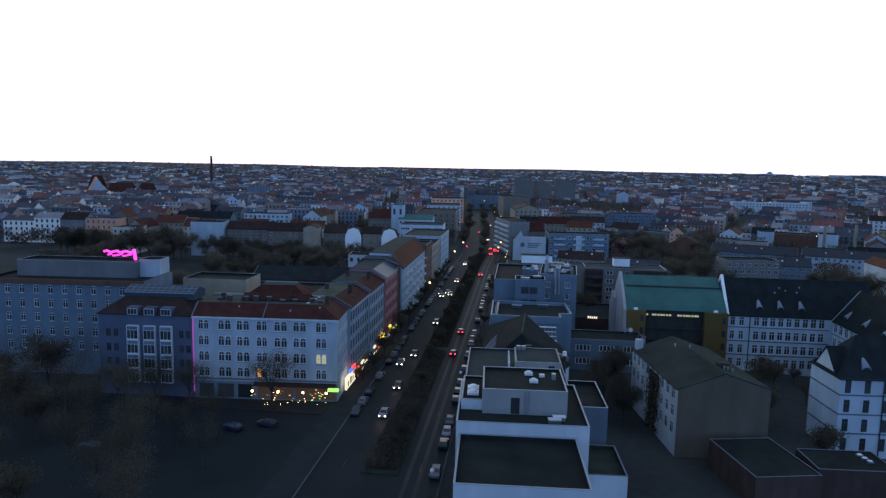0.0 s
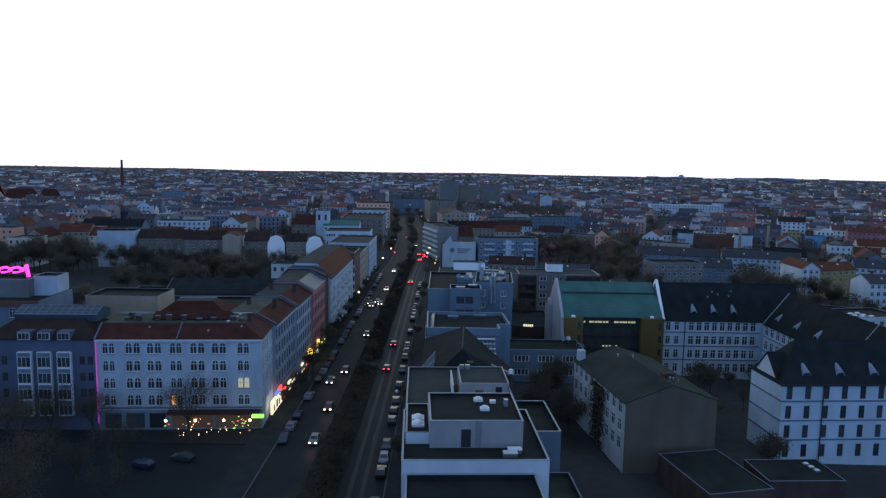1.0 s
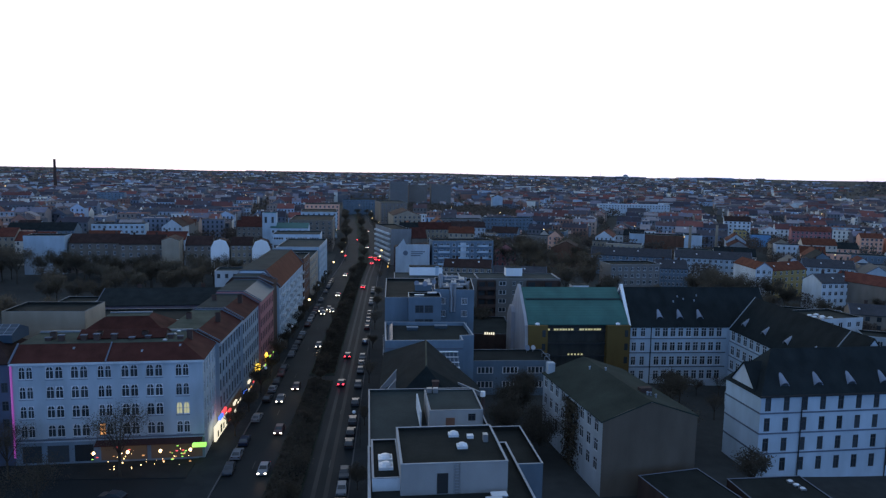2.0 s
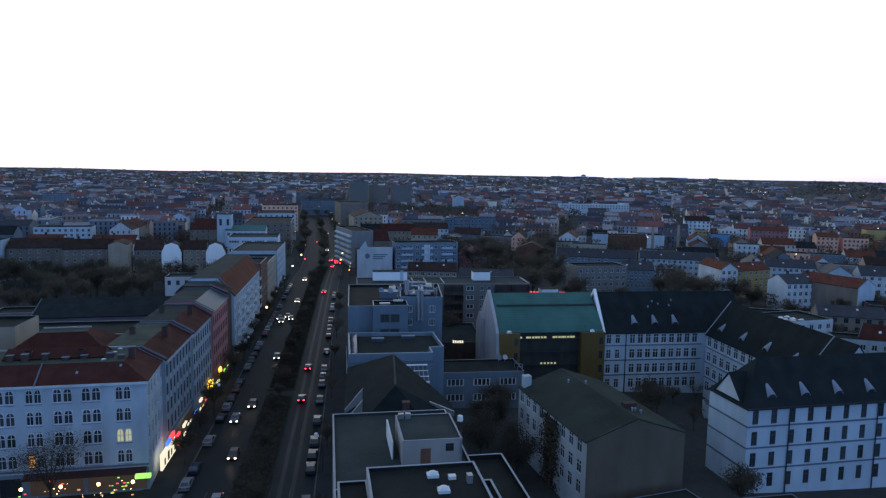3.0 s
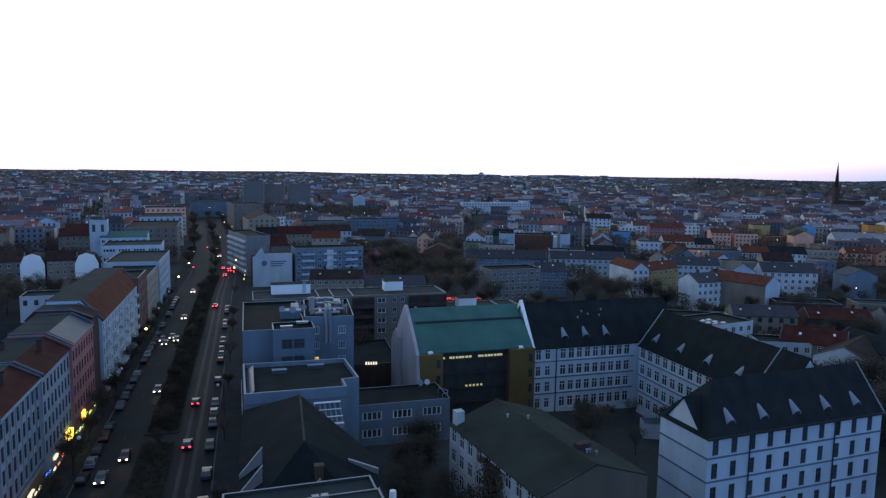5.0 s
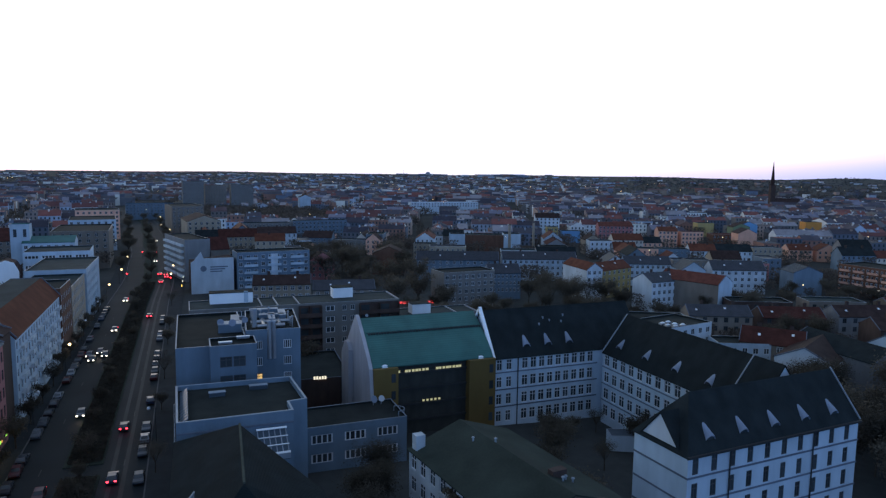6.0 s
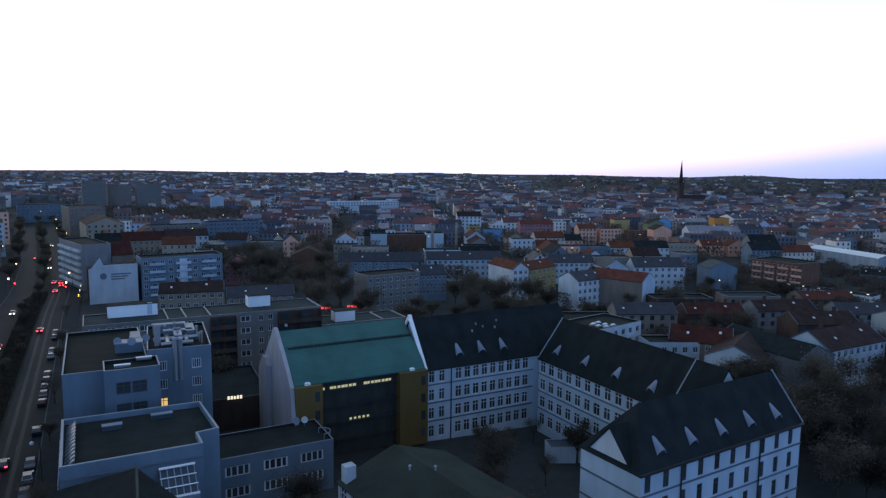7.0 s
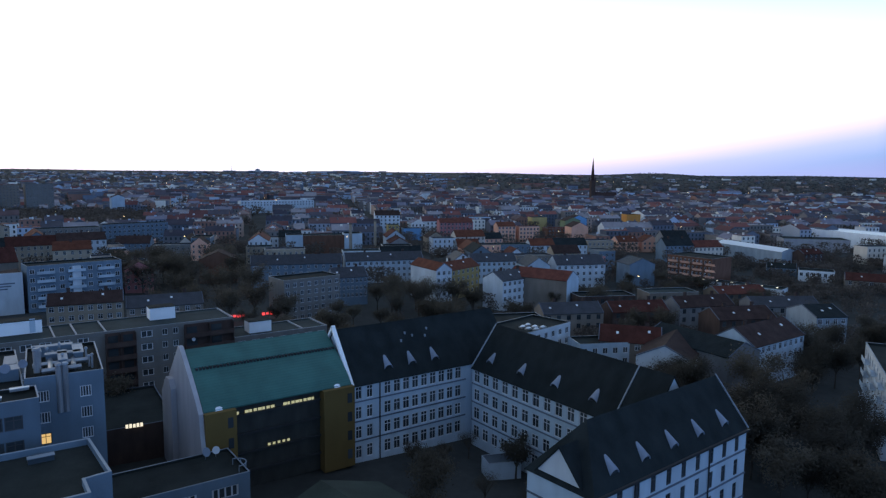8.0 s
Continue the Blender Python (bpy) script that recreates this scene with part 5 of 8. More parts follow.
terr = flat_plan("terrace_building", "pale blue building with dark roof terrace and light parapets", "building",
                 [(-0.3, 177.4), (17.1, 177.6), (17.0, 181.9), (20.0, 182.4), (19.2, 195.6), (-0.6, 196.0)], 0.0, 16.1, 0.8, "blue", "felt", 0.35)
for k in range(7):
    for z in (12.2, 8.6):
        put_window(terr, "plain", (-0.33 - 0.017 * (2.0 + k * 2.4), 2.0 + k * 2.4 + 1.6, z), (0, -1), (1, 0), 1.6, 1.8)
sh = Shape(); sh.slab([(0.5, 1.0, 16.15), (1.7, 1.0, 17.0), (1.6, 17.0, 17.0), (0.4, 17.0, 16.15)], 0.08)
g = part("glass_strip", sh, M["glass_blue"], terr, "glazed strip along the roof edge")
for k in range(12):
    s1 = Shape(); yy = 1.2 + k * 1.4
    s1.slab([(0.42, yy, 16.24), (1.72, yy, 17.14), (1.72, yy + 0.16, 17.14), (0.42, yy + 0.16, 16.24)], 0.08)
    part("bar", s1, M["trim"], g)
add_box(terr, "sill_band", (0.0, -0.14, 15.0), (17.3, 0.05, 15.25), "course")
for a, b, c, l in ((4.8, 13.0, 2.6, 1.0), (11.6, 14.8, 3.0, 0.9)):
    u = thing("roof_unit", "low grey roof unit on the terrace", "roof unit", pose(a, 177.4 + b, 16.1))
    sh = Shape(); sh.box(0, 0, 0, c, l, 0.7)
    part("casing", sh, M["zinc"], u)
    sh = Shape(); sh.box(-0.08, -0.08, 0.7, c + 0.08, l + 0.08, 0.8)
    part("lid", sh, M["trim"], u)

blue = house("blue_apartment_house", "pale blue apartment house with flat roof, pipes and terraces", "building", -0.6, 204.5, 0.0, 13.0, 31.0, 20.9, "flat", 0, "blue", "felt",
             {"left": (even(9, 31.0, 1.4), [(17.6, 19.4), (14.4, 16.2), (11.2, 13.0), (8.0, 9.8)], "plain")}, base=0.0)
bp = house("projecting_bay", "projecting pale blue stair bay with strip windows", "building", 5.4, 201.3, 0.0, 8.4, 6.5, 21.6, "flat", 0, "blue", "felt",
           {"front": ([(1.7, 3.9), (4.1, 6.3)], [(18.0, 20.0), (14.4, 16.4), (10.8, 12.8)], "dark")}, base=0.0, split=True)
bw = house("rear_wing", "pale blue wing with cylinders and ducts on its roof", "building", 12.5, 211.0, -4.0, 10.8, 20.0, 21.9, "flat", 0, "blue", "felt",
           {"front": ([(1.6, 3.2), (7.4, 9.0)], [(18.4, 20.2), (15.0, 16.8), (11.6, 13.4)], "strip"), "right": (even(5, 20, 1.4), [(18.4, 20.2), (15.0, 16.8), (11.6, 13.4)], "plain")}, base=0.0,
           lit={("front", 0, 2): "lit"})
for k, (a, b, r, z) in enumerate(((2.0, 3.0, 0.55, 2.0), (4.6, -0.25, 0.45, -6.0), (5.5, -0.25, 0.45, -6.0))):
    d = thing("roof_duct", "shiny metal ventilation duct", "duct", pose(12.5 + a, 211.0 + b, 22.4 + min(0, z), 0, 0, 0))
    sh = Shape(); sh.tube((0, 0, 0), (0, 0, abs(z) + 1.6), r, r, 10)
    part("pipe", sh, M["metal"], d)
    sh = Shape(); sh.tube((0, 0, abs(z) + 1.6), (0, 0, abs(z) + 1.9), r * 1.3, r * 0.9, 10)
    part("cap", sh, M["trim"], d)
for a, b, c, l in ((7.5, 216.5, 4.6, 3.0), (10.2, 220.0, 1.6, 5.5), (16.0, 219.0, 5.0, 1.2), (17.5, 214.5, 1.2, 6.5), (14.5, 225.0, 6.0, 1.4), (20.0, 218.0, 1.4, 6.0)):
    d = thing("roof_unit", "grey roof plant with light copings", "roof unit", pose(a, b, 21.0 if a < 12 else 22.0, 0, 0, -4))
    sh = Shape(); sh.box(0, 0, 0, c, l, 1.7)
    part("casing", sh, M["blue"], d)
    sh = Shape(); sh.box(-0.1, -0.1, 1.7, c + 0.1, l + 0.1, 1.86)
    part("lid", sh, M["trim"], d)
for a, b in ((6.0, 203.0), (9.5, 206.5)):
    d = thing("roof_hatch", "white roof hatch on a felt roof", "skylight", pose(a + 1, b, 22.0, 0, 0, 0))
    sh = Shape(); sh.box(0, 0, 0, 2.4, 0.7, 0.35)
    part("kerb_frame", sh, M["metal"], d)
    sh = Shape(); sh.box(-0.05, -0.05, 0.35, 2.45, 0.75, 0.45)
    part("lid", sh, M["dome"], d)

for a, b, r in ((10.3, 216.6, 0.75), (8.0, 217.8, 0.7), (12.6, 214.2, 0.65)):
    sd = thing("satellite_dish", "pale round satellite dish on the blue house roof", "dish", pose(a, b, 21.0 if a < 12 else 22.0))
    sh = Shape(); sh.tube((0, 0, 0), (0, 0, 1.9), 0.06, 0.06)
    part("mast", sh, M["metal"], sd)
    sh = Shape(); sh.tube((0, -0.1, 2.0), (0, -0.32, 2.08), r * 0.35, r, 14)
    part("dish", sh, M["dormer_sheet"], sd)
pr = random.Random(17)
for k in range(13):
    a, b = 14.2 + 8.0 * pr.random(), 211.8 + 14.0 * pr.random()
    u = thing("vent_pipe", "shiny metal vent pipe with a cowl", "pipe", pose(a, b, 22.0), "roof vent pipes")
    hh = pr.uniform(0.9, 2.4)
    sh = Shape(); sh.tube((0, 0, 0), (0, 0, hh), 0.16, 0.16, 8)
    part("pipe", sh, M["metal"], u)
    sh = Shape(); sh.tube((0, 0, hh), (0, 0, hh + 0.3), 0.3, 0.2, 8)
    part("cowl", sh, M["trim"], u)
for x0, y0, x1, y1 in ((15.0, 213.0, 20.5, 212.6), (16.2, 213.0, 16.8, 221.0), (19.4, 212.8, 19.9, 219.0), (14.0, 217.0, 22.0, 216.4)):
    u = thing("roof_duct", "bright sheet-metal duct lying on the roof", "duct", pose(x0, y0, 22.3))
    sh = Shape(); sh.tube((0, 0, 0.45), (x1 - x0, y1 - y0, 0.55), 0.4, 0.4, 8)
    part("pipe", sh, M["metal"], u)
    for q in (0.2, 0.8):
        sh = Shape(); sh.box((x1 - x0) * q - 0.15, (y1 - y0) * q - 0.15, -0.3, (x1 - x0) * q + 0.15, (y1 - y0) * q + 0.15, 0.2)
        part("bracket", sh, M["dark_metal"], u)

low = house("low_building", "low pale blue building with strip windows and flat dark roof", "building", 20.6, 190.8, 0.5, 19.6, 10.6, 8.0, "flat", 0, "blue", "felt",
            {"front": ([(1.4, 5.4), (7.6, 11.6), (13.8, 17.8)], [(5.2, 6.9), (1.6, 3.3)], "strip")}, base=-0.6, split=True, parapet=0.4)
sd = thing("satellite_dish", "grey satellite dish on the low roof", "dish", pose(37.5, 199.5, 8.3, 0, 0, 0))
sh = Shape(); sh.tube((0, 0, 0), (0, 0, 1.0), 0.06, 0.06)
part("mast", sh, M["metal"], sd)
sh = Shape(); sh.tube((0, -0.1, 1.1), (0, -0.3, 1.2), 0.2, 0.62, 14)
part("dish", sh, M["metal"], sd)
sd = thing("satellite_dish", "grey satellite dish on the low roof", "dish", pose(36.0, 200.0, 8.0, 0, 0, 25))
sh = Shape(); sh.tube((0, 0, 0), (0, 0, 1.1), 0.06, 0.06)
part("mast", sh, M["metal"], sd)
sh = Shape(); sh.tube((0, -0.1, 1.2), (0, -0.32, 1.3), 0.25, 0.75, 14)
part("dish", sh, M["dormer_sheet"], sd)
cr_ = thing("curved_railing", "pale curved railing at the end of the low roof", "railing", pose(39.0, 192.4, 8.0))
rail = Shape()
for k in range(8):
    a, b = math.pi * k / 8, math.pi * (k + 1) / 8
    rail.tube((1.6 * math.sin(a), 1.6 - 1.6 * math.cos(a), 1.0), (1.6 * math.sin(b), 1.6 - 1.6 * math.cos(b), 1.0), 0.09, 0.09, 6)
part("handrail", rail, M["trim"], cr_)
for k in range(5):
    a = math.pi * k / 4
    post = Shape(); post.tube((1.6 * math.sin(a), 1.6 - 1.6 * math.cos(a), -0.2), (1.6 * math.sin(a), 1.6 - 1.6 * math.cos(a), 1.0), 0.06, 0.06, 6)
    part("post", post, M["trim"], cr_)
ys = house("yard_store", "dark low yard building with dark roof", "building", 24.0, 225.2, -3.0, 13.0, 24.0, 6.2, "flat", 0, "darkbrick", "felt", base=-0.6, coping="course")

# panel-built slab block behind
prow = [(15.6 - 3.03 * k, 17.1 - 3.03 * k) for k in range(7)]
pcols = [(1.2 + 3.6 * k, 3.4 + 3.6 * k) for k in range(7)] + [(35.7, 38.2), (40.3, 41.5), (42.7, 43.9)]
slab_h = house("panel_apartment_block", "grey-brown concrete panel apartment block with loggias", "apartment block", 1.9, 257.3, 0.0, 57.0, 13.0, 17.75, "flat", 0, "panel", "felt_light",
               {"front": (pcols, prow, "plain"), "left": (even(4, 13.0, 1.6), prow[:5], "plain")}, base=-4.0, parapet=0.25)
for k in range(1, 7):
    sh = Shape(); z = 17.1 - 3.03 * k + 0.85 + 4.0
    sh.box(34.6, -0.02, z - 0.03, 45.0, -0.004, z + 0.03)
    part("panel_joint", sh, M["course"], slab_h)
# loggia shade painted as a flat dark sheet; no recess is cut here
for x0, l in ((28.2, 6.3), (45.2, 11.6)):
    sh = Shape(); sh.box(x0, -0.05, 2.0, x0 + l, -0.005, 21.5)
    bay = part("loggia", sh, M["darkbrick"], slab_h, "flat dark panel for a shaded loggia")
    for j in range(7):
        z = 19.4 - j * 3.03
        for i in range(2):
            s1 = Shape(); s1.box(x0 + 0.6 + i * l * 0.5, -0.1, z - 0.6, x0 + 0.6 + i * l * 0.5 + min(2.4, l * 0.32), -0.055, z + 1.4)
            part("pane", s1, M["glass"], bay)
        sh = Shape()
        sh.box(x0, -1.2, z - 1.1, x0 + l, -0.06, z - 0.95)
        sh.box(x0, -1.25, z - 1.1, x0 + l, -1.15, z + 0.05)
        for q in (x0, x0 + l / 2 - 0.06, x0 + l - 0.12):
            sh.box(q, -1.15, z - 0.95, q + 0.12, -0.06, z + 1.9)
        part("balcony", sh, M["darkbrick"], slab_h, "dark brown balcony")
sd = Shape(); sd.tube((47.0, -1.3, 17.9), (47.0, -1.5, 18.0), 0.15, 0.45, 12)
part("satellite_dish", sd, M["trim"], slab_h)
for x0, y0, z, l, lab in ((7.3, 265.4, 17.75, 11.4, "long white lift housing on the roof"), (41.2, 264.9, 17.75, 5.8, "white lift housing on the roof"), (64.0, 260.6, 12.4, 5.8, "white lift housing on the roof")):
    lb = thing("lift_housing", lab, "roof unit", pose(x0, y0, z))
    sh = Shape(); sh.box(0, 0, 0, l, 4.0, 2.9)
    part("wall", sh, M["bright"], lb)
    sh = Shape(); sh.box(-0.12, -0.12, 2.9, l + 0.12, 4.12, 3.05)
    part("roof", sh, M["felt"], lb)
    if l > 8:
        sh = Shape(); sh.box(l * 0.79, -0.06, 0.2, l * 0.79 + 1.1, -0.004, 3.3)
        part("shaft", sh, M["cool"], lb)
for x0 in (18.4, 22.6, 28.4, 56.6):
    sh = Shape(); sh.box(x0, 0.3, 21.75, x0 + 0.3, 12.7, 22.05)
    part("fire_wall_coping", sh, M["trim"], slab_h)
slab2 = house("panel_apartment_block", "lower grey concrete panel apartment block", "apartment block", 59.2, 257.6, 0.0, 25.0, 11.0, 12.4, "flat", 0, "panel", "felt_light",
              {"front": (even(7, 25.0, 2.0), [(10.0, 11.5), (7.0, 8.5), (4.0, 5.5), (1.0, 2.5)], "plain")}, base=-4.0, parapet=0.25)
for x0 in (18.0, 24.6):
    sh = Shape(); sh.box(x0, 0.3, 16.4, x0 + 0.3, 10.7, 16.7)
    part("fire_wall_coping", sh, M["trim"], slab2)
sg = thing("lit_letter_sign", "white glowing letter bars on the yard building", "sign", pose(28.4, 224.8, 6.6, 0, 0, -8))
for k in range(5):
    s1 = Shape(); s1.box(k * 0.62, 0, 0, k * 0.62 + 0.44, 0.12, 0.7 if k != 2 else 0.62)
    part("letter_bar", s1, M["sign_white"], sg)

# ---- green copper roof building ----
grn = thing("copper_roof_building", "civic building with curved green copper roof and ochre pylons", "building", pose(36.0, 203.2, -1.0, 0, 0, 0.5))
Z = 1.0


def copper_curve(n=10):
    pts = []
    for i in range(n + 1):
        t = i / n
        pts.append((0.2 + 11.3 * t, 14.6 + Z + 8.0 * (t ** 0.8)))
    return pts


cu = Shape()
cu.ribbon(copper_curve() + [(20.0, 15.0 + Z)], 0.8, 28.0, 0.25)
part("roof", cu, M["copper"], grn, "patinated green copper sheet")
for k in range(44):
    f = Shape()
    t = 0.60
    yy, zz = 0.2 + 11.3 * t, 14.6 + Z + 8.0 * (t ** 0.8)
    f.box(1.6 + k * 0.6, yy - 0.25, zz - 0.1, 1.6 + k * 0.6 + 0.36, yy + 0.25, zz + 0.30)
    part("vent", f, M["dark_metal"], grn)
f = Shape(); f.box(1.3, 7.3, 20.0 + Z, 28.0, 7.5, 20.32 + Z)
part("gutter", f, M["copper"], grn)
gw = Shape()
gw.prism([(-1.5, 0), (20.0, 0), (20.0, 15.6 + Z), (11.8, 23.4 + Z), (10.9, 23.2 + Z), (6.0, 19.6 + Z), (2.0, 16.4 + Z), (0.0, 14.4 + Z), (-1.5, 6.0)], "x", 0.0, 0.75)
part("gable_wall", gw, M["gable_pale"], grn, "pale curved gable wall")
gw = Shape()
gw.prism([(14.0, 0), (21.0, 0), (21.0, 14.0), (17.5, 17.5), (15.4, 17.5), (14.0, 16.0)], "x", -1.0, -0.02)
part("gable_wall", gw, M["gable_pale"], grn, "pale stepped gable wall")
for x0, x1, lab in ((0.76, 6.0, "ochre pylon"), (22.0, 28.2, "ochre pylon")):
    sh = Shape(); sh.box(x0, -0.8, 0, x1, 6.0, 14.4 + Z)
    py = part("pylon", sh, M["yellow"], grn, "ochre rendered pylon")
    for j in range(4):
        s1 = Shape(); s1.box(x1 - 1.5, -0.86, 1.6 + j * 3.6, x1 - 0.6, -0.81, 3.4 + j * 3.6)
        part("pane", s1, M["glass"], py)
    sh = Shape()
    sh.dome(((x0 + x1) / 2, 1.0, 14.4 + Z), 1.7, 0.9, 0.7, 0, 10)
    part("skylight_dome", sh, M["dome"], grn)
body = Shape(); body.box(6.0, 1.2, 0, 22.0, 19.0, 14.3 + Z)
part("glass_front", body, M["glass_front"], grn, "dark glazed front")
for j, z in enumerate((3.2, 6.6, 10.0, 13.4)):
    s1 = Shape(); s1.box(6.0, 0.7, z, 22.0, 1.19, z + 0.35)
    part("spandrel", s1, M["dark_metal"], grn)
for k in (0, 2, 3, 4, 5, 6, 7, 8, 11, 12, 13, 14, 15, 16, 17, 18):
    s1 = Shape(); s1.box(6.5 + k * 0.77, 1.08, 13.4, 6.95 + k * 0.77 + 0.1 * (k % 3), 1.19, 14.2)
    part("lit_pane", s1, M["lit_dim"], grn, "lit clerestory pane")
for k in range(5):
    s1 = Shape(); s1.box(12.0 + k * 0.9, 1.08, 7.0, 12.45 + k * 0.9, 1.19, 7.4)
    part("lit_pane", s1, M["lit_dim"], grn, "lit office pane")

# ---- the school ----
SB = -3.2
srows = [(10.8, 13.4), (6.9, 9.5), (3.0, 5.6), (-0.9, 1.7)]
wing_c = house("school_front_wing", "white school wing with dark hipped roof, string courses and downpipes", "school", 69.5, 148.1, 4.0, 38.0, 11.6, 14.0, "half_hip", 7.2, "cool", "tile_dark",
               {"front": ([(0.9 + 3.74 * k, 2.1 + 3.74 * k) for k in range(10)], srows, "dark"), "right": (even(2, 11.6, 1.3), srows, "dark")}, base=SB, split=True)
for z in (10.3, 6.4, 2.5):
    add_box(wing_c, "string_course", (-0.12, -0.12, z - SB), (38.1, -0.01, z + 0.28 - SB), "course")
    add_box(wing_c, "string_course", (-0.12, -0.01, z - SB), (-0.01, 11.6, z + 0.28 - SB), "course")
add_box(wing_c, "eaves_board", (-0.2, -0.5, 13.55 - SB), (38.2, -0.02, 13.85 - SB), "dark_metal")
for a in (8.3, 26.8):
    sh = Shape(); sh.tube((a, -0.2, 0), (a, -0.2, 13.6 - SB), 0.12, 0.12)
    part("downpipe", sh, M["dark_metal"], wing_c)
sh = Shape()
sh.tri_slab([(-0.12, 9.6, 14.35 - SB), (-0.12, 2.0, 14.35 - SB), (-0.12, 5.8, 18.5 - SB)], 0.12)
part("gable_panel", sh, M["white"], wing_c, "white triangular gable panel")
sh = Shape()
sh.slab([(-0.35, 1.6, 14.1 - SB), (3.4, 5.2, 18.2 - SB), (3.4, 5.8, 18.8 - SB), (-0.35, 5.8, 18.8 - SB)], 0.15)
sh.slab([(3.4, 6.4, 18.2 - SB), (-0.35, 10.0, 14.1 - SB), (-0.35, 5.8, 18.8 - SB), (3.4, 5.8, 18.8 - SB)], 0.15)
part("gablet_roof", sh, M["tile_dark"], wing_c)
sh = Shape()
sh.slab([(38.0, -0.3, 14.1 - SB), (38.2, -0.3, 14.1 - SB), (38.2, 5.8, 21.5 - SB), (38.0, 5.8, 21.5 - SB)], 0.2)
part("verge_coping", sh, M["trim"], wing_c)


def dormer(parent, m):
    """A half-cone roof light of painted sheet, its mouth to the eaves, its tip on the slope."""
    d = Shape()
    n = 8
    ang = [math.pi * k / n for k in range(n + 1)]
    arc = [(1.0 * math.cos(t), -0.25 * math.sin(t), 0.95 * math.sin(t)) for t in ang]
    tip = [(0.3 * math.cos(t), 2.0 + 0.1 * math.sin(t), 2.45 + 0.2 * math.sin(t)) for t in ang]
    for k in range(n):
        p, q = arc[k], arc[k + 1]
        d.face([p, q, tip[k + 1], tip[k]])
        a, b = [(v[0] * 0.84, v[1] + 0.12, v[2] * 0.84) for v in (p, q)]
        d.face([p, a, b, q])
    ob = part("dormer", d, M["dormer_sheet"], parent)
    ob.matrix_local = m
    g = Shape(); g.face([(v[0] * 0.84, v[1] + 0.12, v[2] * 0.84) for v in arc])
    part("pane", g, M["glass"], ob)
    return ob


for k in range(5):
    dormer(wing_c, Matrix.Translation((5.3 + k * 6.95, 1.0, 15.0 - SB)))
wing_b = house("school_court_wing", "white school wing with dark tiled roof and dormers", "school", 92.0, 158.0, 1.0, 12.5, 44.0, 14.0, "gable_y", 8.2, "cool", "tile_dark",
               {"left": (even(15, 44.0, 1.8), srows, "cross")}, base=SB, split=True)
for z in (10.3, 6.4, 2.5):
    add_box(wing_b, "string_course", (-0.12, 0, z - SB), (-0.01, 44.0, z + 0.28 - SB), "course")
for k in range(4):
    dormer(wing_b, Matrix.Translation((1.1, 39.8 - k * 9.2, 15.2 - SB)) @ Matrix.Rotation(radians(-90), 4, "Z"))
for yy in (6.6, 43.8):
    sh = Shape()
    sh.slab([(-0.3, yy + 0.22, 14.1 - SB), (-0.3, yy, 14.1 - SB), (6.2, yy, 22.35 - SB), (6.2, yy + 0.22, 22.35 - SB)], 0.2)
    part("verge_coping", sh, M["trim"], wing_b)
wing_a = house("school_rear_wing", "white school wing with high dark roof and pale gable coping", "school", 64.6, 204.6, 0.5, 39.5, 15.0, 14.0, "gable", 9.2, "cool", "tile_dark",
               {"front": ([(0.8, 2.1), (3.2, 4.5)] + [(7.1 + k * 2.15, 8.6 + k * 2.15) for k in range(9)], srows, "cross")}, base=SB, split=True)
for z in (10.3, 6.4, 2.5):
    add_box(wing_a, "string_course", (0, -0.12, z - SB), (27.0, -0.01, z + 0.28 - SB), "course")
sh = Shape(); sh.tube((6.0, -0.2, 0), (6.0, -0.2, 13.8 - SB), 0.12, 0.12)
part("downpipe", sh, M["dark_metal"], wing_a)
for k in range(3):
    dormer(wing_a, Matrix.Translation((8.8 + k * 5.6, 1.2, 15.3 - SB)))
sh = Shape()
sh.slab([(-0.5, -0.5, 14.0 - SB), (0.25, -0.5, 14.0 - SB), (0.25, 7.6, 24.0 - SB), (-0.5, 7.6, 24.0 - SB)], 0.5)
sh.slab([(0.25, 15.4, 14.0 - SB), (-0.5, 15.4, 14.0 - SB), (-0.5, 7.6, 24.0 - SB), (0.25, 7.6, 24.0 - SB)], 0.5)
part("gable_coping", sh, M["bright"], wing_a, "pale plastered gable parapet")
for a, b in ((13.5, 4.4), (16.5, 4.9), (19.5, 4.6), (15.0, 5.4), (20.5, 5.6)):
    sh = Shape(); sh.box(a, b, 14.0 - SB + b * 1.21, a + 0.35, b + 0.3, 14.0 - SB + b * 1.21 + 0.6)
    part("vent", sh, M["trim"], wing_a)
yh = house("yard_hut", "small white yard hut by the school", "hut", 83.0, 186.0, -20, 6.5, 4.0, 0.6, "flat", 0, "cool", "zinc", base=SB, parapet=0.1)

# ---- grey house with blank gable ----
grey = house("grey_gable_house", "grey house with blank rounded gable and dull felt roof", "house", 36.6, 138.6, 8.0, 17.6, 28.0, 13.0, "gable_y", 3.0, "white", "moss_felt",
             {"left": (even(9, 27.0, 1.65), [(10.2, 12.5), (6.8, 9.1), (3.4, 5.7)], "cross")}, base=-1.2, split=True)
sh = Shape(); sh.prism([(0.0, 0.0), (17.6, 0.0), (17.6, 14.1), (13.0, 15.9), (8.8, 16.9), (4.6, 15.9), (0.0, 14.1)], "y", -0.08, -0.005)
part("gable_render", sh, M["gable_grey"], grey, "blank grey rendered gable")
add_box(grey, "chimney", (0.3, 26.2, 13.6), (1.8, 27.6, 16.6), "white", "white chimney stack")
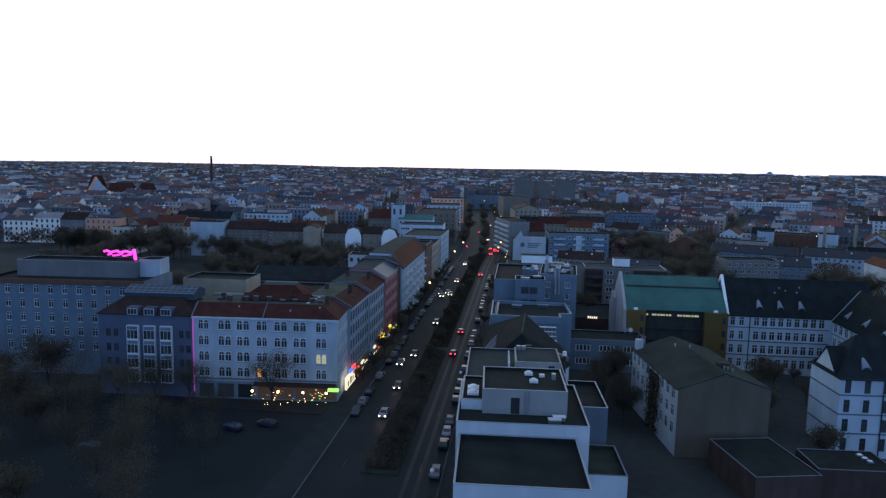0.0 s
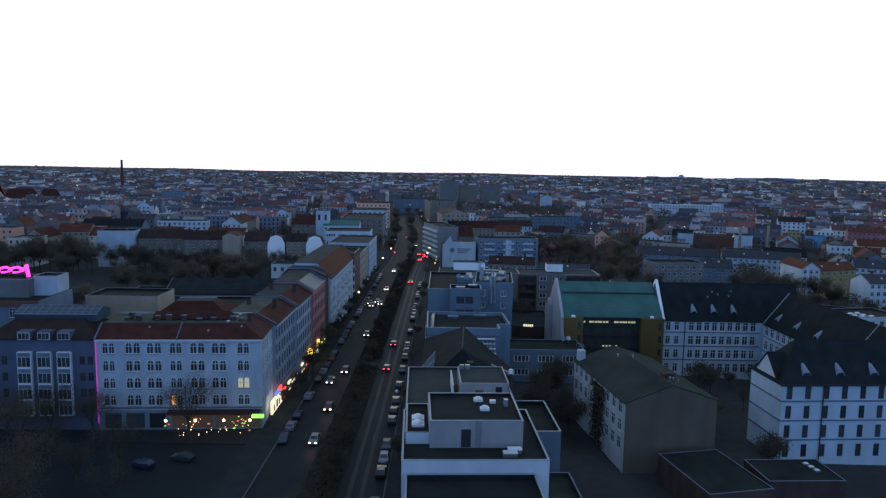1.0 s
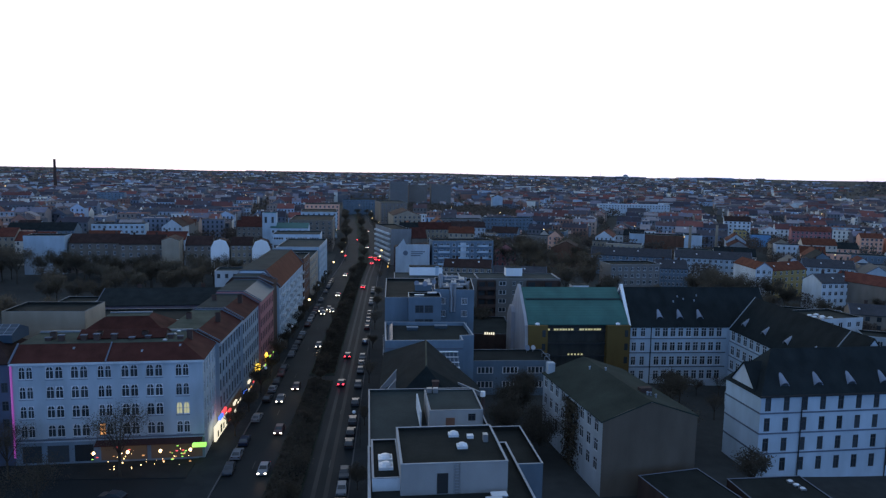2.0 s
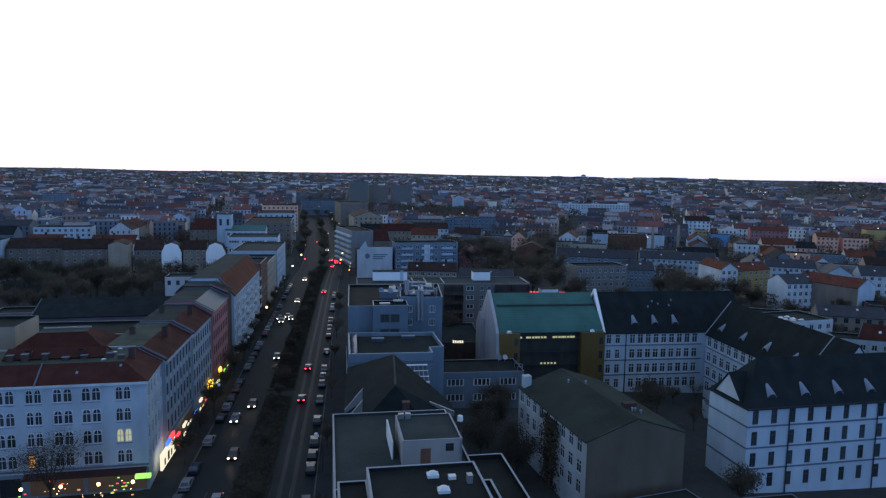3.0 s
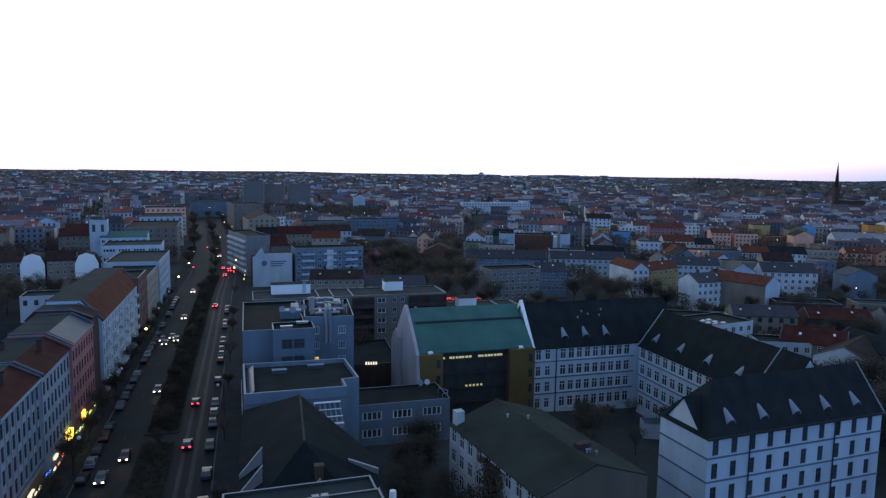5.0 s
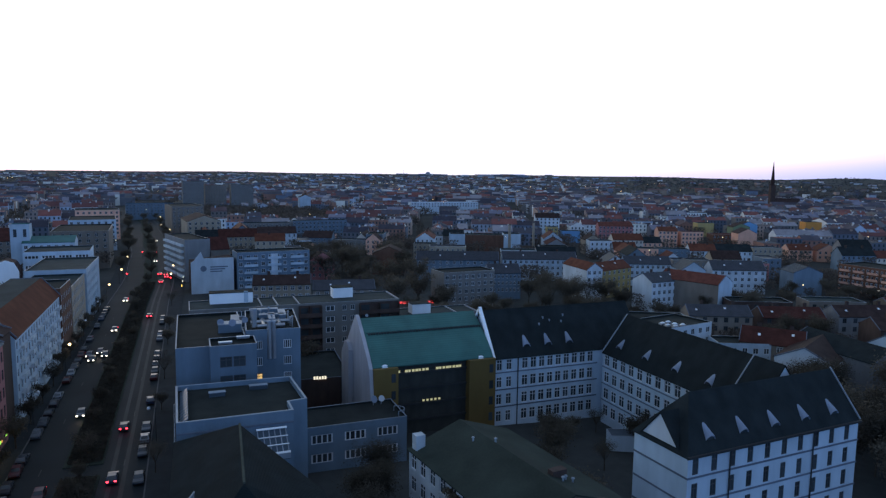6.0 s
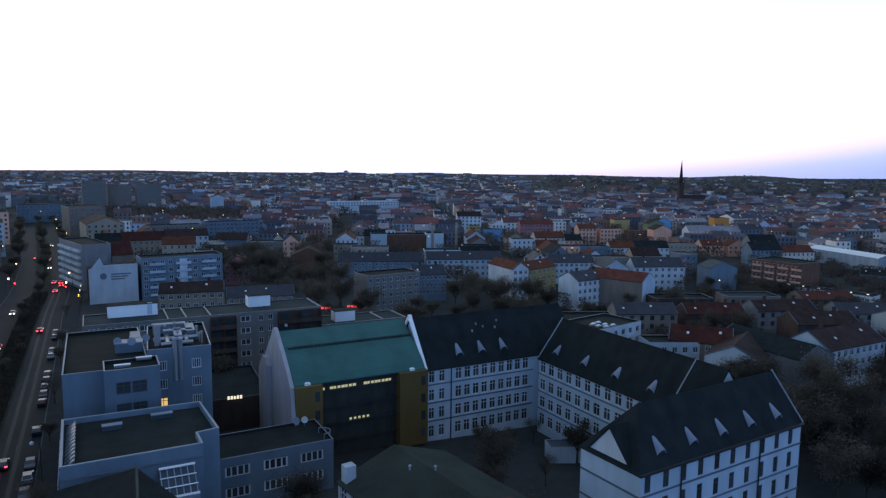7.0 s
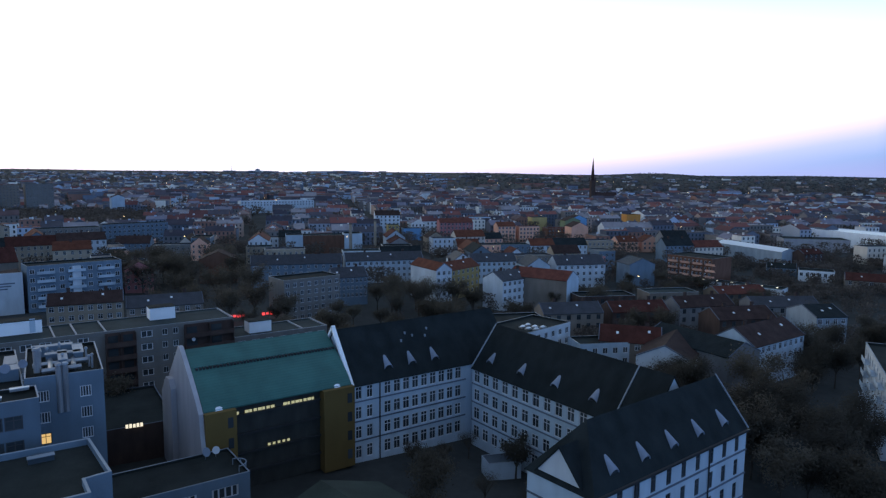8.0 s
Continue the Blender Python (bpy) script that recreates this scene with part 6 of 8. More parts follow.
for k, (a, b) in enumerate(((10.5, 4.5), (11.5, 5.2), (12.2, 4.6), (9.0, 18.0), (7.0, 21.0))):
    sh = Shape(); z = 14.0 + 3.0 * (1 - abs(a - 8.8) / 8.8)
    sh.tube((a, b, z - 0.3), (a, b, z + 0.7), 0.15, 0.15)
    sh.dome((a, b, z + 0.7), 0.25, 0.25, 0.2)
    part("vent_pipe", sh, M["trim"], grey)
add_box(grey, "chimney", (9.8, 5.6, 15.4), (12.0, 6.8, 17.5), "stack", "sooty brick chimney stack")
iv, ir = Shape(), random.Random(21)
for k in range(1700):
    b, z = 13.0 + ir.gauss(0, 1.7), 13.2 * (1 - ir.random() ** 1.6)
    c = Vector((-0.05 - 0.3 * ir.random(), b, z))
    u = Vector((ir.uniform(-0.3, 0.3), ir.uniform(-1, 1), ir.uniform(-1, 1))).normalized() * 0.28
    v = u.orthogonal().normalized() * 0.2
    iv.face([c - u, c + v, c + u, c - v])
part("ivy", iv, M["ivy"], grey, "brown climbing ivy on the side wall")
house("garage_row", "low brown flat garages with a thin light roof edge", "garage", 45.2, 120.6, 12.0, 11.4, 15.4, 4.6, "flat", 0, "darkbrick", "felt", base=-1.6, coping="course", parapet=0.12)
house("garage_row", "low brown flat garages with a thin light roof edge", "garage", 57.2, 126.4, 3.0, 13.0, 8.4, 4.2, "flat", 0, "darkbrick", "felt", base=-1.6, coping="course", parapet=0.12)
for k in range(3):
    d = thing("roof_light", "small pale roof light on the garages", "skylight", pose(66.4 + k * 0.25, 133.0 - k * 1.3, 4.2, 0, 0, 3), "garage roof lights")
    sh = Shape(); sh.box(0, 0, 0, 1.0, 0.8, 0.25)
    part("kerb_frame", sh, M["metal"], d)
    sh = Shape(); sh.dome((0.5, 0.4, 0.25), 0.48, 0.38, 0.2)
    part("dome", sh, M["dome"], d)


# ---- middle distance: single houses with a look of their own ----
def rows_of(n, top, step=3.3, height=1.8):
    return storeys(n, top, step, height)


fw = thing("fire_wall_house", "house with a white street gable bearing a faded emblem", "house", pose(3.0, 384.0, -1.0, 0, 0, 4))
g = Shape(); g.prism([(0, 0), (18.0, 0), (18.0, 16.5), (5.4, 16.5), (4.2, 19.5), (1.0, 15.4), (0, 15.0)], "y", 0, 0.5)
part("gable_wall", g, M["white"], fw)
g = Shape(); g.prism([(0.2, 0), (17.8, 0), (17.8, 16.2), (0.2, 14.6)], "y", 0.51, 14)
part("body", g, M["tile_brown"], fw)
g = Shape(); g.tube((5.2, -0.02, 12.0), (5.2, -0.1, 12.0), 1.3, 1.3, 16)
part("emblem", g, M["course"], fw)
for k in range(3):
    g = Shape(); g.box(8.0, -0.06, 12.4 - k * 1.0, 15.5 - k * 1.2, -0.01, 12.9 - k * 1.0)
    part("letter_bar", g, M["course"], fw)
bal = house("balcony_house", "pale apartment house with balcony bands", "house", 22.4, 385.0, 6, 33.0, 12.0, 17.0, "flat", 0, "blue", "felt",
            {"front": (even(10, 33.0, 1.7), rows_of(5, 16.2, 3.2), "plain")}, base=-1.5)
for i in range(3):
    for j in range(5):
        sh = Shape(); x0, z0 = 3 + i * 10.5, 3.0 + j * 3.2
        sh.box(x0, -1.3, z0, x0 + 6.0, -0.01, z0 + 0.2)
        sh.box(x0, -1.35, z0, x0 + 6.0, -1.2, z0 + 1.1)
        part("balcony", sh, M["cool"], bal)
sh = Shape(); sh.box(15.0, -0.9, 0.5, 18.0, -0.01, 18.0)
part("stair_bay", sh, M["white"], bal)
slab = house("balcony_tower", "tall dark street block with white balcony bands", "building", 0.6, 418.0, 15.0, 12.0, 38.0, 20.0, "flat", 0, "grey", "felt", base=-0.5)
for j in range(6):
    for k in range(3):
        sh = Shape()
        sh.box(-1.3, 1.5 + k * 12.2, 2.6 + j * 3.0, -0.02, 11.6 + k * 12.2, 3.6 + j * 3.0)
        part("balcony", sh, M["white"], slab)
house("gabled_house", "house with steep red roof beside the gable", "house", 12.5, 420.0, 10, 9.0, 12.0, 15.5, "gable", 5.5, "tan", "tile_red", base=-0.5)

HOUSES = [
    # name, label, x, y, ang, w, d, eave, roof, rh, wall, roofm, cols, rows
    ("panel_apartment_block", "grey flat-roofed slab with concrete balconies", 100.8, 330.6, 5, 24, 13, 12.5, "flat", 0, "panel", "felt", 8, 5),
    ("white_gable_house", "white house with blank gable and dark roof", 184.5, 304.2, 5, 20, 12, 9.4, "gable", 3.2, "white", "slate_blue", 7, 4),
    ("red_roof_house", "white house with red tiled roof", 170.6, 332.4, -3, 8, 23, 11.4, "gable_y", 2.8, "white", "tile_orange", 3, 4),
    ("red_roof_house", "ochre house with brown roof", 180.6, 335.2, 18, 22, 10, 10.2, "gable", 3.2, "lemon", "tile_orange", 6, 4),
    ("fire_wall_house", "house with pale blue gable and long red roof", 204.2, 287.4, 22, 12.5, 27, 10.2, "gable_y", 3.2, "tan", "tile_rust", 0, 0),
    ("row_house", "grey-blue house with dark roof", 130.0, 350, -12, 15, 11, 9.0, "gable", 3.6, "blue", "slate_blue", 8, 3),
    ("row_house", "pale blue row house with dark roof", 205.0, 368, -22, 10, 16, 9.0, "gable_y", 3.6, "white", "slate_blue", 0, 0),
    ("row_house", "white house with rows of windows", 214.5, 365, -22, 24, 11, 8.2, "gable", 3.6, "cool", "slate_blue", 9, 3),
    ("brick_apartment_block", "orange-brown block with balconies and white roof edge", 306.2, 315.6, -86, 25, 19, 11.0, "flat", 0, "brick", "felt", 11, 4),
    ("row_house", "white house with rows of windows and dark roof", 242.0, 332, -22, 26, 12, 8.6, "gable", 4.0, "white", "slate_blue", 8, 4),
    ("fire_wall_house", "house with tall grey-blue blank gable", 277.0, 316, -22, 14, 14, 8.0, "gable_y", 3.0, "blue", "slate_blue", 0, 0),
    ("fire_wall_house", "house with pale blue blank gable", 228.0, 338, -22, 12, 16, 8.2, "gable_y", 4.0, "cool", "slate_blue", 0, 0),
    ("red_roof_house", "low house with red tiled roof", 212.0, 332, -22, 16, 10, 4.5, "gable", 3.5, "buff", "tile_rust", 4, 2),
    ("long_shed", "long white shed with pale roof", 416.0, 314, -16.7, 12, 59, 6.0, "gable_y", 1.8, "stucco", "dome", 0, 0),
    ("red_roof_house", "small brown house with dark red roof", 421.0, 303.0, -16.7, 15, 9, 5.6, "gable", 2.6, "darkbrick", "tile_red", 4, 2),
    ("white_house", "small pale house among trees", 375.0, 300.0, -58, 15, 9, 1.6, "gable", 2.2, "blue", "felt", 5, 1),
    ("brown_house", "long brown house with rust-red roof", 362.0, 252.0, -62, 40, 11, 2.2, "gable", 3.0, "tan", "tile_red", 9, 1),
    ("long_shed", "long white hall with flat roof", 370.0, 279.5, -62, 17, 11, 2.2, "flat", 0, "bright", "felt", 6, 1),
    ("long_shed", "long pale hall with flat roof", 500.0, 359, -47, 45, 20, 5.5, "flat", 0, "gable_pale", "felt", 0, 0),
    ("long_shed", "bright white hall with flat roof", 578.0, 384, -103, 75, 30, 8.0, "flat", 0, "bright", "dome", 0, 0),
    # wall colour stands for the bright light on these two houses
    ("peach_house", "peach lit house with orange roof", 384.0, 416, -23, 16, 12, 4.8, "gable", 3.5, "peach", "tile_orange", 5, 3),
    ("peach_house", "peach gabled house with orange roof", 401.0, 408, -23, 15, 12, 4.6, "gable_y", 4.2, "peach", "tile_orange", 4, 3),
    ("fire_wall_house", "house with pink-grey blank gable", 392.0, 470, -23, 14, 14, 11.0, "gable_y", 3.5, "peach", "tile_brown", 0, 0),
    ("orange_house", "bright orange tall house with flat roof", 552.0, 550, -22, 15, 12, 10.5, "flat", 0, "orange", "felt", 0, 0),
    ("yellow_house", "bright yellow long house", 446.0, 575, -20, 15, 12, 9.4, "flat", 0, "lemon", "felt", 0, 0),
    ("red_house", "salmon house with red roof", 352.0, 512, -22, 15, 12, 10.0, "gable", 3.0, "peach", "tile_orange", 5, 4),
    ("red_house", "red-roofed house with white balconies", 368.0, 504, -22, 17, 12, 9.0, "flat", 0, "peach", "tile_rust", 6, 4),
    ("red_house", "pink house with dark roof", 318.0, 545, -22, 28, 12, 12.0, "gable", 3.0, "pink", "tile_rust", 9, 4),
    ("brick_house", "brown house with red roof", 386.0, 490, -22, 24, 13, 8.0, "flat", 0, "brick", "tile_rust", 8, 3),
    ("olive_house", "house with olive blank gable", 425.0, 510, -22, 14, 12, 12.0, "gable_y", 3.0, "olive", "tile_brown", 0, 0),
    ("blue_house", "house with blue blank gable", 442.0, 520, -22, 15, 12, 12.5, "gable_y", 3.0, "sky_blue", "tile_brown", 0, 0),
    ("blue_house", "house with bright sky-blue wall", 295.0, 564, -22, 15, 10, 6.0, "flat", 0, "sky_blue", "felt", 0, 0),
    ("yellow_house", "pale yellow house with flat roof", 284.0, 570, -22, 9, 10, 9.0, "flat", 0, "lemon", "felt", 3, 3),
    ("white_house", "tall white house with brown roof", 300.0, 620, -22, 22, 12, 14.0, "gable", 4.0, "white", "tile_brown", 6, 4),
    ("warehouse", "brown block with white end walls", 178.0, 520, -20, 44, 14, 9.4, "flat", 0, "brick", "felt", 0, 0),
    ("fire_wall_house", "house with pale blue end wall", 176.5, 519, -20, 11, 13.5, 10.0, "flat", 0, "cool", "felt", 0, 0),
    ("fire_wall_house", "house with pale blue end wall", 213.0, 506, -20, 12, 13.5, 10.4, "flat", 0, "cool", "felt", 0, 0),
    ("row_house", "long slate-blue roofed row house", 116.0, 412, -20, 44, 12, 8.0, "gable", 4.0, "blue", "slate_blue", 12, 3),
    ("row_house", "pale row house with many windows", 160.0, 398, -20, 40, 12, 8.5, "gable", 3.6, "cool", "slate_blue", 14, 3),
    ("brick_house", "red-brown house with blank gable", 98.0, 436, -20, 18, 14, 9.0, "gable_y", 4.0, "brick", "tile_brown", 0, 0),
    ("apartment_slab", "pale blue long slab with regular windows", 80.0, 612, 4, 44, 12, 14.0, "flat", 0, "blue", "felt", 14, 5),
    ("apartment_slab", "buff long slab with balconies", 40.0, 606, 4, 38, 12, 13.0, "flat", 0, "panel", "felt", 12, 5),
    ("low_house", "low buff house with window row", 24.5, 336, -10, 22, 10, 11.0, "gable", 3.0, "buff", "tile_brown", 8, 2),
    ("low_house", "dark low house with slate roof", 47.0, 332, -10, 24, 11, 8.5, "gable", 3.0, "tan", "slate_blue", 7, 2),
    ("high_rise", "grey-white residential tower with many windows", -2.4, 968, 4, 25, 16, 38.0, "flat", 0, "panel", "felt", 8, 12),
    ("high_rise", "dark residential tower with many windows", 24.0, 985, 4, 26, 16, 33.0, "flat", 0, "tan", "felt", 8, 10),
    ("high_rise", "blue-grey residential tower with many windows", 56.0, 990, 4, 28, 16, 34.0, "flat", 0, "panel", "felt", 9, 10),
    ("apartment_slab", "pale blue slab at the street's end", -58.0, 852, 6, 47, 13, 17.0, "flat", 0, "blue", "felt", 14, 4),
    ("apartment_slab", "long white slab with dark window band", 286.0, 945, -2, 98, 14, 12.0, "flat", 0, "white", "dome", 24, 2),
    ("white_house", "white cube-like gable house", 137.0, 946, 0, 14, 14, 20.0, "gable_y", 3.0, "cool", "tile_brown", 0, 0),
    ("white_house", "white tall house far to the west", -361.0, 893, 10, 31, 14, 20.0, "flat", 0, "blue", "felt", 8, 5),
    ("white_house", "long white house with windows", -196.0, 490, 8, 33, 12, 15.0, "flat", 0, "cool", "felt", 10, 3),
    ("street_house", "beige street block with flat roof", -76.0, 640, 8, 30, 30, 22.0, "flat", 0, "peach", "felt", 8, 6),
    ("street_house", "white street block with flat roof", -70.0, 565, 6, 28, 40, 20.0, "flat", 0, "cool", "felt", 7, 5),
    ("street_house", "brown street block with flat roof", -66.0, 478, 3, 28, 50, 20.0, "flat", 0, "tan", "felt", 7, 5),
    ("street_house", "beige street block with flat roof", 2.0, 560, 6, 22, 40, 19.0, "gable_y", 4.0, "buff", "tile_brown", 6, 5),
    ("street_house", "dark street block with flat roof", -10.0, 690, 8, 26, 50, 22.0, "flat", 0, "tan", "felt", 7, 6),
    ("flat_roof_workshop", "flat-roofed white workshop with domed roof lights", 124.7, 228.3, 10, 27, 14, 9.5, "flat", 0, "white", "felt", 8, 2),
    ("court_house", "low tan court house with blue-grey slate roof", 168.0, 262.0, -24, 22, 11, 5.2, "gable", 3.0, "tan", "slate_blue", 6, 2),
    ("workshop_wing", "pale wing with windows", 143.0, 221, -24, 15, 9, 6.5, "flat", 0, "cool", "felt", 5, 2),
    ("curved_gable_house", "house with white curved gable and brown roof", 146.4, 204.6, -62, 14, 22, 7.4, "gable_y", 3.4, "white", "tile_brown", 0, 0),
    ("red_roof_house", "low house with red roof and skylights", 151.0, 221.5, -50, 17, 10, 7.2, "gable", 3.6, "tan", "tile_red", 4, 1),
    ("long_row_house", "pale blue house with dark red roof", 176.0, 189.6, 1, 26, 13, 8.6, "gable", 4.0, "cool", "tile_brown", 9, 3),
    ("long_row_house", "long dark-roofed wing with light ridge coping", 161.5, 188.0, -3, 13, 27, 8.4, "gable_y", 3.0, "grey", "tile_dark", 0, 0),
    ("end_gable_house", "pale house with white blank end gable", 228.0, 199.5, -26, 11, 15, 8.6, "gable", 2.8, "stucco", "tile_dark", 4, 3),
    ("court_house", "low court house with red tiled roof", 194.0, 254.0, -24, 22, 11, 4.4, "gable", 3.0, "stack", "tile_red", 5, 2),
    ("court_house", "low court house with brown tiled roof", 219.0, 244.0, -18, 24, 11, 5.0, "gable", 3.2, "grey", "tile_brown", 6, 2),
    ("court_house", "low grey court house with blue-grey slate roof", 248.0, 232.0, -31, 26, 12, 4.2, "gable", 3.0, "grey", "slate_blue", 6, 2),
    ("court_house", "low court house with flat roof", 204.0, 280.0, -24, 24, 11, 4.2, "flat", 0, "darkbrick", "felt", 6, 2),
    ("court_house", "low tan court house with flat felt roof", 232.0, 268.0, -24, 22, 11, 4.8, "flat", 0, "tan", "felt_light", 5, 2),
    ("court_house", "low court house with rust-red tiled roof", 262.0, 256.0, -20, 24, 11, 3.8, "gable", 2.6, "gable_grey", "tile_rust", 6, 2),
    ("court_house", "dark workshop with flat roof", 136.0, 262.0, -24, 26, 13, 5.4, "flat", 0, "stack", "felt", 7, 2),
    ("court_house", "long dark house with slate roof", 210.0, 222.0, -22, 22, 12, 5.6, "gable", 3.2, "darkbrick", "tile_brown", 6, 2),
    ("platform_shed", "long low shed with white roof edges", 309.0, 255.0, 12, 9, 36, 0.8, "flat", 0, "white", "felt_light", 0, 0),
]
for (n, lab, x, y, a, w, d, ev, rf, rh, wl_, rm, nc, nr) in HOUSES:
    win = {}
    if nc:
        ww = min(1.5, w / nc * 0.55)
        win["front"] = (even(nc, w, ww), rows_of(nr, ev - 0.7, 3.1, 1.75), "dark" if n == "court_house" else ("cross" if rf != "flat" else "plain"))
    hs = house(n, lab, "house" if "shed" not in n and "work" not in n else "building", x, y, a, w, d, ev, rf, rh, wl_, rm, win, chimneys=2 if rf == "gable" and w > 12 else 0,
          base=min(-0.6, ground_z(x, y) - 0.6), verge=y < 430, lights=2 if y < 430 else 0, joined=math.hypot(x, y - 80) > 400)
    if lab.startswith("house with pale blue gable"):
        sh = Shape(); b0 = ev - min(-0.6, ground_z(x, y) - 0.6)
        sh.prism([(0, 0), (w, 0), (w, b0), (w / 2, b0 + rh), (0, b0)], "y", -0.12, -0.01)
        part("gable_render", sh, M["cool"], hs, "pale blue rendered gable")
    if n == "brick_apartment_block":
        for k in range(4):
            for j in range(4):
                sh = Shape()
                sh.box(1.2 + k * 7.0, -1.1, 2.6 + j * 3.1, 6.2 + k * 7.0, -0.01, 2.75 + j * 3.1)
                sh.box(1.2 + k * 7.0, -1.1, 2.75 + j * 3.1, 6.2 + k * 7.0, -1.0, 3.7 + j * 3.1)
                part("balcony", sh, M["peach"], hs)

for a, b in ((12.5, 6.5), (15.5, 7.0), (12.0, 4.0), (15.2, 4.2), (13.0, 2.0), (16.4, 2.2), (3.0, 9.5)):
    ca, sa = math.cos(radians(10)), math.sin(radians(10))
    d = thing("roof_light", "white domed roof light on the workshop", "skylight", pose(124.7 + a * ca - b * sa, 228.3 + a * sa + b * ca, 9.5, 0, 0, 10))
    sh = Shape(); sh.box(-1.0, -0.6, 0, 1.0, 0.6, 0.4)
    part("kerb_frame", sh, M["metal"], d)
    sh = Shape(); sh.dome((0, 0, 0.4), 0.95, 0.55, 0.4, 0, 10)
    part("dome", sh, M["dome"], d)

cb = house("corner_block", "white apartment block with stacked balconies", "apartment block", 163.0, 138.0, 30, 32.0, 14.0, 13.4, "flat", 0, "white", "felt",
           {"back": (even(9, 32.0, 1.5), rows_of(5, 12.6, 3.0), "plain"), "left": (even(3, 14.0, 1.4), rows_of(5, 12.6, 3.0), "plain")}, base=-3.8)
for j in range(5):
    for k in range(3):
        sh = Shape()
        sh.box(2.5 + k * 10, 14.02, 2.4 + j * 3.0, 8.0 + k * 10, 15.2, 2.58 + j * 3.0)
        sh.box(2.5 + k * 10, 15.1, 2.4 + j * 3.0, 8.0 + k * 10, 15.2, 3.5 + j * 3.0)
        part("balcony", sh, M["cool"], cb)

for k in range(6):
    x, y = 307.5 - k * 1.5, 256.5 + k * 6.6
    e = thing("platform_lamp", "white glowing lamp on a post beside the platform", "lamp", pose(x, y, ground_z(x, y)), "platform lamps")
    sh = Shape(); sh.tube((0, 0, 0), (0, 0, 5.4), 0.08, 0.06, 6)
    part("pole", sh, M["dark_metal"], e)
    sh = Shape(); sh.box(-0.35, -0.35, 5.4, 0.35, 0.35, 5.75)
    part("lamp_head", sh, M["sign_white"], e)

# twin thin chimneys, factory chimney, church
for x, y, h in ((213.0, 497, 22.0), (240.0, 512, 22.0)):
    c = thing("chimney_stack", "thin pale concrete chimney", "chimney", pose(x, y, -4), "twin chimneys")
    sh = Shape(); sh.tube((0, 0, 0), (0, 0, h), 1.1, 0.9, 12)
    part("shaft", sh, M["buff"], c)
    sh = Shape(); sh.tube((0, 0, h), (0, 0, h + 0.6), 1.15, 1.15, 12)
    part("rim", sh, M["dark_metal"], c)
c = thing("chimney_stack", "tall dark factory chimney", "chimney", pose(-686, 1474, 0))
sh = Shape(); sh.tube((0, 0, 0), (0, 0, 63), 3.4, 2.2, 14)
part("shaft", sh, M["darkbrick"], c)
sh = Shape(); sh.tube((0, 0, 62), (0, 0, 64.0), 2.7, 2.7, 14)
part("rim", sh, M["dark_metal"], c)


def church(x, y, ang, tower_h, spire_h, nave, wall, roof, label):
    ch = thing("church", label, "church", pose(x, y, ground_z(x, y), 0, 0, ang))
    sh = Shape(); sh.box(-3.9, -3.9, 0, 3.9, 3.9, tower_h)
    part("tower", sh, M[wall], ch)
    sh = Shape()
    for k in range(8):
        a, b = 2 * math.pi * k / 8, 2 * math.pi * (k + 1) / 8
        sh.face([(3.8 * math.cos(a), 3.8 * math.sin(a), tower_h), (3.8 * math.cos(b), 3.8 * math.sin(b), tower_h), (0, 0, tower_h + spire_h)])
    part("spire", sh, M[roof], ch)
    for sx in (-1, 1):
        for sy in (-1, 1):
            sh = Shape(); sh.tube((sx * 3.9, sy * 3.9, tower_h), (sx * 3.9, sy * 3.9, tower_h + 9), 0.9, 0.05, 6)
            part("pinnacle", sh, M[roof], ch)
    sh = Shape(); sh.prism([(-9, 0), (9, 0), (9, 11), (0, 19), (-9, 11)], "x", 4.6, 4.6 + nave)
    sh.v = [(v[0], v[1], v[2]) for v in sh.v]
    part("nave", sh, M[wall], ch)
    sh = Shape()
    sh.slab([(4.5, -9.6, 10.6), (5 + nave, -9.6, 10.6), (5 + nave, 0, 19.4), (4.5, 0, 19.4)], 0.3)
    sh.slab([(5 + nave, 9.6, 10.6), (4.5, 9.6, 10.6), (4.5, 0, 19.4), (5 + nave, 0, 19.4)], 0.3)
    part("nave_roof", sh, M[roof], ch)
    return ch


church(906, 927, -22, 40, 42, 40, "darkbrick", "tile_brown", "dark brick church with a tall pointed spire")
wc = thing("assembly_hall", "old hall with red steep roofs and pale gables", "building", pose(-505, 800, 0, 0, 0, 16))
for k, (x0, w, hh, rr) in enumerate(((0, 34, 12, 12), (-22, 20, 13, 20), (36, 22, 11, 13))):
    sh = Shape(); sh.prism([(x0, 0), (x0 + w, 0), (x0 + w, hh), (x0 + w / 2, hh + rr * (0.9 if k == 1 else 0.0) + 0.01), (x0, hh)], "y", 0, 16)
    part("wall", sh, M["peach"], wc)
    sh = Shape()
    sh.slab([(x0 - 0.3, -0.5, hh), (x0 + w + 0.3, -0.5, hh), (x0 + w - 4, 8, hh + rr), (x0 + 4, 8, hh + rr)], 0.3)
    sh.slab([(x0 + w + 0.3, 16.5, hh), (x0 - 0.3, 16.5, hh), (x0 + 4, 8, hh + rr), (x0 + w - 4, 8, hh + rr)], 0.3)
    part("roof", sh, M["tile_red"], wc)
sh = Shape(); sh.prism([(-16, 0), (0, 0), (0, 16), (-8, 28), (-16, 16)], "y", -1.2, -0.2)
part("gable", sh, M["cool"], wc)

# ---- the city behind: closed rows round courts ----
rng = random.Random(7)
SPOTS = []


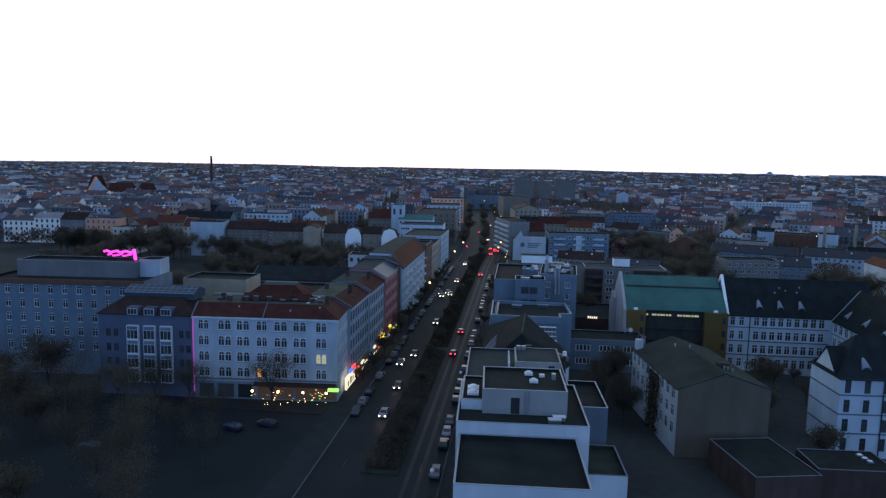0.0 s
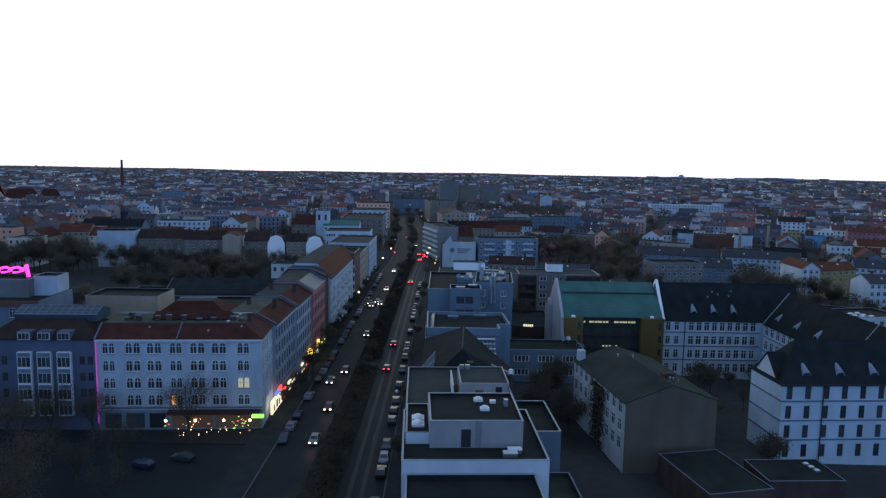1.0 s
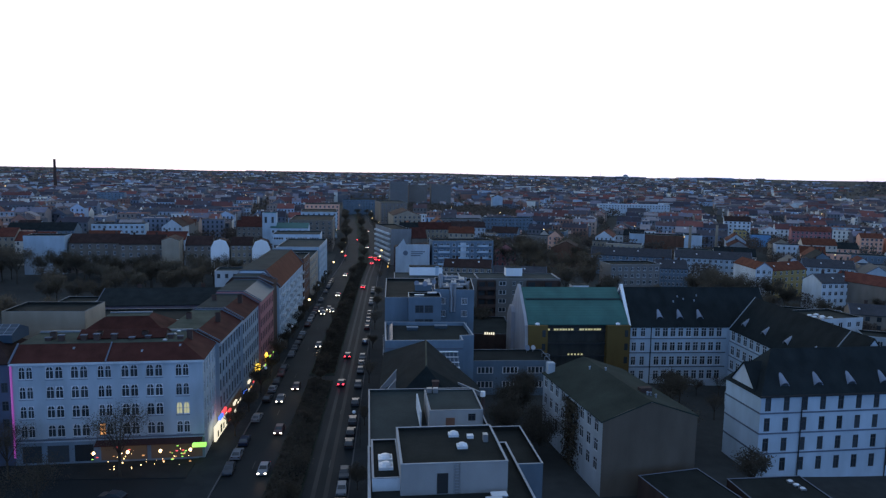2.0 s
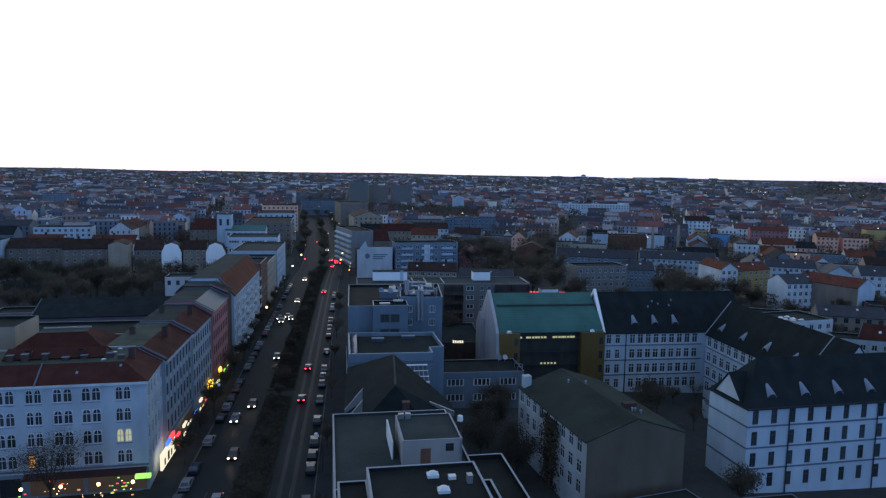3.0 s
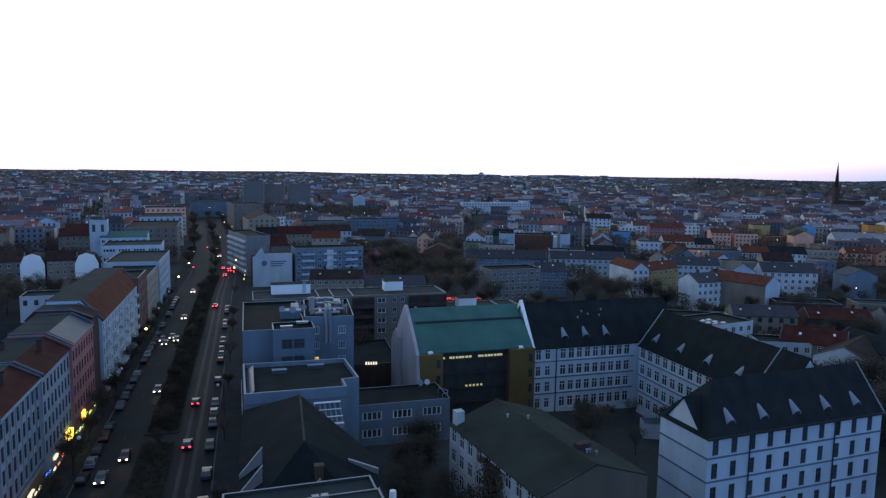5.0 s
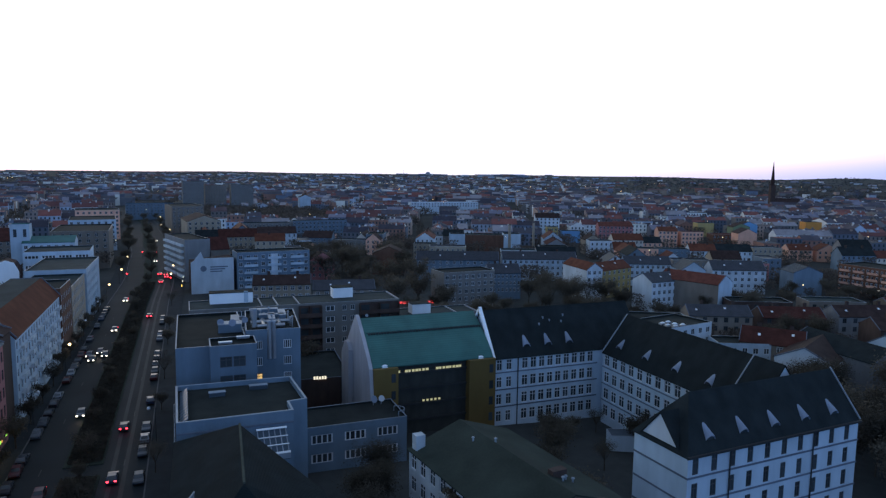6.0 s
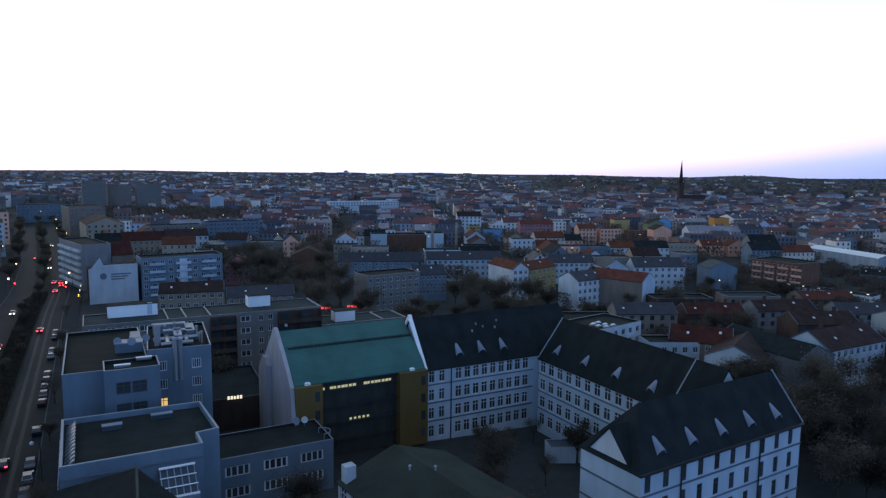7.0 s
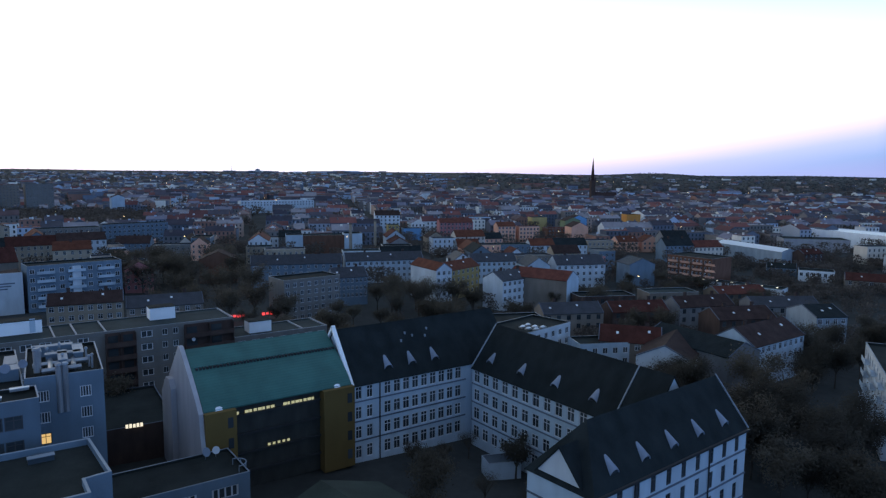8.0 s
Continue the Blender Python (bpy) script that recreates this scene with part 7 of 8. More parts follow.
def blocked(x, y, r=12.0):
    if abs(x - street_x(y)) < 19 + r * 0.6 and y < 1150:
        return True
    if -150 < x < 128 and y < 345 and not (x < -100 and y > 215):
        return True
    if -330 < x < -40 and y < 362 + r:
        return True
    if x <= -330 and y < 260:
        return True
    if 110 <= x < 345 and y < 352 - (x - 110) * 0.15:
        return True
    if 325 < x < 440 and y < 345:
        return True
    if 60 < x < 150 and 340 < y < 400:
        return True
    return any(abs(x - a) < b + r * 0.55 and abs(y - c) < d + r * 0.5 for a, b, c, d in SPOTS)


for (n, lab, x, y, a, w, d, *rest) in HOUSES:
    ca, sa = math.cos(radians(a)), math.sin(radians(a))
    cx, cy = x + w / 2 * ca - d / 2 * sa, y + w / 2 * sa + d / 2 * ca
    SPOTS.append((cx, w / 2 + 2, cy, d / 2 + 4))
SPOTS += [(75, 70, 850, 100), (-125, 65, 380, 14), (-52, 34, 390, 22), (-62, 26, 448, 20), (30, 32, 392, 16), (-480, 60, 810, 24), (912, 40, 922, 24)]
LOTS = []
KEPT = []
for (n, lab, x, y, a, w, d, ev, *rest) in HOUSES:
    if y > 330:
        cx, cy = x + w / 2 * math.cos(radians(a)), y + w / 2 * math.sin(radians(a))
        KEPT.append((math.atan2(cx - 4, cy - 80), math.hypot(cx - 4, cy - 80), w / 2, ev))


def hides(x, y, half):
    """Whether a common house here would crowd the open yards south of one of the houses above."""
    az, rr = math.atan2(x - 4, y - 80), math.hypot(x - 4, y - 80)
    for ha, hr, hw, ev in KEPT:
        if rr < hr - 8 and abs(az - ha) < (hw + half * rr / hr * 0.6) / hr:
            level = ev - 5.0
            if 54.0 + (level - 54.0) * rr / hr < ground_z(x, y) + 14.5:
                return True
    return False




def block(cx, cy, rot, bw, bd):
    """One city block: rows of houses along its four sides and wings in its court."""
    ca, sa = math.cos(radians(rot)), math.sin(radians(rot))

    def lot(u, v, turn, w, d):
        x, y = cx + u * ca - v * sa, cy + u * sa + v * ca
        t = radians(rot + turn)
        mx, my = x + w / 2 * math.cos(t) - d / 2 * math.sin(t), y + w / 2 * math.sin(t) + d / 2 * math.cos(t)
        if not blocked(mx, my, max(w, d)) and not hides(mx, my, w / 2):
            LOTS.append((x, y, rot + turn, w, d, mx, my))
    for (u, v, turn, length) in ((-bw / 2, -bd / 2, 0, bw), (bw / 2, -bd / 2, 90, bd), (bw / 2, bd / 2, 180, bw), (-bw / 2, bd / 2, 270, bd)):
        s = 0.0 if turn in (0, 180) else 13.0
        end = length if turn in (0, 180) else length - 13.0
        t = radians(turn)
        while s < end - 8:
            w = min(rng.uniform(13, 24), end - s)
            if w < 8:
                break
            if rng.random() > 0.07:
                lot(u + s * math.cos(t), v + s * math.sin(t), turn, w, rng.uniform(11, 13))
            s += w
    for k in range(int(bw / 26)):
        if rng.random() < 0.75:
            lot(-bw / 2 + 20 + k * 26 + rng.uniform(-3, 3), -bd / 2 + 13, 0, rng.uniform(8, 11), rng.uniform(12, max(14, bd * 0.45)))


def field(x0, x1, y0, y1, rot, bw, bd, street, keep):
    ca, sa = math.cos(radians(rot)), math.sin(radians(rot))
    for i in range(-40, 41):
        for j in range(-40, 41):
            u, v = i * (bw + street), j * (bd + street) + (i % 2) * bd * 0.3
            x, y = u * ca - v * sa, u * sa + v * ca
            if x0 < x < x1 and y0 < y < y1 and keep(x, y):
                block(x + rng.uniform(-4, 4), y + rng.uniform(-4, 4), rot + rng.uniform(-3, 3), bw * rng.uniform(0.85, 1.05), bd * rng.uniform(0.85, 1.0))


def in_reach(x, y, r0, r1):
    r = math.hypot(x - 5, y - 55)
    az = math.degrees(math.atan2(x - 5, y - 55))
    return r0 < r < r1 and -42 < az < 78


field(60, 1500, 150, 1500, -22, 105, 74, 17, lambda x, y: in_reach(x, y, 150, 1350) and x - 60 > (y - 300) * 0.12)
field(-1100, -30, 200, 1500, 6, 110, 78, 17, lambda x, y: in_reach(x, y, 200, 1350))
field(-60, 320, 400, 1500, -3, 100, 72, 17, lambda x, y: in_reach(x, y, 330, 1350) and x - 60 <= (y - 300) * 0.12 and x > -20)
LOTS.sort(key=lambda q: (q[5] - 60) ** 2 + (q[6] - 90) ** 2)

WALLS = ["grey", "cool", "buff", "cream", "white", "blue", "white", "buff", "peach", "panel", "pink", "white", "tan", "cream"]
ROOFS = ["tile_dark", "slate_blue", "tile_red", "felt", "tile_brown", "slate_blue", "tile_rust", "felt_light", "slate_blue", "tile_orange"]
NEAR = 82
for i, (x, y, a, w, d, mx, my) in enumerate(LOTS[:NEAR]):
    wall, rm = rng.choice(WALLS), rng.choice(ROOFS)
    gz = ground_z(mx, my)
    ev = gz + rng.uniform(9.0, 12.5) if mx > 60 else gz + rng.uniform(13, 17)
    rf = "gable" if rm.startswith("tile") else "flat"
    if rf == "gable" and d > w:
        rf = "gable_y"
    facing = (a + 45) % 360
    face = "front" if facing < 90 else ("left" if facing < 180 else ("back" if facing < 270 else "right"))
    length = w if face in ("front", "back") else d
    win = {face: (even(max(2, int(length / 2.9)), length, 1.15), rows_of(3 if mx > 60 else 4, ev - 0.8, 3.3, 1.8), rng.choice(["cross", "plain", "dark"]))}
    wl_name = {"white": "white plastered", "cool": "pale grey plastered", "blue": "pale blue", "grey": "grey plastered", "buff": "buff plastered", "tan": "brown plastered", "peach": "peach plastered", "panel": "concrete grey", "pink": "dusky pink", "cream": "cream plastered"}[wall]
    rm_name = {"tile_dark": "dark slate roof", "tile_brown": "brown tiled roof", "tile_red": "dark red tiled roof", "felt": "dark flat felt roof", "felt_light": "grey flat felt roof", "tile_orange": "orange tiled roof", "slate_blue": "blue-grey slate roof", "tile_rust": "rust-red tiled roof"}[rm]
    house("town_house", f"{wl_name} town house with {rm_name}", "house", x, y, a, w, d, ev, rf, rng.uniform(3.4, 4.8), wall, rm, win, base=gz - 0.4, group="town houses", chimneys=rng.choice([0, 1, 1, 2]) if rf == "gable" else 0, joined=math.hypot(mx, my - 80) > 330)

# houses farther off: joined, each an island with its own tone, haze tint included
far = Shape()


def far_house(sh, x, y, a, w, d, z0, h, rh, flat, windows):
    ca, sa = math.cos(radians(a)), math.sin(radians(a))

    def at(u, v, z):
        return (x + u * ca - v * sa, y + u * sa + v * ca, z)
    i = len(sh.v)
    if flat:
        sh.v += [at(0, 0, z0), at(w, 0, z0), at(w, d, z0), at(0, d, z0), at(0, 0, z0 + h), at(w, 0, z0 + h), at(w, d, z0 + h), at(0, d, z0 + h)]
        sh.f += [(i, i + 1, i + 5, i + 4), (i + 1, i + 2, i + 6, i + 5), (i + 2, i + 3, i + 7, i + 6), (i + 3, i, i + 4, i + 7)]
        sh.m += [0] * 4
        sh.face([at(-0.2, -0.2, z0 + h + 0.2), at(w + 0.2, -0.2, z0 + h + 0.2), at(w + 0.2, d + 0.2, z0 + h + 0.2), at(-0.2, d + 0.2, z0 + h + 0.2)], 1)
    else:
        sh.v += [at(0, 0, z0), at(w, 0, z0), at(w, d, z0), at(0, d, z0), at(0, 0, z0 + h), at(w, 0, z0 + h), at(w, d, z0 + h), at(0, d, z0 + h), at(0, d / 2, z0 + h + rh), at(w, d / 2, z0 + h + rh)]
        sh.f += [(i, i + 1, i + 5, i + 4), (i + 1, i + 2, i + 6, i + 9, i + 5), (i + 2, i + 3, i + 7, i + 6), (i + 3, i, i + 4, i + 8, i + 7)]
        sh.m += [0] * 4
        j = len(sh.v)
        sh.v += [at(-0.1, -0.4, z0 + h), at(w + 0.1, -0.4, z0 + h), at(w + 0.1, d / 2, z0 + h + rh + 0.15), at(-0.1, d / 2, z0 + h + rh + 0.15), at(w + 0.1, d + 0.4, z0 + h), at(-0.1, d + 0.4, z0 + h)]
        sh.f += [(j, j + 1, j + 2, j + 3), (j + 3, j + 2, j + 4, j + 5)]
        sh.m += [1, 1]
    if windows > 2:
        for c in range(2):
            u, v = w * (0.12 + 0.76 * ((x * 0.37 + c * 0.53) % 1.0)), d * (0.3 + 0.4 * ((y * 0.31 + c * 0.4) % 1.0))
            top = z0 + h + (0.2 if flat else rh * (1 - abs(v - d / 2) / (d / 2))) + (1.1 if c else 1.7)
            k, s = len(sh.v), (0.9 if c else 0.55)
            sh.v += [at(u - s, v - 0.5, z0 + h), at(u + s, v - 0.5, z0 + h), at(u + s, v + 0.5, z0 + h), at(u - s, v + 0.5, z0 + h),
                     at(u - s, v - 0.5, top), at(u + s, v - 0.5, top), at(u + s, v + 0.5, top), at(u - s, v + 0.5, top)]
            sh.f += [(k, k + 1, k + 5, k + 4), (k + 1, k + 2, k + 6, k + 5), (k + 2, k + 3, k + 7, k + 6), (k + 3, k, k + 4, k + 7), (k + 4, k + 5, k + 6, k + 7)]
            sh.m += [0] * 5
    if windows:
        f = (a + 45) % 360
        side = 0 if f < 90 else (3 if f < 180 else (2 if f < 270 else 1))
        length = w if side in (0, 2) else d
        n = max(2, int(length / 3.0))
        for r in range(windows):
            zb = z0 + h - 2.8 - r * 3.3
            for k in range(n):
                s = length * (k + 0.5) / n
                p = {0: lambda q: at(q, -0.05, 0), 1: lambda q: at(w + 0.05, q, 0), 2: lambda q: at(w - q, d + 0.05, 0), 3: lambda q: at(-0.05, d - q, 0)}[side]
                a0, a1 = p(s - 0.6), p(s + 0.6)
                sh.face([(a0[0], a0[1], zb), (a1[0], a1[1], zb), (a1[0], a1[1], zb + 1.9), (a0[0], a0[1], zb + 1.9)], 2)


for i, (x, y, a, w, d, mx, my) in enumerate(LOTS[NEAR:]):
    gz = ground_z(mx, my)
    r = math.hypot(mx, my - 55)
    far_house(far, x, y, a, w, d, gz - 1, rng.uniform(12, 17) if mx < 60 else rng.uniform(10, 14), rng.uniform(2.5, 4.5), rng.random() < 0.42, 4 if r < 750 else (3 if r < 1000 else 0))
for k in range(5200):
    az, r = radians(rng.uniform(-46, 82)), 1300 + 2500 * rng.random() ** 1.25
    x, y = 5 + r * math.sin(az), 55 + r * math.cos(az)
    if r > 1700 and math.degrees(az) > 34 and rng.random() < 0.82:
        continue
    big = rng.random() < 0.12
    far_house(far, x, y, rng.choice([-22, 68, 5, 95]) + rng.uniform(-8, 8), rng.uniform(12, 34) * (2.2 if big else 1), rng.uniform(10, 14), ground_z(x, y) - 2, rng.uniform(7, 14) * (1.0 if r < 2200 else 0.6), rng.uniform(2, 4), rng.random() < 0.5, 0)
for k in range(34):
    az, r = radians(rng.choice([rng.uniform(16, 27), rng.uniform(-20, 40)])), rng.uniform(3900, 4500)
    x, y = 5 + r * math.sin(az), 55 + r * math.cos(az)
    far_house(far, x, y, rng.uniform(-20, 20), rng.uniform(30, 110), 16, ground_z(x, y) - 2, rng.uniform(6, 13), 0, True, 0)
tagged(part("far_houses", far, [M["far_wall"], M["far_roof"], M["glass"]]), "many distant plastered houses with tiled and flat roofs", "houses", kind="stuff")
# horizon marks: a dome and a mast
d = thing("domed_hall", "pale dome on the horizon", "building", pose(1490, 4290, ground_z(1490, 4290)))
sh = Shape(); sh.tube((0, 0, -3), (0, 0, 10), 16, 16, 16); sh.dome((0, 0, 10), 16, 16, 13, 0, 16)
part("dome", sh, M["blue"], d)
sh = Shape(); sh.box(-60, -8, -3, 90, 8, 9)
part("hall", sh, M["blue"], d)
d = thing("radio_mast", "thin mast on the horizon", "mast", pose(1330, 4310, ground_z(1330, 4310)))
sh = Shape(); sh.tube((0, 0, -2), (0, 0, 38), 1.4, 0.6, 6)
part("mast", sh, M["metal"], d)

# small warm lights scattered over the distant town
lights = Shape()
for k in range(230):
    az, r = radians(rng.uniform(-40, 72)), rng.uniform(330, 2600)
    x, y = 5 + r * math.sin(az), 55 + r * math.cos(az)
    s = 0.12 + r * 0.00011
    z = ground_z(x, y) + rng.uniform(5, 17)
    lights.tube((x, y, z - s), (x, y, z + s), s, s, 6)
tagged(part("distant_lamps", lights, M["lamp"]), "scattered small warm lamps over the distant town", "lamps", kind="stuff")

# ---- trees ----
def tree_meshes(seed, height, spread, leaves, size, leaf="leaf"):
    r = random.Random(seed)
    tr = Shape()
    tips = []
    fork = height * 0.34
    tr.tube((0, 0, -0.3), (0.1, 0.05, fork), 0.24, 0.17, 7)
    for k in range(7):
        a = 2 * math.pi * k / 7 + r.uniform(-0.4, 0.4)
        out, up = spread * r.uniform(0.45, 0.8), height * r.uniform(0.62, 0.92)
        p, q = Vector((0.1, 0.05, fork * r.uniform(0.8, 1.0))), Vector((math.cos(a) * out, math.sin(a) * out, up))
        midp = p.lerp(q, 0.5) + Vector((r.uniform(-0.3, 0.3), r.uniform(-0.3, 0.3), 0.5))
        tr.tube(p, midp, 0.11, 0.07, 5, caps=False)
        tr.tube(midp, q, 0.07, 0.02, 5)
        tips += [midp, q]
        for j in range(3):
            b = midp.lerp(q, r.uniform(0.1, 0.9))
            e = b + Vector((r.uniform(-1, 1), r.uniform(-1, 1), r.uniform(0.2, 1))) * spread * 0.3
            tr.tube(b, e, 0.035, 0.012, 4, caps=False)
            tips.append(e)
    lf = Shape()
    for k in range(leaves):
        c = r.choice(tips) + Vector((r.gauss(0, 1), r.gauss(0, 1), r.gauss(0, 0.8))) * spread * 0.2
        u = Vector((r.uniform(-1, 1), r.uniform(-1, 1), r.uniform(-1, 1))).normalized()
        v = u.orthogonal().normalized() * size * r.uniform(0.5, 1.0)
        u = u * size * r.uniform(0.6, 1.2)
        lf.face([c - u, c + u * 0.7 + v * 0.6, c + u * 0.5 - v * 0.8])
    crown = lf.mesh("crown", [M[leaf]])
    return tr.mesh("trunk", [M["bark"]]), crown


TREES = [tree_meshes(11, 9.0, 3.4, 2300, 0.26), tree_meshes(12, 11.0, 4.2, 2800, 0.27), tree_meshes(13, 8.0, 3.0, 2000, 0.25), tree_meshes(14, 13.0, 5.0, 3600, 0.28), tree_meshes(15, 14.0, 6.0, 10500, 0.24, "leaf_dense"), tree_meshes(16, 12.5, 4.6, 3600, 0.13)]


def tree(x, y, k, s, label="sparse dark street tree in early leaf", group=""):
    e = thing("tree", label, "tree", pose(x, y, ground_z(x, y), 0, 0, (x * 37 + y * 17) % 360) @ Matrix.Scale(s, 4), group)
    for nm, me in zip(("trunk", "crown"), TREES[k]):
        ob = new(nm, me)
        ob.parent = e
    return e


mr = random.Random(31)
for k in range(24):
    yy = 126 + k * 12.4 + mr.uniform(-5, 5)
    tree(street_x(yy) + mr.uniform(-2.2, 2.3), yy, mr.choice([0, 1, 2, 5]), mr.uniform(0.34, 0.62), "low dark tree on the median strip", "median trees")
for y0, y1, lab in ((124, 201, "low dark shrubs on the median strip"), (208, 420, "low dark shrubs on the long median strip")):
    hedge = Shape()
    for k in range(int((y1 - y0) * 110)):
        yy = mr.uniform(y0, y1)
        oo = mr.uniform(-2.7, 3.0)
        top = 0.35 + 1.5 * max(0.0, math.sin(yy * 0.23 + oo * 0.6) * math.sin(yy * 0.071 + 1.0 - oo * 0.3)) * (1 - abs(oo) / 3.6)
        c = Vector((street_x(yy) + oo, yy, 0.16 + top * mr.random() ** 0.5))
        u = Vector((mr.uniform(-1, 1), mr.uniform(-1, 1), mr.uniform(-0.5, 0.8))).normalized() * 0.3
        v = u.orthogonal().normalized() * 0.25
        hedge.face([c - u, c + u * 0.7 + v, c + u * 0.5 - v])
    tagged(part("shrubs", hedge, M["leaf_dense"]), lab, "shrubs", kind="stuff")
for k in range(9):
    yy = 104 + k * 31.0 + mr.uniform(-9, 9)
    tree(street_x(yy) + 12.6, yy, mr.choice([0, 2, 5]), mr.uniform(0.5, 0.75), group="street trees")
for k in range(15):
    yy = 166 + k * 13.5
    tree(street_x(yy) - 13.2, yy, rng.choice([0, 2]), rng.uniform(0.55, 0.8), group="street trees")
for x, y, k, s in ((-52, 132, 5, 1.0), (-62, 122, 5, 1.1), (-74, 140, 5, 1.05), (-58, 114, 5, 1.0), (-86, 118, 5, 1.1), (-98, 106, 5, 1.1), (-112, 116, 5, 1.1), (-114, 134, 5, 1.1), (-78, 98, 5, 1.0), (-48, 96, 5, 1.0), (-88, 92, 5, 1.0), (-104, 142, 5, 1.0), (-46, 148.5, 5, 1.15), (-64.5, 148, 5, 0.9), (-72, 147, 5, 1.0), (-80, 146, 3, 0.75), (-98, 148, 3, 1.1), (-108, 146, 1, 1.1), (-57, 128, 5, 0.8), (-48, 120, 5, 0.8), (-88, 140, 5, 1.1), (-120, 150, 3, 1.0), (-66, 136, 5, 1.0), (-76, 130, 5, 1.1), (-84, 126, 1, 1.0), (-94, 132, 3, 1.0), (-70, 116, 5, 1.0), (-80, 108, 1, 1.0), (-92, 112, 3, 1.0), (-60, 108, 5, 0.9), (-104, 124, 3, 1.1), (-66, 98, 1, 0.9), (-52, 104, 5, 0.9)):
    tree(x, y, k, s, "bare-limbed dark tree on the square")
for x, y, k, s in ((78, 168, 5, 0.6), (84, 174, 1, 0.5), (76, 178, 5, 0.55), (86, 166, 0, 0.6), (80, 196, 0, 0.5), (74, 198, 2, 0.6), (86, 196, 5, 0.5), (27, 168, 4, 0.8), (31, 178, 4, 0.75), (24, 160, 4, 0.7), (29, 152, 4, 0.7), (60, 172, 1, 0.8), (66, 180, 3, 0.8), (72, 188, 1, 0.7), (88, 184, 0, 0.9), (60, 160, 1, 0.9), (64, 140, 1, 0.8),
                   (118, 150, 3, 1.0), (126, 160, 3, 1.2), (135, 172, 3, 1.1), (140, 156, 1, 1.2), (150, 168, 3, 1.2), (160, 180, 3, 1.2), (128, 186, 3, 1.0), (118, 196, 1, 1.0),
                   (122, 140, 3, 1.0), (135, 130, 3, 1.0), (30, 250, 1, 1.0), (80, 330, 3, 1.2), (92, 338, 3, 1.2), (72, 345, 3, 1.1), (98, 322, 1, 1.2), (60, 350, 1, 1.2), (104, 376, 3, 1.3), (88, 372, 3, 1.3), (75, 378, 3, 1.2), (140, 330, 1, 1.2), (150, 335, 3, 1.1), (156, 326, 3, 1.0)):
    tree(x, y, k, s, "dark tree in a back yard")
for k in range(30):
    yy = 440 + k * 14.0
    tree(street_x(yy) + (0.4, -13.5, 13.5)[k % 3], yy, (0, 1, 2)[k % 3], 0.8 + 0.1 * (k % 4), group="street trees")
for x, y in ((200, 168), (210, 178), (222, 170), (232, 184), (206, 190), (220, 192), (176, 176), (188, 180), (240, 172), (196, 178), (230, 160), (214, 158), (246, 190)):
    tree(x, y, 4, 0.75 + 0.02 * (x % 9), "dense dark tree in a yard")
for k in range(18):
    tree(-242 + 4.2 * k + 3.0 * math.sin(k * 2.3), 352 + 9.0 * math.sin(k * 1.7), (3, 4)[k % 3 == 0], 1.15 + 0.2 * math.sin(k * 3.1), "tall bare tree before the western row")
for k, (x, y) in enumerate(((140, 318), (146, 322), (151, 316), (157, 324), (163, 320), (168, 314))):
    tree(x, y, 5, 1.05 + 0.12 * (k % 3), "tall slender bare tree with pale limbs")
for k in range(14):
    tree(-162 + 4.0 * k + 2.0 * math.sin(k * 2.1), 358 + 6.0 * math.sin(k * 1.3), (3, 1)[k % 2], 0.95 + 0.15 * math.sin(k * 3.7), "dark tree before the western row")
dr = random.Random(8)
for k in range(34):
    x, y = dr.uniform(62, 215), dr.uniform(276, 330)
    if not (98 < x < 128 and y > 322) and not (178 < x < 222 and y > 282):
        tree(x, y, (1, 3, 3)[k % 3], dr.uniform(0.7, 1.05), "bare brown tree in the yards")
for k in range(26):
    x, y = dr.uniform(-112, -58), dr.uniform(304, 362)
    if not (-80 < x < -48 and y < 330):
        tree(x, y, 3, dr.uniform(0.75, 1.05), "dark tree in the western yards")
for k in range(26):
    x, y = dr.uniform(170, 300), dr.uniform(205, 312)
    tree(x, y, (1, 3)[k % 2], dr.uniform(0.5, 0.8), "dark tree in a court")
for k in range(30):
    x, y = 116 + 48 * dr.random(), 116 + 80 * dr.random()
    if not (x > 150 and 130 < y < 172) and not (x > 154 and y > 182):
        tree(x, y, 4, dr.uniform(0.75, 1.05), "dense dark tree beside the school")
for k in range(44):
    tree(rng.uniform(-225, -100), rng.uniform(225, 358), 3, rng.uniform(0.6, 1.0), "dark tree in the western yards")
for x, y in ((185, 240), (200, 236), (176, 222), (190, 228), (228, 230), (240, 222), (190, 270), (216, 262), (250, 252), (226, 290), (180, 285), (160, 285), (150, 300), (170, 305), (245, 290), (262, 280), (278, 285), (282, 250), (275, 228), (260, 215), (225, 196), (215, 206)):
    tree(x, y, rng.choice([1, 3]), rng.uniform(0.6, 0.9), "dark tree in a court")
for k in range(30):
    x, y = rng.uniform(55, 120), rng.uniform(395, 470)
    if not blocked(x, y, 4):
        tree(x, y, 3, rng.uniform(0.9, 1.4), "dark tree among the houses")

woods, pines = Shape(), Shape()
wr = random.Random(5)


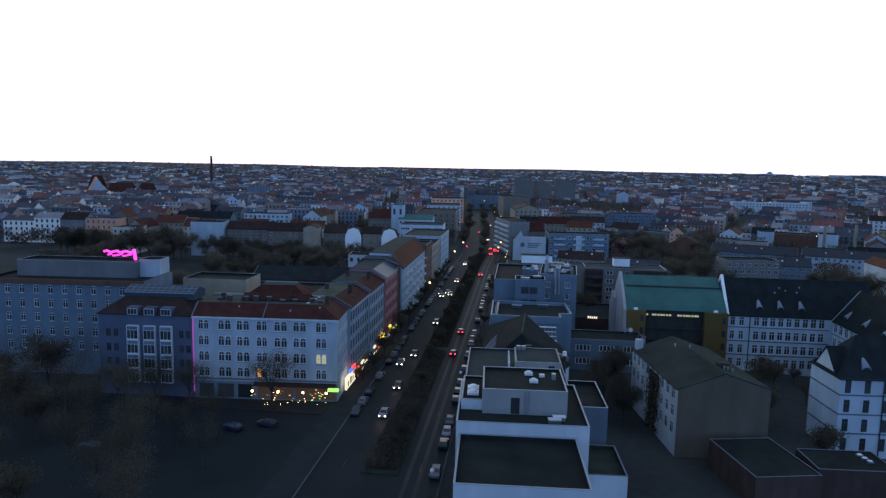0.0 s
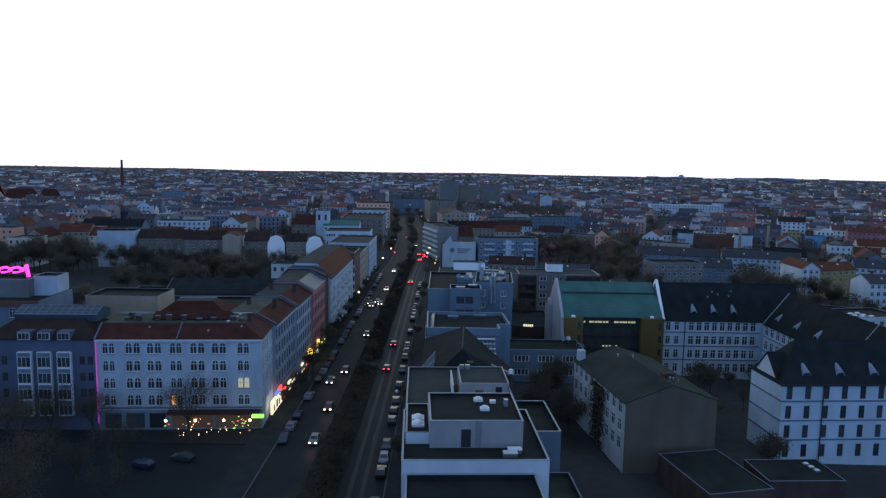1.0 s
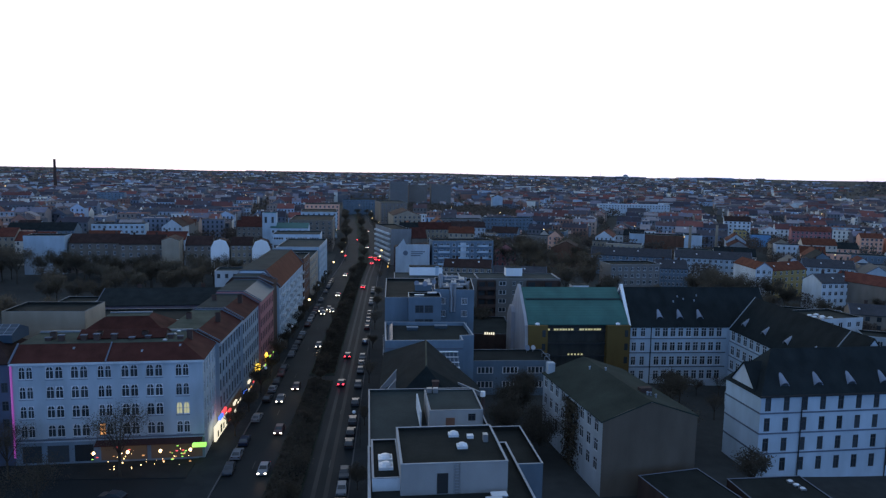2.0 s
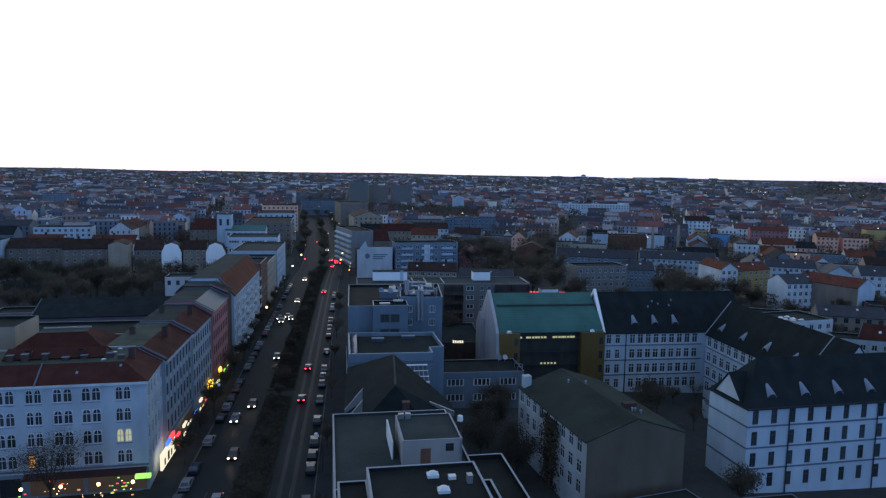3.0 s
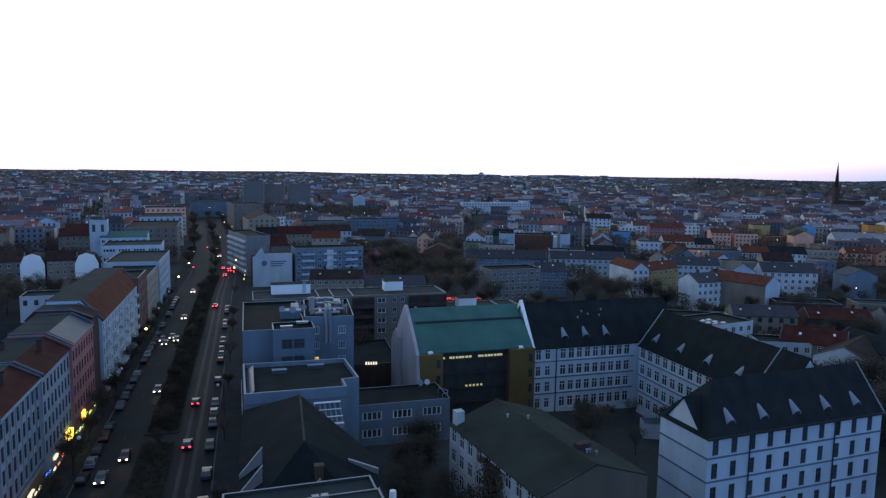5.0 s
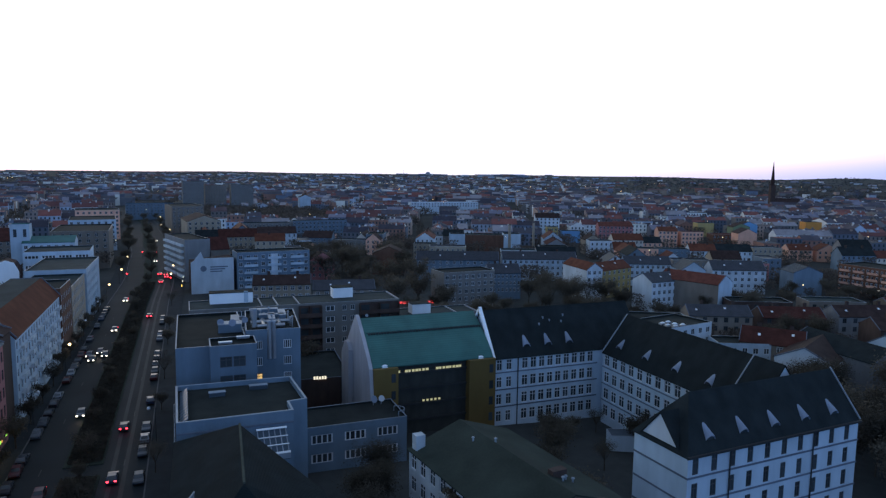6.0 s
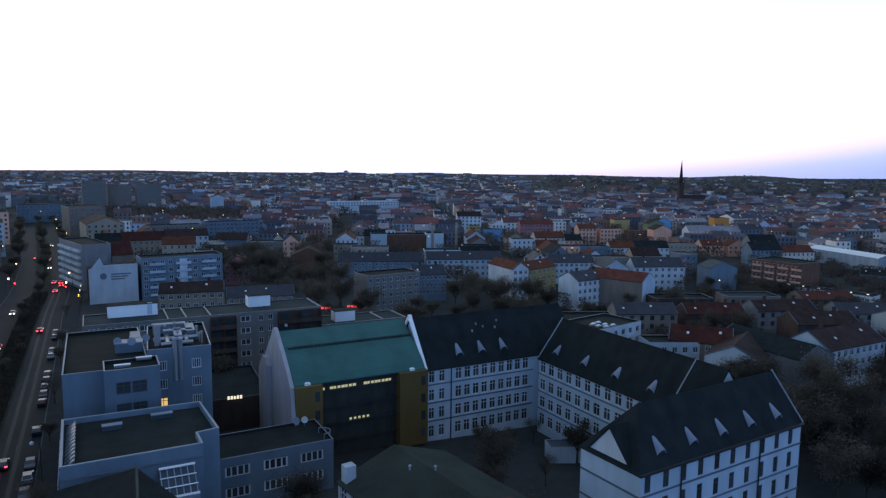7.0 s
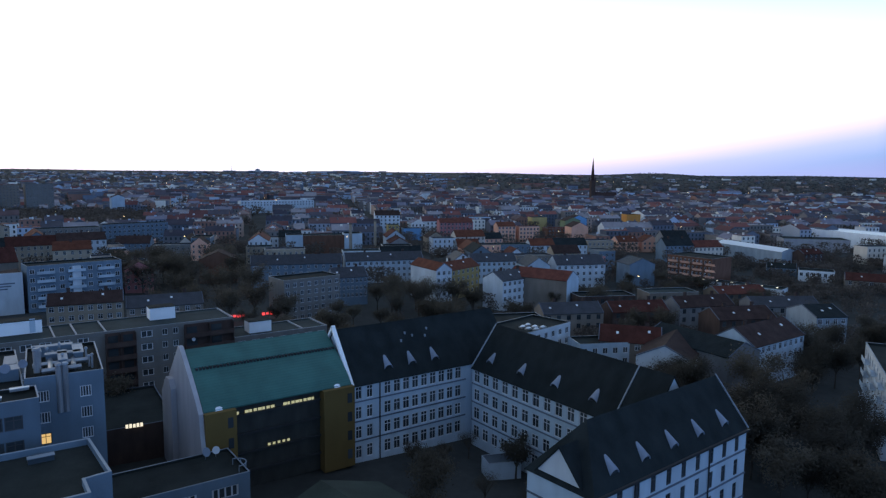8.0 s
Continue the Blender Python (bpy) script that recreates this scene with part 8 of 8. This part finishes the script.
def clump(x, y, z, s, n, leaf=0.36, pine=False):
    for k in range(n):
        a, e = wr.uniform(0, 2 * math.pi), wr.uniform(-0.2, 1.0)
        c = Vector((x + math.cos(a) * s * wr.uniform(0.2, 1), y + math.sin(a) * s * wr.uniform(0.2, 1), z + s * (0.4 + e)))
        u = Vector((wr.uniform(-1, 1), wr.uniform(-1, 1), wr.uniform(-0.6, 0.6))).normalized() * s * leaf
        v = u.orthogonal().normalized() * s * leaf * 0.9
        (pines if pine else woods).face([c - u, c + u * 0.6 + v, c + u * 0.5 - v])


def on_house(x, y, m):
    for (n, lab, hx, hy, a, w, d, *rest) in HOUSES:
        ca, sa = math.cos(radians(a)), math.sin(radians(a))
        u, v = (x - hx) * ca + (y - hy) * sa, (y - hy) * ca - (x - hx) * sa
        if -m < u < w + m and -m < v < d + m:
            return True
    return False


for k in range(420):  # gardens and railway slopes between the halls
    x, y = wr.uniform(292, 500), wr.uniform(215, 350)
    if not on_house(x, y, 2.6):
        clump(x, y, ground_z(x, y), wr.uniform(2.4, 4.4), 150, 0.13)
for k in range(190):  # bushes and small trees in the courts
    x, y = wr.uniform(135, 300), wr.uniform(190, 320)
    if not on_house(x, y, 1.6):
        clump(x, y, ground_z(x, y) + wr.uniform(0.0, 2.5), wr.uniform(2.2, 3.8), 170, 0.12)
for k in range(620):
    x, y = wr.uniform(2, 152), wr.uniform(742, 962)
    clump(x, y, ground_z(x, y) + 3, wr.uniform(4, 7), 34, 0.2)
for k in range(6800):
    az, r = radians(wr.uniform(-44, 80)), 330 + 2500 * wr.random() ** 1.25
    x, y = 5 + r * math.sin(az), 55 + r * math.cos(az)
    if not (y < 1150 and abs(x - street_x(y)) < 20) and not blocked(x, y, 2):
        clump(x, y, ground_z(x, y) + 3, wr.uniform(3.2, 5.6) if r < 700 else wr.uniform(3.5, 6.5), 200 if r < 700 else (60 if r < 1000 else 14), 0.11 if r < 700 else (0.2 if r < 1000 else 0.34))
for k in range(4200):
    az, r = radians(wr.uniform(36, 84)), 1900 + 2700 * wr.random()
    x, y = 5 + r * math.sin(az), 55 + r * math.cos(az)
    clump(x, y, ground_z(x, y) - 4, wr.uniform(4, 6.5), 14, 0.4, True)
for k in range(1500):
    az, r = radians(wr.uniform(47, 84)), 1050 + 850 * wr.random()
    x, y = 5 + r * math.sin(az), 55 + r * math.cos(az)
    clump(x, y, ground_z(x, y), wr.uniform(4, 6.5), 16, 0.34, True)
for k in range(1500):
    az, r = radians(wr.uniform(-46, 45)), 2600 + 2000 * wr.random()
    x, y = 5 + r * math.sin(az), 55 + r * math.cos(az)
    clump(x, y, ground_z(x, y) - 2, wr.uniform(4, 6.5), 12, 0.34, True)
tagged(part("distant_forest", pines, M["pine_far"]), "dark pine forest towards the horizon", "forest", kind="stuff")
tagged(part("distant_trees", woods, M["leaf_far"]), "dark distant trees and woods between the houses", "trees", kind="stuff")


# ---- cars ----
def car_meshes():
    body = Shape()
    prof = [(-2.15, 0.32), (2.1, 0.32), (2.18, 0.62), (2.05, 0.86), (0.95, 0.98), (0.3, 1.42), (-1.2, 1.45), (-1.95, 1.02), (-2.18, 0.92)]
    w = 0.86
    n = len(prof)
    for s in (-1, 1):
        i = len(body.v)
        for yy, zz in prof:
            k = 0.80 if zz > 1.2 else (0.98 if zz > 0.9 else 1.0)
            body.v.append((s * w * k, yy, zz))
        body.f.append(tuple(range(i, i + n)) if s < 0 else tuple(range(i + n - 1, i - 1, -1)))
        body.m.append(0)
    for k in range(n):
        j = (k + 1) % n
        body.f.append((n + k, n + j, j, k))
        body.m.append(0)
    gl = Shape()
    gl.face([(-0.66, 1.00, 1.0), (0.66, 1.00, 1.0), (0.58, 0.38, 1.40), (-0.58, 0.38, 1.40)])
    gl.face([(0.66, -1.96, 1.06), (-0.66, -1.96, 1.06), (-0.58, -1.27, 1.43), (0.58, -1.27, 1.43)])
    for s in (-1, 1):
        gl.face([(s * 0.865, 0.7, 1.02), (s * 0.865, -1.6, 1.05), (s * 0.715, -1.1, 1.38), (s * 0.715, 0.25, 1.36)])
    wh = Shape(); wh.tube((-0.11, 0, 0), (0.11, 0, 0), 0.32, 0.32, 12)
    lamp = Shape(); lamp.box(-0.16, -0.05, -0.09, 0.16, 0.05, 0.09)
    return (body.mesh("car_body", [M["paint_car"]]), gl.mesh("car_glass", [M["glass"]]), wh.mesh("car_wheel", [M["rubber"]]),
            lamp.mesh("lamp_off", [M["zinc"]]), lamp.mesh("lamp_head", [M["head"]]), lamp.mesh("lamp_tail", [M["tail"]]), lamp.mesh("lamp_tail_off", [M["tile_red"]]))


CAR = car_meshes()


def car(x, y, turn, on=False, label="parked car beside the kerb", group="parked cars", s=1.0):
    e = thing("car", label, "car", pose(x, y, 0.0 if x > -40 else 0.0, 0, 0, turn) @ Matrix.Scale(s, 4), group)
    for nm, me, p in [("body", CAR[0], (0, 0, 0)), ("glass", CAR[1], (0, 0, 0.004))] + [("wheel", CAR[2], (sx * 0.78, sy, 0.32)) for sx in (-1, 1) for sy in (-1.3, 1.32)]:
        ob = new(nm, me)
        ob.parent = e
        ob.location = p
    for sx in (-0.62, 0.62):
        for nm, me, p in (("headlight", CAR[4] if on else CAR[3], (sx, 2.15, 0.68)), ("tail_light", CAR[5] if on else CAR[6], (sx, -2.17, 0.82))):
            ob = new(nm, me)
            ob.parent = e
            ob.location = p
            if on:
                ob.scale = (1.25, 1.0, 1.3) if y < 300 else (1.7, 1.0, 1.8)
    return e


cr = random.Random(3)
for k in range(34):
    yy = 150 + k * 6.3 + cr.uniform(-0.5, 0.5)
    if cr.random() < 0.75:
        car(street_x(yy) - 10.6, yy, cr.choice([0, 180]) + cr.uniform(-2, 2), label="parked car at the western kerb")
for k in range(40):
    yy = 92 + k * 6.2 + cr.uniform(-0.5, 0.5)
    if cr.random() < 0.72:
        car(street_x(yy) + 10.0, yy, cr.choice([0, 180]) + cr.uniform(-2, 2), label="parked car at the eastern kerb")
for x, y, up in ((-21.5, 149.5, 0), (-21.8, 168, 0), (-22.2, 196, 0), (-24.6, 187, 0), (-11.4, 199, 1), (-11.5, 224.5, 1), (-21.0, 236, 0), (-24.4, 283, 0), (-21.4, 287, 0), (-23.0, 291, 0), (-25.6, 288, 0), (-21.8, 320, 0), (-12.0, 340, 1), (-22.5, 375, 0), (-10.5, 420, 1),
                 (-8.5, 436, 1), (-9.0, 444, 1), (-12, 446, 1), (-4.6, 474, 1), (-7.5, 480, 1), (-5.0, 489, 1), (-16, 500, 0), (-18, 540, 0), (-10, 560, 1), (-20, 620, 0)):
    c = car(x, y, 180 if not up else 0, True, "driving car with its lights on" if not up else "driving car with red tail lights", "driving cars")
for x, y, a in ((-50, 137, 70), (-44, 140, 78), (-72, 124, 85)):
    car(x, y, a, label="parked car on the square")


# ---- street lamps and signals ----
def street_lamp(x, y, h=7.0, lit=True, side=1):
    e = thing("street_lamp", "street lamp with a glowing warm globe" if lit else "grey street lamp, not lit", "street lamp", pose(x, y, 0.13), "street lamps")
    sh = Shape(); sh.tube((0, 0, 0), (0, 0, h), 0.09, 0.06, 8)
    part("pole", sh, M["dark_metal"], e)
    sh = Shape(); sh.tube((0, 0, h - 0.1), (side * 1.2, 0, h + 0.1), 0.05, 0.04, 6)
    part("arm", sh, M["dark_metal"], e)
    sh = Shape(); sh.dome((side * 1.2, 0, h), 0.36, 0.36, 0.34, 0, 10); sh.dome((side * 1.2, 0, h), 0.36, 0.36, -0.34, 0, 10)
    part("globe", sh, M["lamp"] if lit else M["dome"], e)


for y, on in ((190, False), (233, False), (275, True), (306, False), (338, False), (376, True), (420, True), (470, True)):
    street_lamp(street_x(y) - 12.6, y, lit=on)
for y, on in ((110, False), (160, False), (215, False), (400, True), (428, True), (452, True), (480, True), (510, True)):
    street_lamp(street_x(y) + 12.2, y, lit=on, side=-1)
for x, y in ((-26, 428), (-6, 410), (2.0, 432), (-24, 520), (4.5, 522), (0, 524)):
    e = thing("traffic_light", "traffic light showing red", "traffic light", pose(x, y, 0))
    sh = Shape(); sh.tube((0, 0, 0), (0, 0, 4.0), 0.08, 0.08, 8)
    part("pole", sh, M["dark_metal"], e)
    sh = Shape(); sh.box(-0.2, -0.15, 3.0, 0.2, 0.15, 4.1)
    part("housing", sh, M["dark_metal"], e)
    sh = Shape(); sh.tube((0, -0.15, 3.85), (0, -0.3, 3.85), 0.28, 0.28, 10)
    part("red_lens", sh, M["traffic_red"], e)
for x, y in ((-21.5, 149.5), (-21.8, 168), (-22.2, 196), (-24.6, 187), (-21.0, 236), (-23.0, 291)):
    bl = bpy.data.lights.new("headlight_beam", "SPOT")
    bl.energy, bl.color, bl.spot_size, bl.spot_blend, bl.shadow_soft_size = 110, (1.0, 0.7, 0.45), radians(50), 0.8, 0.15
    new("headlight_beam", bl).matrix_world = look((x, y - 2.4, 0.8), (x, y - 12.0, 0.0))
for k in range(11):
    yy = 392 + k * 12.5
    s = thing("shop_sign", "small lit white shop sign" if k % 3 else "small lit yellow shop sign", "sign", pose(street_x(yy) + 15.6, yy, 2.6, 0, 0, -90))
    s1 = Shape(); s1.box(0, -0.1, 0, 2.2, 0.2, 0.6)
    part("light_box", s1, M["sign_white" if k % 3 else "sign_yellow"], s)
    s1 = Shape(); s1.box(0.2, 0.2, 0.2, 2.0, 0.8, 0.35)
    part("bracket", s1, M["dark_metal"], s)
rs = thing("lit_shop_sign", "long red glowing shop sign behind the slab block", "sign", pose(80.0, 340.0, -1.6, 0, 0, -8))
for k in range(9):
    s1 = Shape(); s1.box(k * 1.5 + (6.0 if k > 5 else 0.0), 0, 0.9 + 0.2 * (k % 2), k * 1.5 + 1.05 + (6.0 if k > 5 else 0.0), 0.3, 1.9)
    part("letter_bar", s1, M["sign_red"], rs)
# chairs and planters are too dark to see; the restaurant's lamps light the pavement
rl = bpy.data.lights.new("restaurant_lamp", "POINT")
rl.energy, rl.color, rl.shadow_soft_size = 14, (1.0, 0.6, 0.25), 0.3
new("restaurant_lamp", rl).location = (-43.0, 151.0, 3.0)
hl = bpy.data.lights.new("shop_light", "POINT")
hl.energy, hl.color, hl.shadow_soft_size = 18, (1.0, 0.8, 0.5), 0.4
new("shop_light", hl).location = (-31.2, 168.0, 3.6)
